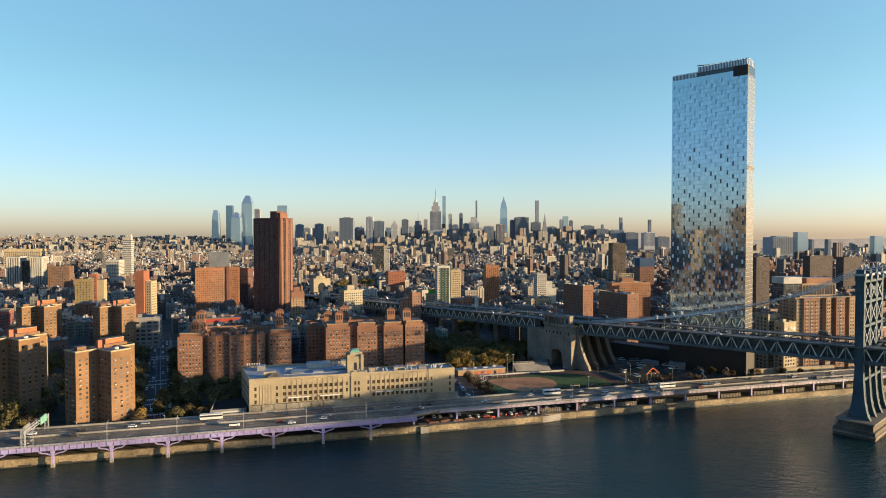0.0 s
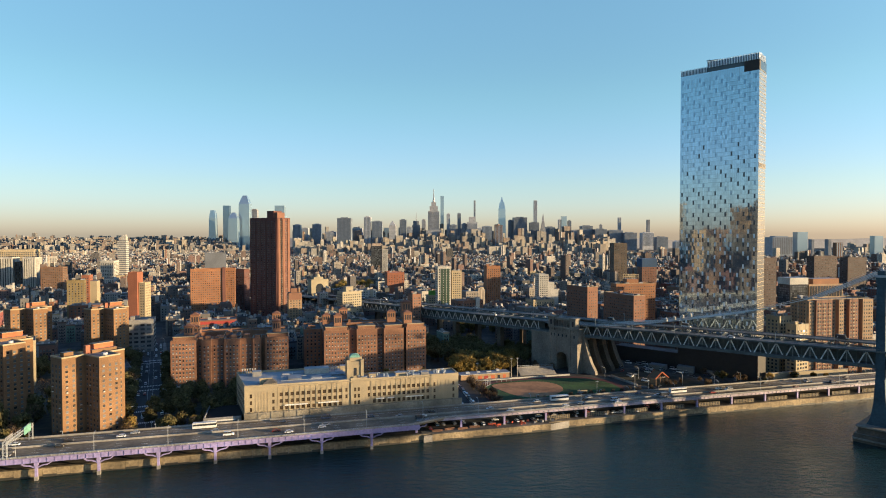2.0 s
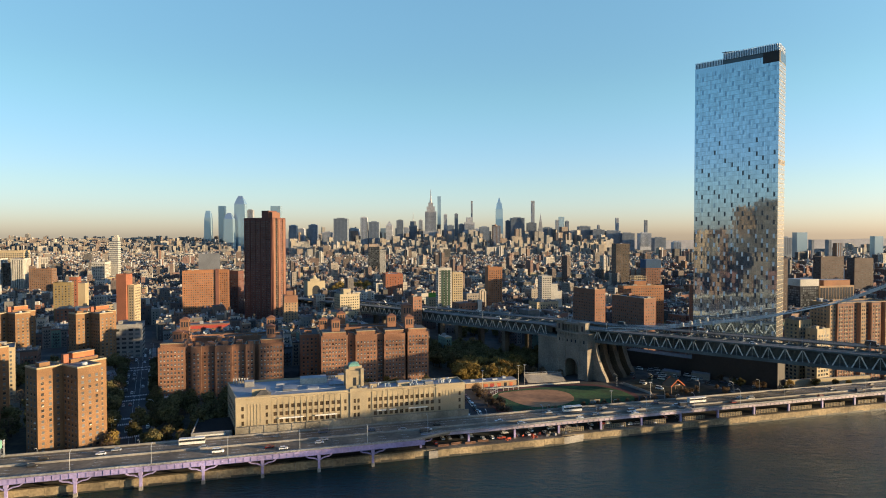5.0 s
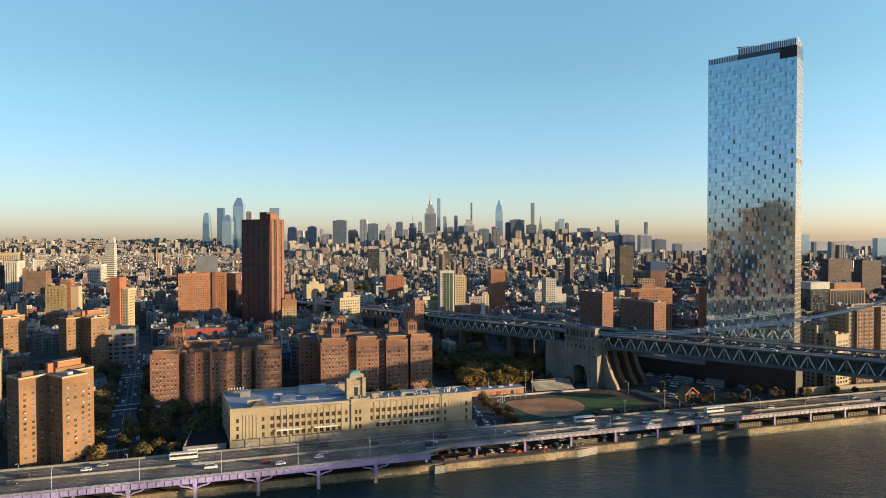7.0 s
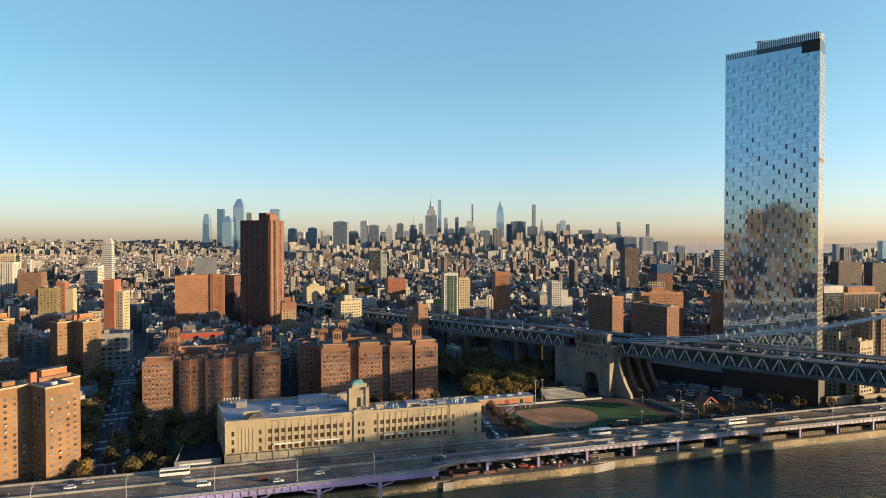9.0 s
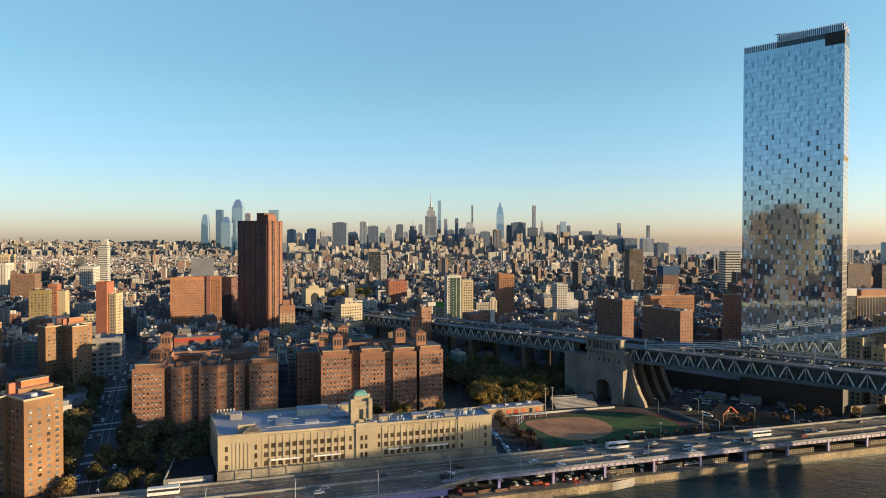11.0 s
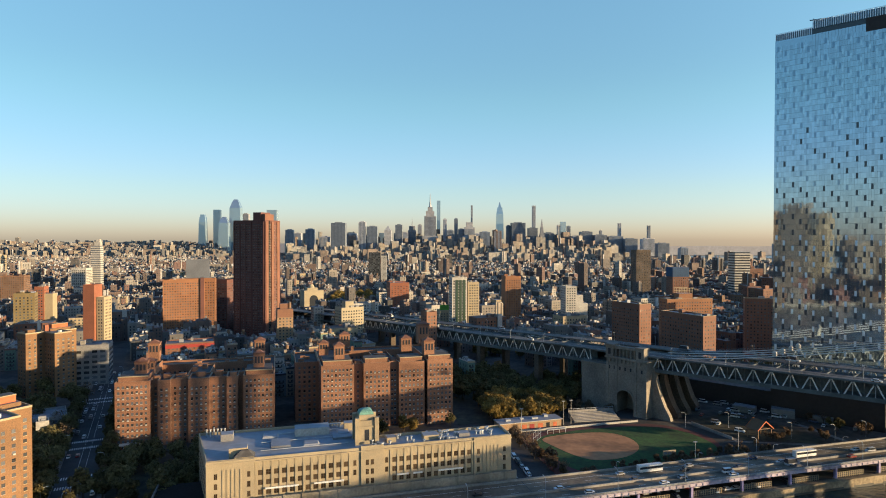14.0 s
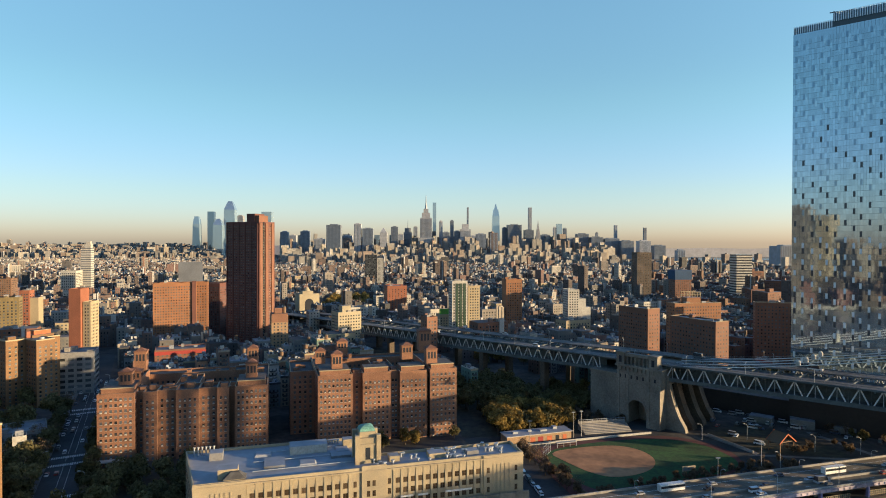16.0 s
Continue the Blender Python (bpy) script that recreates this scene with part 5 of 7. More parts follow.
def court_block(s0, s1, n0, top, plan, seed):
    x, y = sn(s0, n0)
    b = thing("courtyard_apartments", x, y, 0, GRID, "large red-brown brick apartment block round courtyards with roof turrets", "apartment block", "courtyard blocks")
    joined = Mesh()
    for k, (x0, x1, y0, y1, t, front) in enumerate(plan):
        wing = part("wing", Mesh().box(x0, x1, y0, y1, 2.5, top + t, BRICK_COURT, TAR), b)
        m = Mesh()
        for p in ((x0, x1, y0, y0 + 0.4), (x0, x1, y1 - 0.4, y1), (x0, x0 + 0.4, y0 + .4, y1 - .4), (x1 - 0.4, x1, y0 + .4, y1 - .4)):
            m.box(*p, top + t, top + t + 1.2, BRICK_COURT, STONE)
        part("parapet", m, wing)
        if front and x1 - x0 > 14:
            part("attic", Mesh().box(x0 + 1.2, x1 - 1.2, y0 + 2.6, y1 - 0.6, top + t, top + t + 3.4, BRICK_COURT, TAR).box(x0 + 0.9, x1 - 0.9, y0 + 2.3, y0 + 2.7, top + t + 3.1, top + t + 3.6, STONE), wing, "set-back brick attic storey")
        floors = int((top + t - 4) / 2.9)
        if front:
            rows_of_windows(wing, (x0, y0), (x1, y0), 4.5, floors, 2.9, 2.3, 1.15, 1.45, WHITE, margin=0.7, coolers=0.35)
        else:
            joined_windows(joined, (x0, y0), (x1, y0), 4.5, floors, 2.9, 2.9, 1.25, 1.5, sill=STONE)
        joined_windows(joined, (x1, y0), (x1, y1), 4.5, floors, 2.9, 2.9, 1.25, 1.5, sill=STONE)
        joined_windows(joined, (x0, y1), (x0, y0), 4.5, floors, 2.9, 2.9, 1.25, 1.5, sill=STONE)
        r2 = random.Random(seed * 31 + k)
        for q in range(3):
            xa, ya = r2.uniform(x0 + 1, x1 - 4), r2.uniform(y0 + 1, y1 - 4)
            part("roof_bulkhead", Mesh().box(xa, xa + r2.uniform(2, 4), ya, ya + 3, top + t, top + t + r2.uniform(1.5, 3.2), BRICK_COURT, TAR), b)
    part("glazing", joined, b, "courtyard windows", "stuff")
    return b


L1 = 81.7
k1 = court_block(-81.2, 0.5, 471, 38.5, [
    (0, 17, 0, 20, 0.5, True), (17, 20.5, 6.5, 16, -0.6, True), (20.5, 27, 2.2, 16, 0.0, True), (27, 36, 4.6, 16, -0.2, True), (36, 47, 2.2, 16, 0.0, True), (47, 56, 4.6, 16, -0.2, True), (56, 62, 2.2, 16, 0.0, True), (62, 65, 6.5, 16, -0.6, False), (65, L1, 0, 20, 0.5, True),
    (0, 13, 20, 60, 0, False), (L1 - 13, L1, 20, 60, 0, False), (0, L1, 60, 73, -3, False), (34, 46, 16, 40, 0, False)], 1)
for x, y, w, h in ((11, 12, 6.4, 10), (73, 12, 6.0, 11.5), (8, 62, 6.5, 12), (72, 62, 6.5, 11), (12, 27, 6.6, 7)):
    roof_turret(k1, x, y, 39.2, w, h)
L2 = 79.5
k2 = court_block(26.7, 106.2, 471, 41.5, [
    (0, 19, 0, 20, 0.3, True), (19, 25, 6, 16, -0.5, False), (25, 41, 3, 16, 0, True), (41, 46, 5, 16, 0, True), (46, 62, 1, 16, 0, True), (62, 66, 6, 16, 0, False),
    (63.5, L2, 0, 20, 0.6, True), (0, 13, 20, 64, -1, False), (L2 - 13, L2, 20, 64, -1, False), (0, L2, 64, 77, -3.5, False), (34, 46, 16, 44, -1, False), (-14, 0, 26, 60, -2, False)], 2)
for x, y, w, h in ((11, 9, 6, 11.5), (66, 9, 6.5, 12.0), (58, 40, 7, 9), (4, 40, 6, 8), (76, 66, 8, 14), (20, 66, 7, 9)):
    roof_turret(k2, x, y, 42.2, w, h)

# ---- cross-plan brick housing towers ----


def cross_tower(x, y, turn, top, single, wall, seed=1):
    """Two staggered slabs with pale parapets; the corner between them faces the river."""
    b = thing("housing_tower", x, y, 0, turn, "brown brick housing tower of staggered slabs with pale parapets", "apartment tower", "riverside housing towers")
    plan = [(0, 12.0, 0, 12), (12.0, 23.6, -14.5, 10), (23.6, 32.6, -3, 14)]
    floors = int((top - 6) / 2.75)
    joined = Mesh()
    for k, (x0, x1, y0, y1) in enumerate(plan):
        slab_ = part("slab", Mesh().box(x0, x1, y0, y1, 2.5, top - 0.01 * k, wall, ROOF), b)
        m = Mesh()
        for p in ((x0 - .1, x1 + .1, y0 - .1, y0 + 0.4), (x0 - .1, x1 + .1, y1 - 0.4, y1 + .1), (x0 - .1, x0 + 0.4, y0 + .4, y1 - .4), (x1 - 0.4, x1 + .1, y0 + .4, y1 - .4)):
            m.box(*p, top, top + 0.8, STONE)
        part("parapet", m, slab_, "pale stone parapet")
        for n_, (p, q, one) in enumerate((((x0, y0), (x1, y0), True), ((x1, y0), (x1, y1), False), ((x0, y1), (x0, y0), True))):
            if single and one and k < 2:
                rows_of_windows(slab_, p, q, 5.4, floors, 2.75, 3.2, 1.3, 1.35, CONCRETE, margin=0.6, coolers=0.1)
            else:
                joined_windows(joined, p, q, 5.4, floors, 2.75, 3.2, 1.35, 1.4, sill=STONE, margin=0.6)
    if joined.f:
        part("glazing", joined, b, "small windows", "stuff")
    part("penthouse", Mesh().box(17, 31, 2, 9.6, top, top + 1.9, wall, ROOF), b)
    part("machine_room", Mesh().box(19, 30, 4, 9, top + 1.9, top + 4.6, REDROOF, REDROOF).box(18.8, 30.2, 3.8, 9.2, top + 4.6, top + 4.9, STONE, TAR), b, "orange-red painted machine room")
    part("chimney", Mesh().box(13.5, 16, 2, 4.5, top, top + 5.0, TERRA), b)
    part("bulkhead", Mesh().box(3, 8, 4, 8, top, top + 2.4, wall, ROOF), b)
    part("water_tank", Mesh().cyl(18, -9, top, top + 1.6, 1.5, STEEL_PALE, 10), b)
    return b


for x, y, w, d, h, mat in ((-262, 452, 26, 22, 13.5, GREY), (-247, 436, 16, 13, 11, STONE), (-241, 440, 6, 7, 17, WHITE)):
    lowb = block("community_house", x, y, 34, w, d, h, mat, "low pale community building among trees", spacing=3.6, win=(2.0, 1.5), kit=2, seed=int(h))
block("apartment_house", -316, 447, 34, 13, 24, 37, STONE, "narrow cream apartment house with a lit flank", spacing=3.0, seed=33)
cross_tower(-207.5, 332, 58, 49.2, True, BRICK_TAN)
cross_tower(-275.7, 354, 58, 51.8, False, BRICK_TAN, 2)
cross_tower(-386, 540, 58, 49.2, False, BRICK_TAN, 3)
cross_tower(-314.5, 540, 58, 49.2, False, BRICK_TAN, 4)

# ---- nearer landmarks among the tenements ----
block("black_tower", -182, 1529, 4, 28, 26, 86, GLASS_DARK, "slender black glass tower", spacing=3.0, win=(2.2, 2.2), kit=1)
block("office_tower", -153, 1532, 4, 14, 22, 78, WHITE, "pale narrow tower beside the black one", kit=0, spacing=3)
block("red_school", -90.1, 974.5, 14, 28, 30, 53.9, TERRA, "red brick block with blank wall panels", spacing=4.5, win=(1.4, 1.4), seed=12)
st_ = block("striped_tower", -7, 760, 14, 17, 13, 75, WHITE, "white and green glass striped tower", floor_h=3.0, spacing=2.6, win=(1.6, 1.8), seed=13)
m = Mesh()
for k in range(3):
    m.box(3.9 + k * 4.1, 6.9 + k * 4.1, -0.25, 0, 6, 73, GREEN_GLASS)
part("glass_strip", m, st_, "green glass strips")
block("apartment_house", 11, 772, 14, 13, 14, 69, STONE, "cream brick apartment house", seed=14, win=(1.5, 1.4))
block("apartment_house", 62, 850, 10, 20, 18, 71, BRICK_ORANGE, "tall tan brick house with a blank flank", seed=15, faces=(0, 1))
cs = block("terraced_apartments", 133, 832, 8, 14, 18, 60, WHITE, "cream stepped apartment house with balconies", seed=16, win=(1.6, 1.4))
part("terrace", Mesh().box(14, 22, 0, 18, 2.5, 50, WHITE, ROOF).box(22, 28, 0, 18, 2.5, 40, WHITE, ROOF), cs)
tb = block("apartment_house", -177.5, 690, 20, 15, 14, 47, BRICK_PALE, "tall pinkish tan brick apartment house with a stepped brick top", seed=52, kit=0, spacing=3.2)
part("upper_storey", Mesh().box(0.3, 14.7, -0.12, 13.7, 41.5, 49.5, BRICK_BAY, TAR).box(3, 10, 3, 10, 49.5, 54.5, BRICK_BAY, TAR), tb, "stepped pink brick top storeys")
part("water_tank", Mesh().cyl(12.2, 6, 49.5, 55, 1.6, WOOD, 9).cyl(12.2, 6, 55, 56.6, 1.7, TAR, 9, 0.1), tb)
gb = block("corner_store", -20, 796, 16, 21, 12, 35, CREAM, "cream corner building under a bright green roof hoarding", seed=53, kit=1, spacing=3.4)
part("hoarding", Mesh().box(0.5, 18, 0.4, 0.9, 36, 42, HOARDING), gb, "blank bright green hoarding")
ar = block("bank_building", -209.4, 955.2, 28, 28, 22, 44, CREAM, "cream stone bank with a great arched front", seed=17, kit=0, faces=(1,))
part("dome_base", Mesh().box(6, 21, 6, 18, 44, 48, CREAM).cyl(13.5, 12, 48, 53, 5.0, CREAM, 14, 0.5), ar)
m = Mesh()
for k in range(8):
    u0, u1 = math.pi * k / 8, math.pi * (k + 1) / 8
    m.face([(13.5 - 6 * math.cos(u0), -0.1, 32 + 6 * math.sin(u0)), (13.5 - 6 * math.cos(u0), -0.1, 18), (13.5 - 6 * math.cos(u1), -0.1, 18), (13.5 - 6 * math.cos(u1), -0.1, 32 + 6 * math.sin(u1))], GLASS_DARK)
part("great_arch", m, ar, "dark arched window")
block("brick_house", -33, 636, 27, 10, 12, 52.5, BRICK_BAY, "tall orange brick house behind the courtyard blocks", seed=18)
block("dark_tower", 343, 1192, 5, 27, 24, 98, GRANITE_DARK, "dark grey tower with a flat crown", seed=19)
for x, y, w in ((-812, 1098, 22), (-768, 1098, 20)):
    cv = block("civic_tower", x, y, 10, w, 24, 74, GLASS_DARK, "white court tower with tall stone fins over dark glass", faces=(), kit=1, seed=20)
    for k in range(6):
        part("stone_fin", Mesh().box(k * (w - 2) / 5, k * (w - 2) / 5 + 2.2, -0.9, 0, 2.5, 73, WHITE), cv)
        part("stone_fin", Mesh().box(w, w + 0.9, k * 4.4, k * 4.4 + 2.2, 2.5, 73, WHITE), cv)
    part("crown_band", Mesh().box(-0.4, w + 1.0, -1.0, 24.4, 73, 75.6, WHITE, ROOF), cv)
block("civic_tower", -790, 1108, 10, 22, 20, 66, GRANITE_DARK, "dark recessed link between the court towers", spacing=3, win=(1.6, 2.4), seed=21)
block("civic_tower", -690, 1030, 14, 34, 22, 60, BRICK_BROWN, "dark brick office block", spacing=3.0, seed=22)
block("civic_tower", -960, 1290, 18, 70, 40, 84, STONE, "long cream municipal block", spacing=4.0, win=(2.2, 2.4), floor_h=4, seed=23)
block("school_building", -303, 575, 20, 24, 22, 34, GREY, "grey framed building with broad windows", spacing=5.0, win=(3.6, 2.0), floor_h=4.0, seed=24, sill=GREY)
block("olive_house", -447, 716, 22, 18, 14, 61.5, OLIVE, "tawny brick apartment house", seed=25)
bh = block("brick_house", -463, 771, 12, 9.5, 12, 64, TERRA, "red brick house with a cream neighbour", seed=26)
part("cream_wing", Mesh().box(9.5, 17.5, 1, 13, 2.5, 57, STONE, ROOF), bh)
block("grey_block", -456, 1150, 20, 38, 18, 81, SLATE, "large blank grey slab", faces=(), kit=1, seed=27)
bn = block("netted_building", 344, 1030, 6, 26, 20, 60, BRICK, "building wrapped in blue netting at the top", seed=28)
part("netting", Mesh().box(-0.5, 26.5, -0.5, 20.5, 60, 74.5, BLUE), bn, "blue construction netting")
wb = thing("banded_tower", 528, 1200, 0, 4, "white tower with dark window bands", "tower")
for k in range(19):
    part("spandrel", Mesh().box(0, 30, 0, 22, 4 + k * 4.8, 6.5 + k * 4.8, WHITE, ROOF), wb)
    part("window_band", Mesh().box(0.2, 29.8, 0.2, 21.8, 6.5 + k * 4.8, 8.8 + k * 4.8, GLASS_DARK), wb)
# low storage shed with a red-orange band, left of the courtyard blocks
rs = block("market_building", -262, 640, 22, 40, 22, 24, BRICK, "low building with a red painted top floor", spacing=3.4, seed=29)
part("red_band", Mesh().box(-0.1, 40.1, -0.15, 0.0, 20.5, 23.5, RED_PAINT), rs)
block("apartment_house", -200, 352 + 95, 22, 18, 20, 20, WHITE, "small pale apartment house behind the towers", seed=30)

# ---- off to the side: the downtown towers mirrored in the glass ----
# a broad stepped pair and a slimmer tower stand over lower neighbours
for x, y, turn, w, d, top, mat in ((-636, -80, -36, 30, 40, 178, BRICK_PALE), (-608, -112, -36, 44, 40, 191, GRANITE), (-570, -152, -36, 24, 40, 172, STONE), (-716, 52, -32, 40, 36, 190, GRANITE), (-660, -20, -32, 40, 36, 128, BRICK_BROWN), (-610, -60, -36, 90, 30, 112, GRANITE)):
    block("office_tower", x, y, turn, w, d, top, mat, "downtown stone office tower with a grid of windows", "skyscraper", floor_h=3.8, spacing=3.6, win=(2.0, 2.2), kit=2, group="downtown towers", faces=(0, 1, 2, 3))
r_ = random.Random(77)
for k in range(52):
    x, y = -480 - r_.random() * 700, -480 + r_.random() * 800
    block("office_tower", x, y, r_.uniform(-36, 20), r_.uniform(26, 44), r_.uniform(26, 40), r_.choice((40, 50, 60, 70, 80, 95, 110, 125)), r_.choice((GRANITE, GRANITE_DARK, BRICK_BROWN, BRICK_PALE, GRANITE_DARK)),
          "downtown office tower with a grid of windows", "skyscraper", floor_h=3.8, spacing=3.6, win=(2.0, 2.2), kit=0, group="downtown towers", seed=k, faces=(0, 1, 2, 3))

# ---- tenement quarter ----
BD = Vector((math.cos(radians(BTURN)), math.sin(radians(BTURN))))
# plots of the landmarks, kept free of houses: centre and radius
KEEP_WEST = [(-174, 699, 15), (-230, 790, 42), (-318, 822, 50), (-345, 668, 22), (-685, 1262, 40), (-168, 1540, 32), (-199, 973, 28), (-785, 1112, 34), (-672, 1042, 26), (-455, 778, 14), (-930, 1310, 55),
             (-288, 592, 30), (-440, 724, 16), (-392, 1175, 48), (-240, 658, 32), (-190, 458, 20), (-286, 380, 45), (-385, 565, 40), (-310, 562, 38), (-300, 505, 34), (-270, 520, 26), (-330, 490, 26)]
KEEP_EAST = [(-10, 803, 13), (-110, 712, 26), (146, 635, 34), (178, 590, 38), (216, 678, 36), (270, 652, 20), (316, 495, 50), (277, 485, 24), (460, 778, 32), (505, 790, 38), (380, 708, 18),
             (660, 1035, 36), (740, 1072, 34), (-78, 989, 28), (6, 770, 24), (22, 780, 20), (74, 860, 24), (145, 840, 22), (-31, 648, 18), (354, 1205, 30), (357, 1040, 22), (530, 1210, 28),
             (215, 480, 60)]
KEEP = KEEP_WEST + KEEP_EAST


def taken(x, y, pad=8):
    a, c = (x - BX) * BD.x + (y - BY) * BD.y, -(x - BX) * BD.y + (y - BY) * BD.x
    if -430 < a < 420 and -24 - pad < c < 44 + pad:
        return True
    s, n = x * math.cos(radians(GRID)) + y * math.sin(radians(GRID)), -x * math.sin(radians(GRID)) + y * math.cos(radians(GRID))
    if n < 420 or (-230 < s < 130 and n < 556) or (100 < s < 420 and n < 540):
        return True
    # the straight street
    d = (x + 172) * 0.90 + (y - 353) * 0.43
    if abs(d) < 12 + pad * 0.6 and y < 760:
        return True
    if math.hypot((x + 160) / 60, (y - 1150) / 95) < 1 or math.hypot((x - 40) / 40, (y - 690) / 30) < 1:
        return True
    return any((x - a_) ** 2 + (y - b_) ** 2 < (r + pad) ** 2 for a_, b_, r in KEEP)


def tenement(x, y, turn, w, d, top, seed):
    r = random.Random(seed)
    b = thing("tenement", x, y, 0, turn, "narrow brick tenement house with a flat roof", "house", "tenement rows")
    part("wall", Mesh().box(0, w, 0, d, 2.5, top, TENEMENT, r.choice((ROOF, ROOF_LIGHT, TAR, ROOF, REDROOF if r.random() < 0.08 else TAR))), b)
    m = Mesh()
    fl = int((top - 5) / 3.1)
    joined_windows(m, (0, 0), (w, 0), 4.6, fl, 3.1, 2.3, 1.1, 1.8, 0.5, sill=STONE)
    joined_windows(m, (w, 0), (w, d), 4.6, fl, 3.1, 4.0, 1.1, 1.7, 1.0)
    joined_windows(m, (0, d), (0, 0), 4.6, fl, 3.1, 4.0, 1.1, 1.7, 1.0)
    part("glazing", m, b, "sash windows", "stuff")
    part("cornice", Mesh().box(-0.1, w + 0.1, -0.6, 0.3, top - 0.5, top + 0.8, r.choice((TENEMENT, STONE, IRON))), b)
    part("stair_bulkhead", Mesh().box(w * 0.3, w * 0.3 + 2.6, d * 0.5, d * 0.5 + 4, top, top + 2.6, r.choice((TENEMENT, GREY, WHITE))), b)
    if r.random() < 0.25:
        xx, yy = w * 0.5, d * 0.75
        m = Mesh().cyl(xx, yy, top + 3, top + 6, 1.5, WOOD, 8).cyl(xx, yy, top + 6, top + 7.2, 1.6, TAR, 8, 0.1)
        for i, j in ((-1, -1), (1, -1), (1, 1), (-1, 1)):
            m.beam((xx + i * .9, yy + j * .9, top), (xx + i * .9, yy + j * .9, top + 3.1), 0.2, 0.2, IRON)
        part("water_tank", m, b, "wooden water tank")
    m = Mesh()
    for k in range(r.randint(7, 12)):
        x, y, s = r.uniform(0.5, w - 1.5), r.uniform(1, d - 2), r.uniform(0.5, 1.6)
        m.box(x, x + s, y, y + r.uniform(0.5, 1.6), top, top + r.uniform(0.6, 1.9), r.choice((STEEL_PALE, WHITE, GREY, TAR, BRICK, WHITE)))
    part("roof_clutter", m, b, "", "stuff")
    cope = r.choice((STONE, WHITE, GREY, TENEMENT, BRICK))
    m = Mesh().box(0, 0.35, 0.3, d, top, top + 0.8, cope).box(w - 0.35, w, 0.3, d, top, top + 0.8, cope).box(0.35, w - 0.35, d - 0.35, d, top, top + 0.8, cope)
    part("parapet", m, b)
    m = Mesh()
    for k in range(1, fl):
        m.box(w * 0.25, w * 0.75, -1.0, -0.05, 4.3 + k * 3.1, 4.4 + k * 3.1, IRON).box(w * 0.25, w * 0.75, -1.0, -0.92, 4.4 + k * 3.1, 5.3 + k * 3.1, IRON)
    part("fire_escape", m, b, "black iron fire escape", "stuff")


city = Mesh()


def city_box(x, y, c, s, w, d, top, wall, roof_mat, storeys=True, win=1.1, gap=3.0):
    P = lambda u, v: (x + u * c - v * s, y + u * s + v * c)
    q = [P(0, 0), P(w, 0), P(w, d), P(0, d)]
    city.prism(q, 2.5, top, wall, roof_mat)
    if storeys:
        fl = int((top - 5) / 3.3)
        for i in (0, 1, 3):
            joined_windows(city, q[i], q[(i + 1) % 4], 5, fl, 3.3, gap, win, 1.8, 0.8, out=0.12)


r_ = random.Random(17)
for k in range(520):
    x, y = -425 - r_.random() * 900, -500 + r_.random() * 830
    a = radians(r_.choice((14, 30)))
    city_box(x, y, math.cos(a), math.sin(a), r_.uniform(12, 26), r_.uniform(12, 26), r_.uniform(16, 48), r_.choice((BRICK_DARK, BRICK_BROWN, GRANITE_DARK, FABRIC)), TAR)

r_ = random.Random(21)
near_count = 0
turns = [(25.5, -900, 1000, 470, 1750)]
cells = []
for turn, u0, u1, v0, v1 in turns:
    c, s = math.cos(radians(turn)), math.sin(radians(turn))
    v = v0 - 300
    while v < v1 + 300:
        u = -1400
        shift = r_.uniform(0, 30)
        while u < 1700:
            block_len = r_.uniform(60, 95)
            for row in (0, 1):
                k = u + shift
                end = u + shift + block_len
                while k < end - 6:
                    w = r_.choice((6, 7.5, 7.5, 7.5, 8, 9, 12, 16))
                    d = r_.uniform(13, 21)
                    cells.append((k * c - (v + row * 25) * s, k * s + (v + row * 25) * c, turn, min(w, end - k), d))
                    k += w
            u += block_len + 14
        v += 50 + 13
cells = [q for q in cells if abs(q[0] + 8) < q[1] * 0.86 + 60 and 500 < q[1] < 1700]
cells.sort(key=lambda q: q[1])
for x, y, turn, w, d in cells:
    c, s = math.cos(radians(turn)), math.sin(radians(turn))
    mx, my = x + w / 2 * c - d / 2 * s, y + w / 2 * s + d / 2 * c
    if taken(mx, my):
        continue
    east = mx > 0.32 * my
    top = GROUND + r_.choice((15, 16, 17, 18, 18, 19, 20, 21, 22, 24))
    if r_.random() < (0.06 if my < 900 else 0.09):
        top += r_.uniform(6, 18)
    if my > 900 and r_.random() < 0.015:
        top += r_.uniform(20, 40)
    if near_count < 255 and my < 1100:
        tenement(x, y, turn, w - 0.1, d, top, near_count)
        near_count += 1
    else:
        # eastern houses: brick, chosen darker in part to imitate shade there
        city_box(x, y, c, s, w - 0.1, d, top, r_.choice((BRICK, BRICK_DARK, BRICK_BROWN, FABRIC)) if east else FABRIC, FABRIC_ROOF)
        for k in range(r_.choice((4, 5, 6, 8)) if my < 1300 else 4):
            city_box(mx + r_.uniform(-4, 4), my + r_.uniform(-6, 6), c, s, r_.uniform(0.6, 2.6), r_.uniform(0.8, 3), top + r_.uniform(0.8, 3.2), FABRIC_BITS, FABRIC_ROOF, False)
        if r_.random() < 0.12:
            city.cyl(mx + 3, my + 2, top + 2, top + 6, 1.6, WOOD, 7)
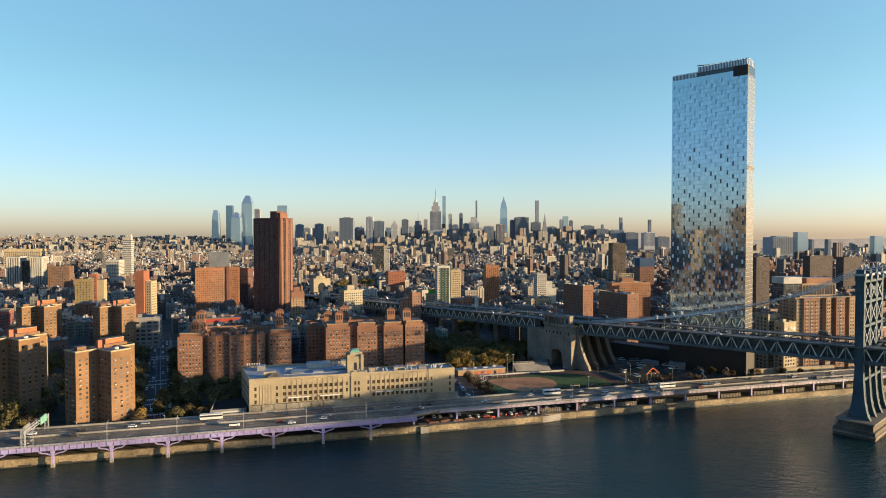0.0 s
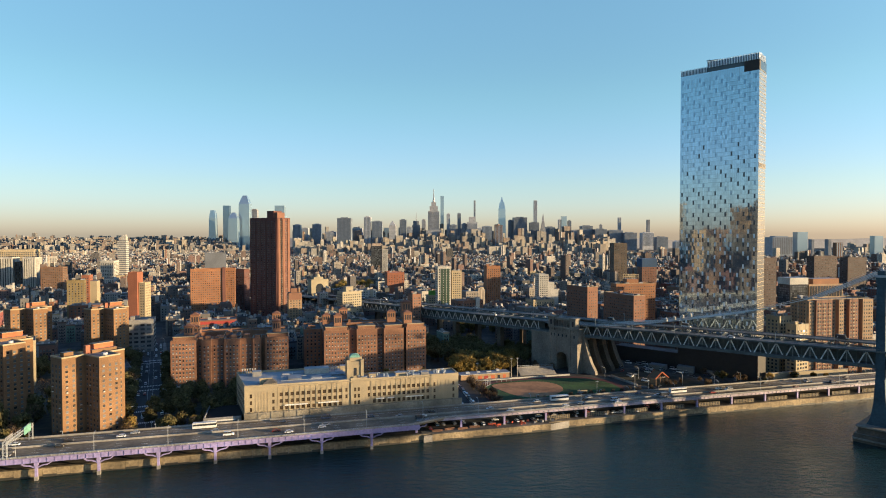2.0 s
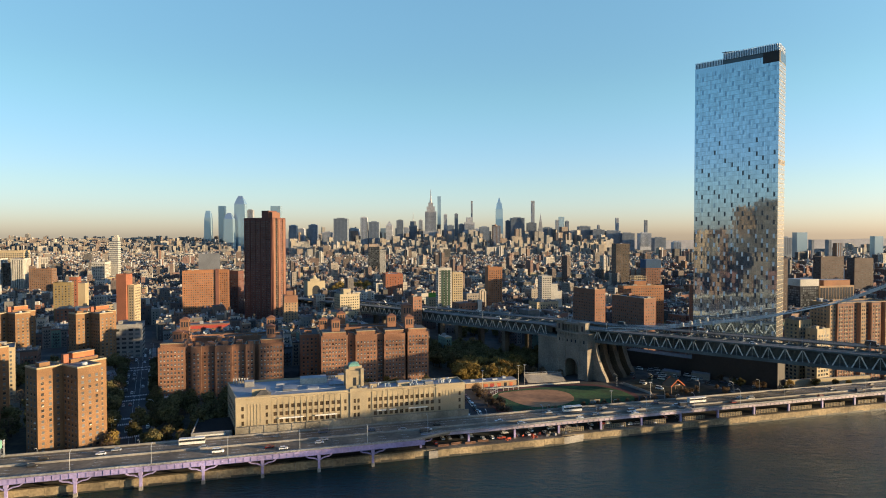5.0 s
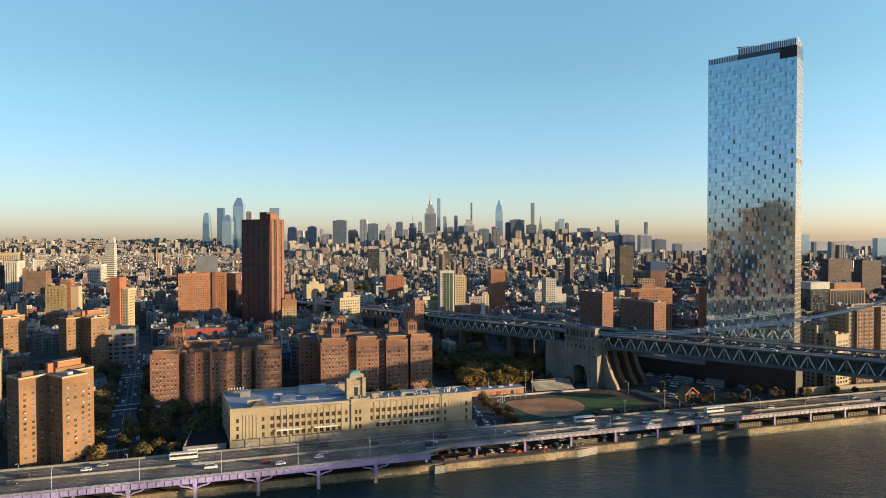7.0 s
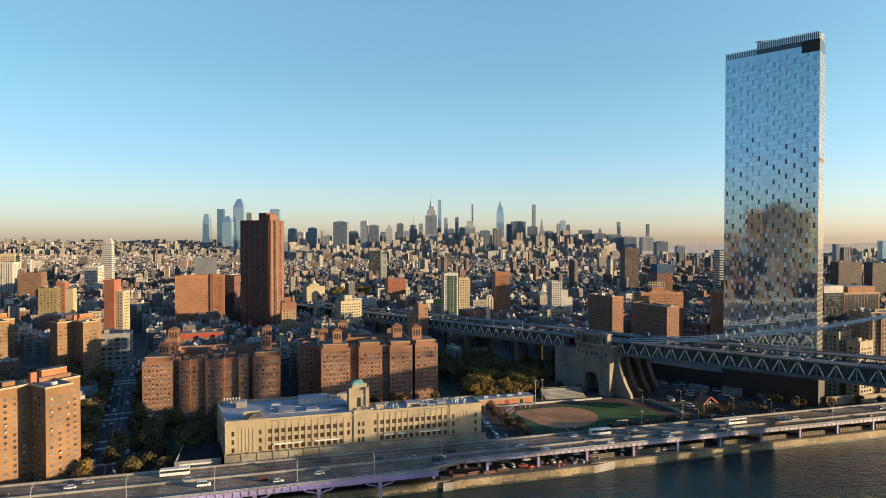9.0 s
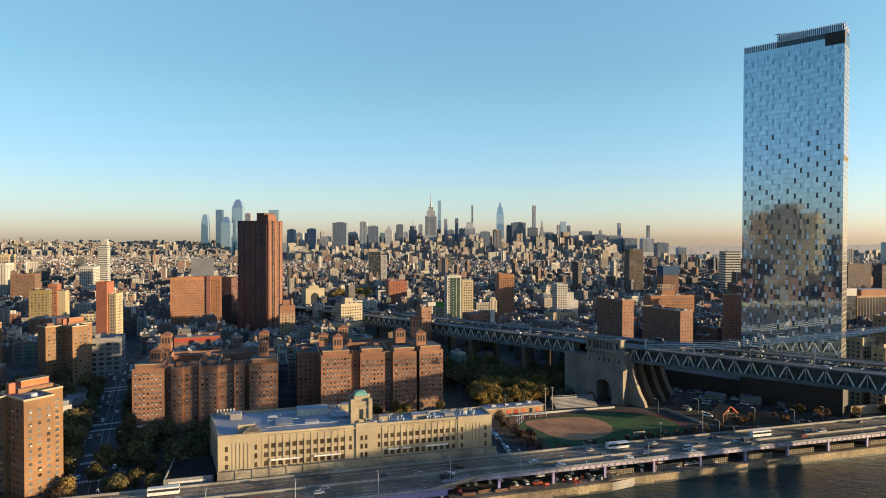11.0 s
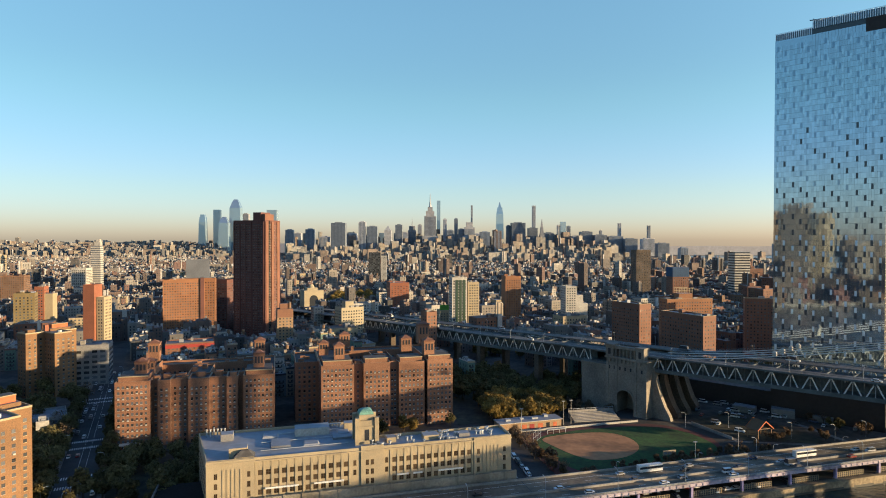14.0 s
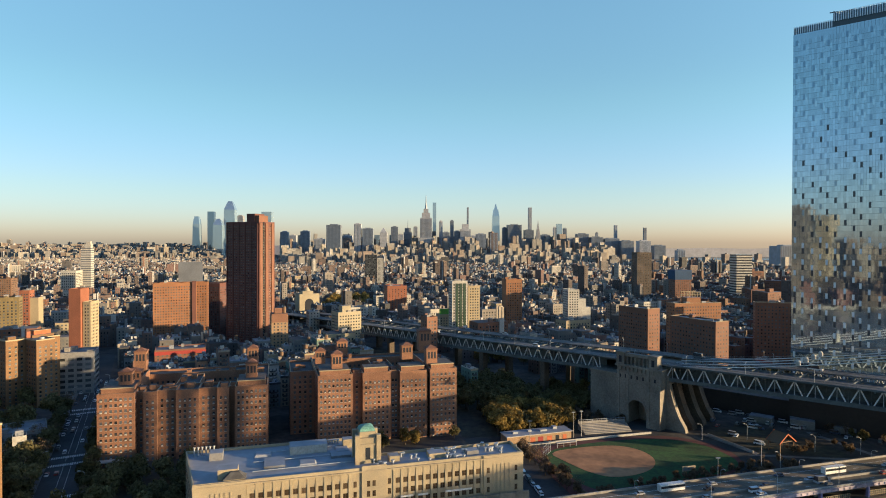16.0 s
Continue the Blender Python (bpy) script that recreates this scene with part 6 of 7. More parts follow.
# broader lofts and schools among the houses
for k in range(150):
    y = r_.uniform(640, 1700)
    x = y * r_.uniform(-0.78, 0.34)
    if taken(x, y, 20):
        continue
    a, w, d, top = radians(22), r_.uniform(18, 36), r_.uniform(14, 22), r_.uniform(25, 38)
    city_box(x, y, math.cos(a), math.sin(a), w, d, top, r_.choice((FABRIC, FABRIC, BRICK, STONE, WHITE)), FABRIC_ROOF, True, 1.6, 3.6)
    for j in range(6):
        city_box(x + r_.uniform(2, w * 0.8), y + r_.uniform(4, 12), math.cos(a), math.sin(a), r_.uniform(1, 5), r_.uniform(1, 4), top + r_.uniform(1, 4), FABRIC_BITS, FABRIC_ROOF, False)
# brick housing estates east of the bridge
for k in range(24):
    y = r_.uniform(560, 1900)
    x = y * r_.uniform(0.34, 0.86)
    if taken(x, y, 26) or math.hypot(x - OX, y - OY) < 90:
        continue
    a = radians(r_.choice((5, 5, 22, -35)))
    w = r_.uniform(14, 34)
    top = r_.choice((30, 34, 38, 42, 46, 54))
    city_box(x, y, math.cos(a), math.sin(a), w, 15, top, BRICK, FABRIC_ROOF)
    city_box(x + 8, y + 8, math.cos(a), math.sin(a), 9, 30, top, BRICK_BROWN, FABRIC_ROOF)
    city_box(x + 6, y + 6, math.cos(a), math.sin(a), 8, 5, top + 5, BRICK, FABRIC_ROOF, False)
tagged(new("city_quarter", city.data("city_quarter")), "dense quarter of low brick city houses", "houses", "", "stuff")

# farther city, rising to midtown
city = Mesh()
r_ = random.Random(99)
y = 1700.0
while y < 4600:
    step = 18 + (y - 1700) * 0.011
    x = -0.86 * y - 60
    while x < 0.84 * y:
        w = r_.choice((7, 8, 9, 10, 12, 14, 18, 24, 34)) * (1 + (y - 1700) / 5000)
        mid = abs(x - 0.02 * y) < 0.27 * y
        top = r_.uniform(12, 23)
        p = r_.random()
        if y > 2900 and mid:
            rise = max(0.0, (y - 3300) / 1300)
            top = r_.uniform(15, 34) + rise * 26
            if p < 0.26:
                top += r_.uniform(8, 24) + rise * 40
            if p < 0.08:
                top += r_.uniform(6, 22) + rise * 50
        elif p < 0.05:
            top += r_.uniform(5, 16)
        if p < 0.012:
            top += r_.uniform(10, 30)
        if top > 40:
            w = max(w, r_.uniform(14, 30))
        if x < -0.35 * y and y > 2400:
            top = min(top, 20 + (y - 2400) * 0.012 + r_.uniform(0, 18)) if y < 3800 else r_.uniform(30, 52) + (y - 3800) * 0.065 + (r_.uniform(0, 30) if p < 0.2 else 0)
        a = radians(r_.choice((20, 20, 12, 25)))
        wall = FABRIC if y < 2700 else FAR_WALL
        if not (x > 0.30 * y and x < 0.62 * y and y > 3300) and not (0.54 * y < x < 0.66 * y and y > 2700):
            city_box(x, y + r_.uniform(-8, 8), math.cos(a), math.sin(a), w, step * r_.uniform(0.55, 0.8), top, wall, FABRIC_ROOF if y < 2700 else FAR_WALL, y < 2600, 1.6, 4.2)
            for k in range(3 if y < 2900 else 1):
                if r_.random() < 0.6:
                    city_box(x + r_.uniform(0, w * 0.7), y + r_.uniform(0, 6), math.cos(a), math.sin(a), r_.uniform(2, 6), step * 0.25, top + r_.uniform(2, 6), FABRIC_BITS, FABRIC_BITS, False)
        x += w + r_.choice((1, 1, 2, 3, 14))
    y += step
tagged(new("city_distance", city.data("city_distance")), "distant city houses and towers in low sun", "houses", "", "stuff")


# bends of the river far up the shore
for name, poly in (("river_bend_north", [(1650, 3950), (2350, 3950), (2600, 4700), (1850, 4700)]), ("river_bend_east", [(1500, 2780), (1850, 2780), (2080, 3260), (1720, 3260)])):
    m = Mesh()
    m.prism(poly, 3.8, 4.05, WATER)
    structure(name, m, "pale far bend of the river", "water")

# ---- midtown skyline ----


def skyscraper(x, y, w, top, style):
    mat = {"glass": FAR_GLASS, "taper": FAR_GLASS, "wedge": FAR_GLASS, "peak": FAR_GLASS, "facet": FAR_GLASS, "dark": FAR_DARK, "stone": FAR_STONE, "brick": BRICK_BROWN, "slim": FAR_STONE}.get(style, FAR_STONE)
    what = {"glass": "blue glass", "taper": "tapering glass", "wedge": "slanted glass", "peak": "pointed glass", "facet": "facetted glass", "dark": "dark grey", "brick": "brown brick", "slim": "very slender pale",
            "empire": "stepped stone needle-topped", "spire": "stone spire-topped", "pyramid": "stone pyramid-topped", "mast": "mast-topped", "setback": "stepped stone"}.get(style, "pale stone")
    b = thing("skyscraper", x, y, 0, 0, what + " skyscraper in the distant skyline", "skyscraper", "midtown skyline")
    d, m = max(w, 24) * 0.8, Mesh()
    rect = lambda k: [(w / 2 - w * k / 2, d / 2 - d * k / 2), (w / 2 + w * k / 2, d / 2 - d * k / 2), (w / 2 + w * k / 2, d / 2 + d * k / 2), (w / 2 - w * k / 2, d / 2 + d * k / 2)]
    if style == "empire":
        base, sh = rect(1.35), rect(1.0)
        m.prism(base, 2.5, top * 0.42, mat).prism(sh, top * 0.42, top * 0.82, mat).prism(rect(0.72), top * 0.82, top * 0.92, mat).prism(rect(0.42), top * 0.92, top, mat)
        part("mooring_mast", Mesh().cyl(w / 2, d / 2, top, top + 34, w * 0.12, mat, 8, 0.5), b)
        part("antenna", Mesh().cyl(w / 2, d / 2, top + 34, top + 98, 4.0, mat, 6, 0.3), b)
    elif style == "taper":
        m.prism(rect(1.1), 2.5, top * 0.82, mat, shrink=0.86).prism(rect(0.9), top * 0.82, top * 0.94, mat, shrink=0.86).prism(rect(0.66), top * 0.94, top, mat, shrink=0.9)
    elif style == "wedge":
        k = len(m.v)
        m.v += [(0, 0, 2.5), (w, 0, 2.5), (w, d, 2.5), (0, d, 2.5), (w * 0.3, 0, top), (w * 0.95, 0, top * 0.93), (w * 0.95, d, top * 0.93), (w * 0.3, d, top)]
        for q in ((0, 1, 5, 4), (1, 2, 6, 5), (2, 3, 7, 6), (3, 0, 4, 7), (4, 5, 6, 7)):
            m.f.append(tuple(k + i for i in q))
            m.m.append(m.slot(mat))
    elif style == "peak":
        m.prism(rect(1.0), 2.5, top * 0.78, mat, shrink=0.84).prism(rect(0.8), top * 0.78, top * 0.9, mat, shrink=0.7).prism(rect(0.4), top * 0.9, top, mat, shrink=0.2)
    elif style == "facet":
        m.prism(rect(1.0), 2.5, top * 0.85, mat, shrink=0.88).prism(rect(0.88), top * 0.85, top * 0.95, mat, shrink=0.62).prism(rect(0.546), top * 0.95, top, mat, shrink=0.55)
    elif style == "pyramid":
        m.prism(rect(1.0), 2.5, top * 0.86, mat).prism(rect(0.9), top * 0.86, top, mat, shrink=0.1)
    elif style == "spire":
        m.prism(rect(1.2), 2.5, top * 0.75, mat).prism(rect(0.95), top * 0.75, top, mat, shrink=0.6)
        part("spire", Mesh().prism(rect(0.55), top, top + 62, mat, shrink=0.04), b)
    elif style == "mast":
        m.prism(rect(1.0), 2.5, top * 0.86, mat).prism(rect(0.75), top * 0.86, top, mat)
        part("mast", Mesh().cyl(w / 2, d / 2, top, top + 66, 3, mat, 6, 0.2), b)
    elif style == "setback":
        m.prism(rect(1.3), 2.5, top * 0.6, mat).prism(rect(1.0), top * 0.6, top * 0.85, mat).prism(rect(0.6), top * 0.85, top, mat)
    else:
        m.prism(rect(1.0), 2.5, top, mat)
        if style in ("stone", "dark"):
            m.prism(rect(0.55), top, top + 5, mat)
    part("shaft", m, b)
    if style in ("dark", "stone", "brick", "slim", "setback", "mast", "empire"):
        g = Mesh()
        k, z = 0, 30.0
        lim = top * (0.8 if style in ("setback", "mast", "empire") else 0.985)
        gap = 8.0
        n = max(2, int(w / gap))
        for i in range(n):
            xa = (i + 0.25) * w / n
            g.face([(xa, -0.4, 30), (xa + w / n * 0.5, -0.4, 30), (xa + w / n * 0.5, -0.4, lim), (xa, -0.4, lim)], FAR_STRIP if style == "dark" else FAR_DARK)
        part("window_strip", g, b, "", "stuff")


# skyline colours: bluish grey and low contrast painted in for haze
FAR_STONE = material("distant stone, haze tint", (0.36, 0.37, 0.39), grain=0.05, spread=0.08, per="object")
FAR_STRIP = material("distant window strips, haze-lightened", (0.12, 0.145, 0.18), rough=0.5, grain=0.05, spread=0.1)
FAR_DARK = material("distant glass and stone, haze tint", (0.20, 0.235, 0.28), rough=0.5, grain=0.05, spread=0.1, per="object")
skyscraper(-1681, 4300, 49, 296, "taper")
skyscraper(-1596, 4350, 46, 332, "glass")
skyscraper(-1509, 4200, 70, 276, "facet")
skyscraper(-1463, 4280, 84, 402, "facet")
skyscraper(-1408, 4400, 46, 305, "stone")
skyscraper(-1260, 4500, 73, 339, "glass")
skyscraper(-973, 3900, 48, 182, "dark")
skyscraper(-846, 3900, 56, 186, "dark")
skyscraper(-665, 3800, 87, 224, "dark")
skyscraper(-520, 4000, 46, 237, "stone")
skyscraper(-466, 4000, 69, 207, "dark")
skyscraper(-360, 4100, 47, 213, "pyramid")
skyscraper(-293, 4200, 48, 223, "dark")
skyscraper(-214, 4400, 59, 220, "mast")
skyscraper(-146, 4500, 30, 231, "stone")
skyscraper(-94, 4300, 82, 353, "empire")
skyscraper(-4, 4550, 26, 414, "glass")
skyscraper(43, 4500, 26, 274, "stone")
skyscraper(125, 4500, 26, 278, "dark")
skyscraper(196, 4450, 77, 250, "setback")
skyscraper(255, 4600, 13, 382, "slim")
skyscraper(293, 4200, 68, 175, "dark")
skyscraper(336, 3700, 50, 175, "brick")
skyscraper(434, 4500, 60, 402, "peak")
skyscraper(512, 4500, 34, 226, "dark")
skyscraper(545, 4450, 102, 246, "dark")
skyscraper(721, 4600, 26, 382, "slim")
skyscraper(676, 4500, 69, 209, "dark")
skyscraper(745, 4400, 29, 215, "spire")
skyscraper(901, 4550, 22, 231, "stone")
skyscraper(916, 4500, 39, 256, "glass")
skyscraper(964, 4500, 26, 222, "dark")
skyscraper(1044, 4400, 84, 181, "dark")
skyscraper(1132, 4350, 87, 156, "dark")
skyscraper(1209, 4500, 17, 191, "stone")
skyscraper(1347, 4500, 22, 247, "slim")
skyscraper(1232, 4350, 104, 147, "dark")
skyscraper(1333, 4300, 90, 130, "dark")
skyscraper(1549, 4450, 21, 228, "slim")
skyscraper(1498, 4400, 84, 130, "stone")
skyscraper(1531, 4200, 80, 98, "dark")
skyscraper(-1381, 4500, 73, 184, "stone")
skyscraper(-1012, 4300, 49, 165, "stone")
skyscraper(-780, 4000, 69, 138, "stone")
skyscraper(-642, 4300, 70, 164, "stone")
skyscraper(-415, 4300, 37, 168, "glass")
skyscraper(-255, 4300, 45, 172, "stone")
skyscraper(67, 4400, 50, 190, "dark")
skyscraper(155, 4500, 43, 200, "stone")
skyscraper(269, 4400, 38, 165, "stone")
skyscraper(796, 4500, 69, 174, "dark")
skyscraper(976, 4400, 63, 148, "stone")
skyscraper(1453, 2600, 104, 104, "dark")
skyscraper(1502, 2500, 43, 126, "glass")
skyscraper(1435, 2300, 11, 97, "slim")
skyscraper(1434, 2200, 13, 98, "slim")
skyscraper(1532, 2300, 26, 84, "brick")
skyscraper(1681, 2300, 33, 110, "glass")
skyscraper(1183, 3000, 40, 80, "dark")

# far shore and hills that close the view, their glow imitating haze
r_ = random.Random(8)
m = Mesh()
for k in range(-60, 60):
    x0, x1 = k * 80, (k + 1) * 80
    h = lambda q: 84 + 5 * math.sin(q * 0.0021) + 3 * math.sin(q * 0.0093) + (6 if q < -700 else 0) - (6 if q > 1700 else 0)
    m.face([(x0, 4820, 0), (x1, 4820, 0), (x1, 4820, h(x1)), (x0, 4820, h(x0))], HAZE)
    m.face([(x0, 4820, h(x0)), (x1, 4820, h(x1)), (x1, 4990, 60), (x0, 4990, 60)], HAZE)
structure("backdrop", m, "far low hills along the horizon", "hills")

# ---- ball field, stands, park and street ----


def patch(name, poly, z, mat, label, category):
    m = Mesh()
    m.prism(poly, 3.9, z, mat)
    return structure(name, m, label, category)


def rounded(pts, n=3):
    """Corners of a closed outline cut round."""
    for _ in range(n):
        out = []
        for a, b in zip(pts, pts[1:] + pts[:1]):
            out += [(a[0] * 0.75 + b[0] * 0.25, a[1] * 0.75 + b[1] * 0.25), (a[0] * 0.25 + b[0] * 0.75, a[1] * 0.25 + b[1] * 0.75)]
        pts = out
    return pts


patch("park_paving", [(14, 385), (60, 396), (140, 418), (178, 440), (150, 480), (95, 508), (40, 482), (6, 462)], 3.96, ASPHALT, "dark paving round the ball field", "paving")
track = [(22, 458), (54, 470), (98, 480), (119, 473), (131, 457), (131, 438), (120, 423), (81, 402), (54, 393), (34, 391), (27, 421)]
patch("running_track", rounded(track, 1), 4.02, TRACK, "dark red running track", "track")
grass = [(27, 451), (54, 466), (99, 475), (121, 465), (129, 441), (123, 428), (100, 417), (72, 408), (57, 402), (42, 404), (33, 429)]
patch("outfield", rounded(grass, 2), 4.08, GRASS, "green playing field grass", "grass")
clay = [(32, 452), (52, 460), (74, 463), (85, 453), (86, 437), (75, 423), (57, 417), (47, 424), (38, 440)]
patch("infield", rounded(clay, 2), 4.14, CLAY, "brown-orange baseball clay", "sand")
patch("forecourt", [(95, 470), (128, 470), (190, 440), (235, 456), (290, 500), (210, 560), (150, 560), (120, 500)], 3.97, EARTH, "dark earth yard under the bridge", "yard")
patch("yard_lawn", [(146, 449), (192, 441), (188, 470), (165, 500), (134, 484)], 4.0, LAWN, "dark sloping lawn beside the bridge yard", "ground")
patch("park_lawn", [(-12, 478), (60, 482), (80, 505), (78, 600), (-10, 610), (-20, 560)], 3.99, LAWN, "leaf-strewn park ground", "ground")
patch("housing_lawn", [sn(-300, 366), sn(-86, 366), sn(-108, 440), sn(-150, 560), sn(-380, 560)], 3.985, LAWN, "dark lawn between housing towers", "ground")
patch("court_lawn", [sn(-84, 402), sn(-26, 402), sn(-26, 468), sn(-84, 468)], 3.99, LAWN, "dark planted yard", "ground")
patch("garden", [sn(-26, 408), sn(105, 408), sn(105, 468), sn(-26, 468)], 3.985, ASPHALT, "paved yards behind the warehouse", "yard")

# the long straight street with crosswalks
d, n_ = Vector((-0.43, 0.903)), Vector((0.903, 0.43))
o = Vector((-171.5, 352))


def along(q, off):
    p = o + d * q + n_ * off
    return (p.x, p.y)


patch("street", [along(-5, -9), along(-5, 9), along(420, 9), along(420, -9)], 4.03, ASPHALT, "long asphalt street between parked cars", "road")
for side in (-1, 1):
    pts = [along(8, side * 9.2), along(8, side * 12.5), along(300, side * 12.5), along(300, side * 9.2)]
    patch("pavement_" + ("west" if side < 0 else "east"), pts if side > 0 else pts[::-1], 4.15, PAVING, "concrete pavement along the street", "pavement")
m = Mesh()
for q0 in (14, 40, 52, 96, 108, 196, 206):
    for k in range(-8, 9):
        a = [along(q0, k * 1.02 - 0.25), along(q0, k * 1.02 + 0.25), along(q0 + 3.2, k * 1.02 + 0.25), along(q0 + 3.2, k * 1.02 - 0.25)]
        m.prism(a, 4.034, 4.045, WHITE_PAINT)
for q0 in range(0, 300, 1):
    if q0 % 60 not in (40, 41, 42, 52, 53, 54):
        for off in (-1.6, 1.6):
            a = [along(q0, off - 0.06), along(q0, off + 0.06), along(q0 + 1, off + 0.06), along(q0 + 1, off - 0.06)]
            m.prism(a, 4.034, 4.045, WHITE_PAINT)
structure("road_marking", m, "white crosswalks and lane lines", "marking")
patch("side_street", [(7, 384), (25, 388), (20, 440), (2, 476), (-12, 474), (9, 430)], 4.03, ASPHALT, "side street beside the ball field", "road")

# long field house
fx, fy = 12, 464
fh = thing("field_house", fx, fy, 4, 16, "low tan brick field house with orange-red doors and a pale roof", "building")
part("wall", Mesh().box(0, 40, 0, 9, 0, 4.2, BRICK_PALE, ROOF_LIGHT), fh)
for x, w, mat in ((8, 2.6, GLASS_DARK), (14, 3.2, REDROOF), (19, 3.2, RED_PAINT), (24.5, 3.2, REDROOF), (30, 2.2, GLASS_DARK), (34.5, 2.4, REDROOF)):
    part("door", Mesh().box(x, x + w, -0.1, 0, 0, 2.8, mat), fh, "closed door in the long wall")
for x, y, w, deep_, h in ((5, 3, 3, 2.5, 1.1), (15, 4.5, 2.2, 2, 0.8), (22, 3, 4, 1.6, 0.9), (31, 5, 2.5, 2.5, 1.3)):
    part("roof_unit", Mesh().box(x, x + w, y, y + deep_, 4.6, 4.6 + h, STEEL_PALE), fh, "grey rooftop unit")
part("roof_edge", Mesh().box(-0.5, 40.5, -0.8, 9.3, 4.2, 4.6, WHITE, ROOF_LIGHT), fh)
gs = thing("grandstand", 60, 481, 4, 10, "sloping stepped concrete grandstand with a railed back wall", "stand")
for k in range(7):
    part("step", Mesh().box(0, 30, k * 1.3, k * 1.3 + 1.3, 0, 0.6 + k * 0.5, CONCRETE), gs)
part("back_wall", Mesh().box(-0.3, 30.3, 9.1, 9.5, 0, 5.0, CONCRETE), gs)
part("top_rail", Mesh().box(-0.3, 30.3, 9.2, 9.35, 5.7, 5.9, STEEL_PALE), gs)
for k in range(11):
    part("rail_post", Mesh().box(k * 3, k * 3 + 0.15, 9.2, 9.35, 5.0, 5.7, STEEL_PALE), gs)
lw = thing("field_wall", 16, 461, 4, 14, "low white wall along the running track", "wall")
part("wall", Mesh().box(0, 86, 0, 0.5, 0, 1.2, WHITE), lw)
dg = thing("dugout", 39, 459, 4, 15, "white roofed players' bench", "bench")
part("roof", Mesh().box(0, 12, 0, 2.4, 2.2, 2.5, WHITE), dg)
for k in range(4):
    part("post", Mesh().box(k * 3.8, k * 3.8 + 0.2, 0, 0.2, 0, 2.2, STEEL_PALE), dg)
part("bench", Mesh().box(0.3, 11.6, 1.5, 2.1, 0.4, 0.55, WOOD), dg)
sb = thing("scoreboard", 91, 420, 4, 14, "pale scoreboard on posts", "scoreboard")
part("board", Mesh().box(0, 7.4, -0.2, 0.2, 1.8, 4.2, STONE), sb)
for x in (1.2, 5.9):
    part("post", Mesh().box(x, x + 0.3, -0.15, 0.15, 0, 1.8, IRON), sb)
for k in range(3):
    part("panel", Mesh().box(0.6 + k * 2.2, 2.3 + k * 2.2, -0.26, -0.2, 2.3, 3.7, GREY), sb)
bk = thing("backstop", 31, 448, 4, 60, "tall wire backstop behind the home plate", "fence")
for k in range(5):
    part("post", Mesh().box(k * 3 - 6, k * 3 - 5.8, 0, 0.15, 0, 6, STEEL_PALE), bk)
for h in (0.2, 3, 5.9):
    part("rail", Mesh().box(-6, 6.2, 0.02, 0.12, h, h + 0.1, STEEL_PALE), bk)
# open gabled canopy
pv = thing("park_canopy", 160, 449, 4, 20, "open timber gabled canopy with orange-red edge boards", "canopy")
for x in (-5, 5):
    for y in (0, 7):
        part("post", Mesh().box(x - 0.2, x + 0.2, y - 0.2, y + 0.2, 0, 6, WOOD), pv)
for side in (-1, 1):
    part("roof_slope", Mesh().beam((side * 6.0, 3.5, 5.6), (0, 3.5, 10.2), 8.4, 0.3, WOOD), pv, "brown timber roof slope")
    for y in (-0.75, 7.75):
        part("barge_board", Mesh().beam((side * 6.1, y, 5.6), (0, y, 10.3), 0.16, 0.55, REDROOF), pv, "orange-red barge board")
for y in (0, 7):
    part("tie_beam", Mesh().beam((-5, y, 6), (5, y, 6), 0.3, 0.35, WOOD), pv)
# fences of the field
for k in range(26):
    u = k / 25
    x, y = 36 + (138 - 36) * u, 391 + (417 - 391) * u
    f = thing("field_fence", x, y, 4, 14, "tall wire field fence bay", "fence", "field fence bays")
    part("post", Mesh().box(-0.08, 0.08, -0.08, 0.08, 0, 4.5, IRON), f)
    part("rail", Mesh().box(0, 4.1, -0.03, 0.03, 4.35, 4.45, IRON), f)
    part("rail", Mesh().box(0, 4.1, -0.03, 0.03, 2.1, 2.18, IRON), f)
# retaining wall of the yard beyond
yw = thing("yard_wall", 247, 466, 3.9, 11.5, "long pale concrete yard wall", "wall")
part("wall", Mesh().box(0, 75, 0, 1, 0, 5.0, STONE), yw)
part("coping", Mesh().box(-0.2, 75.2, -0.2, 1.2, 5.0, 5.3, CONCRETE), yw)
block("store_house", 290, 493, 20, 22, 12, 11, STONE, "low cream store beside the bridge", spacing=5.0, kit=1, base=2.5, seed=41)
for k in range(4):
    sh = thing("storage_shed", 170 + k * 19, 505 - k * 12, 3.9, -40 + k * 8, "grey storage shed in the yard under the bridge", "shed", "yard sheds")
    part("wall", Mesh().box(0, 13, 0, 8, 0, 4 + k % 2, GREY, ROOF), sh)
    part("door", Mesh().box(2, 5.5, -0.08, 0, 0, 3, CONCRETE), sh)


# pale path and ramp between field and bridge yard
for name, pts in (("footpath_north", [(128, 480), (131, 482), (145, 449), (142, 447)]), ("footpath_east", [(192, 482), (195, 483), (207, 442), (204, 441)]), ("footpath_south", [(136, 446), (142, 447), (190, 440), (190, 437)])):
    patch(name, pts[::-1], 4.06, PAVING, "pale concrete footpath", "path")
kw = thing("kerb_wall", 131, 478, 3.9, -70, "low pale concrete wall beside the footpath", "wall")
part("wall", Mesh().box(0, 31, 0, 0.5, 0, 1.5, CONCRETE), kw)

# lattice sign gantry over the highway
gx, gy = sn(-128, 331.5)
ga = thing("sign_gantry", gx, gy, 11, GRID, "steel lattice gantry with a green sign board over the highway", "gantry")
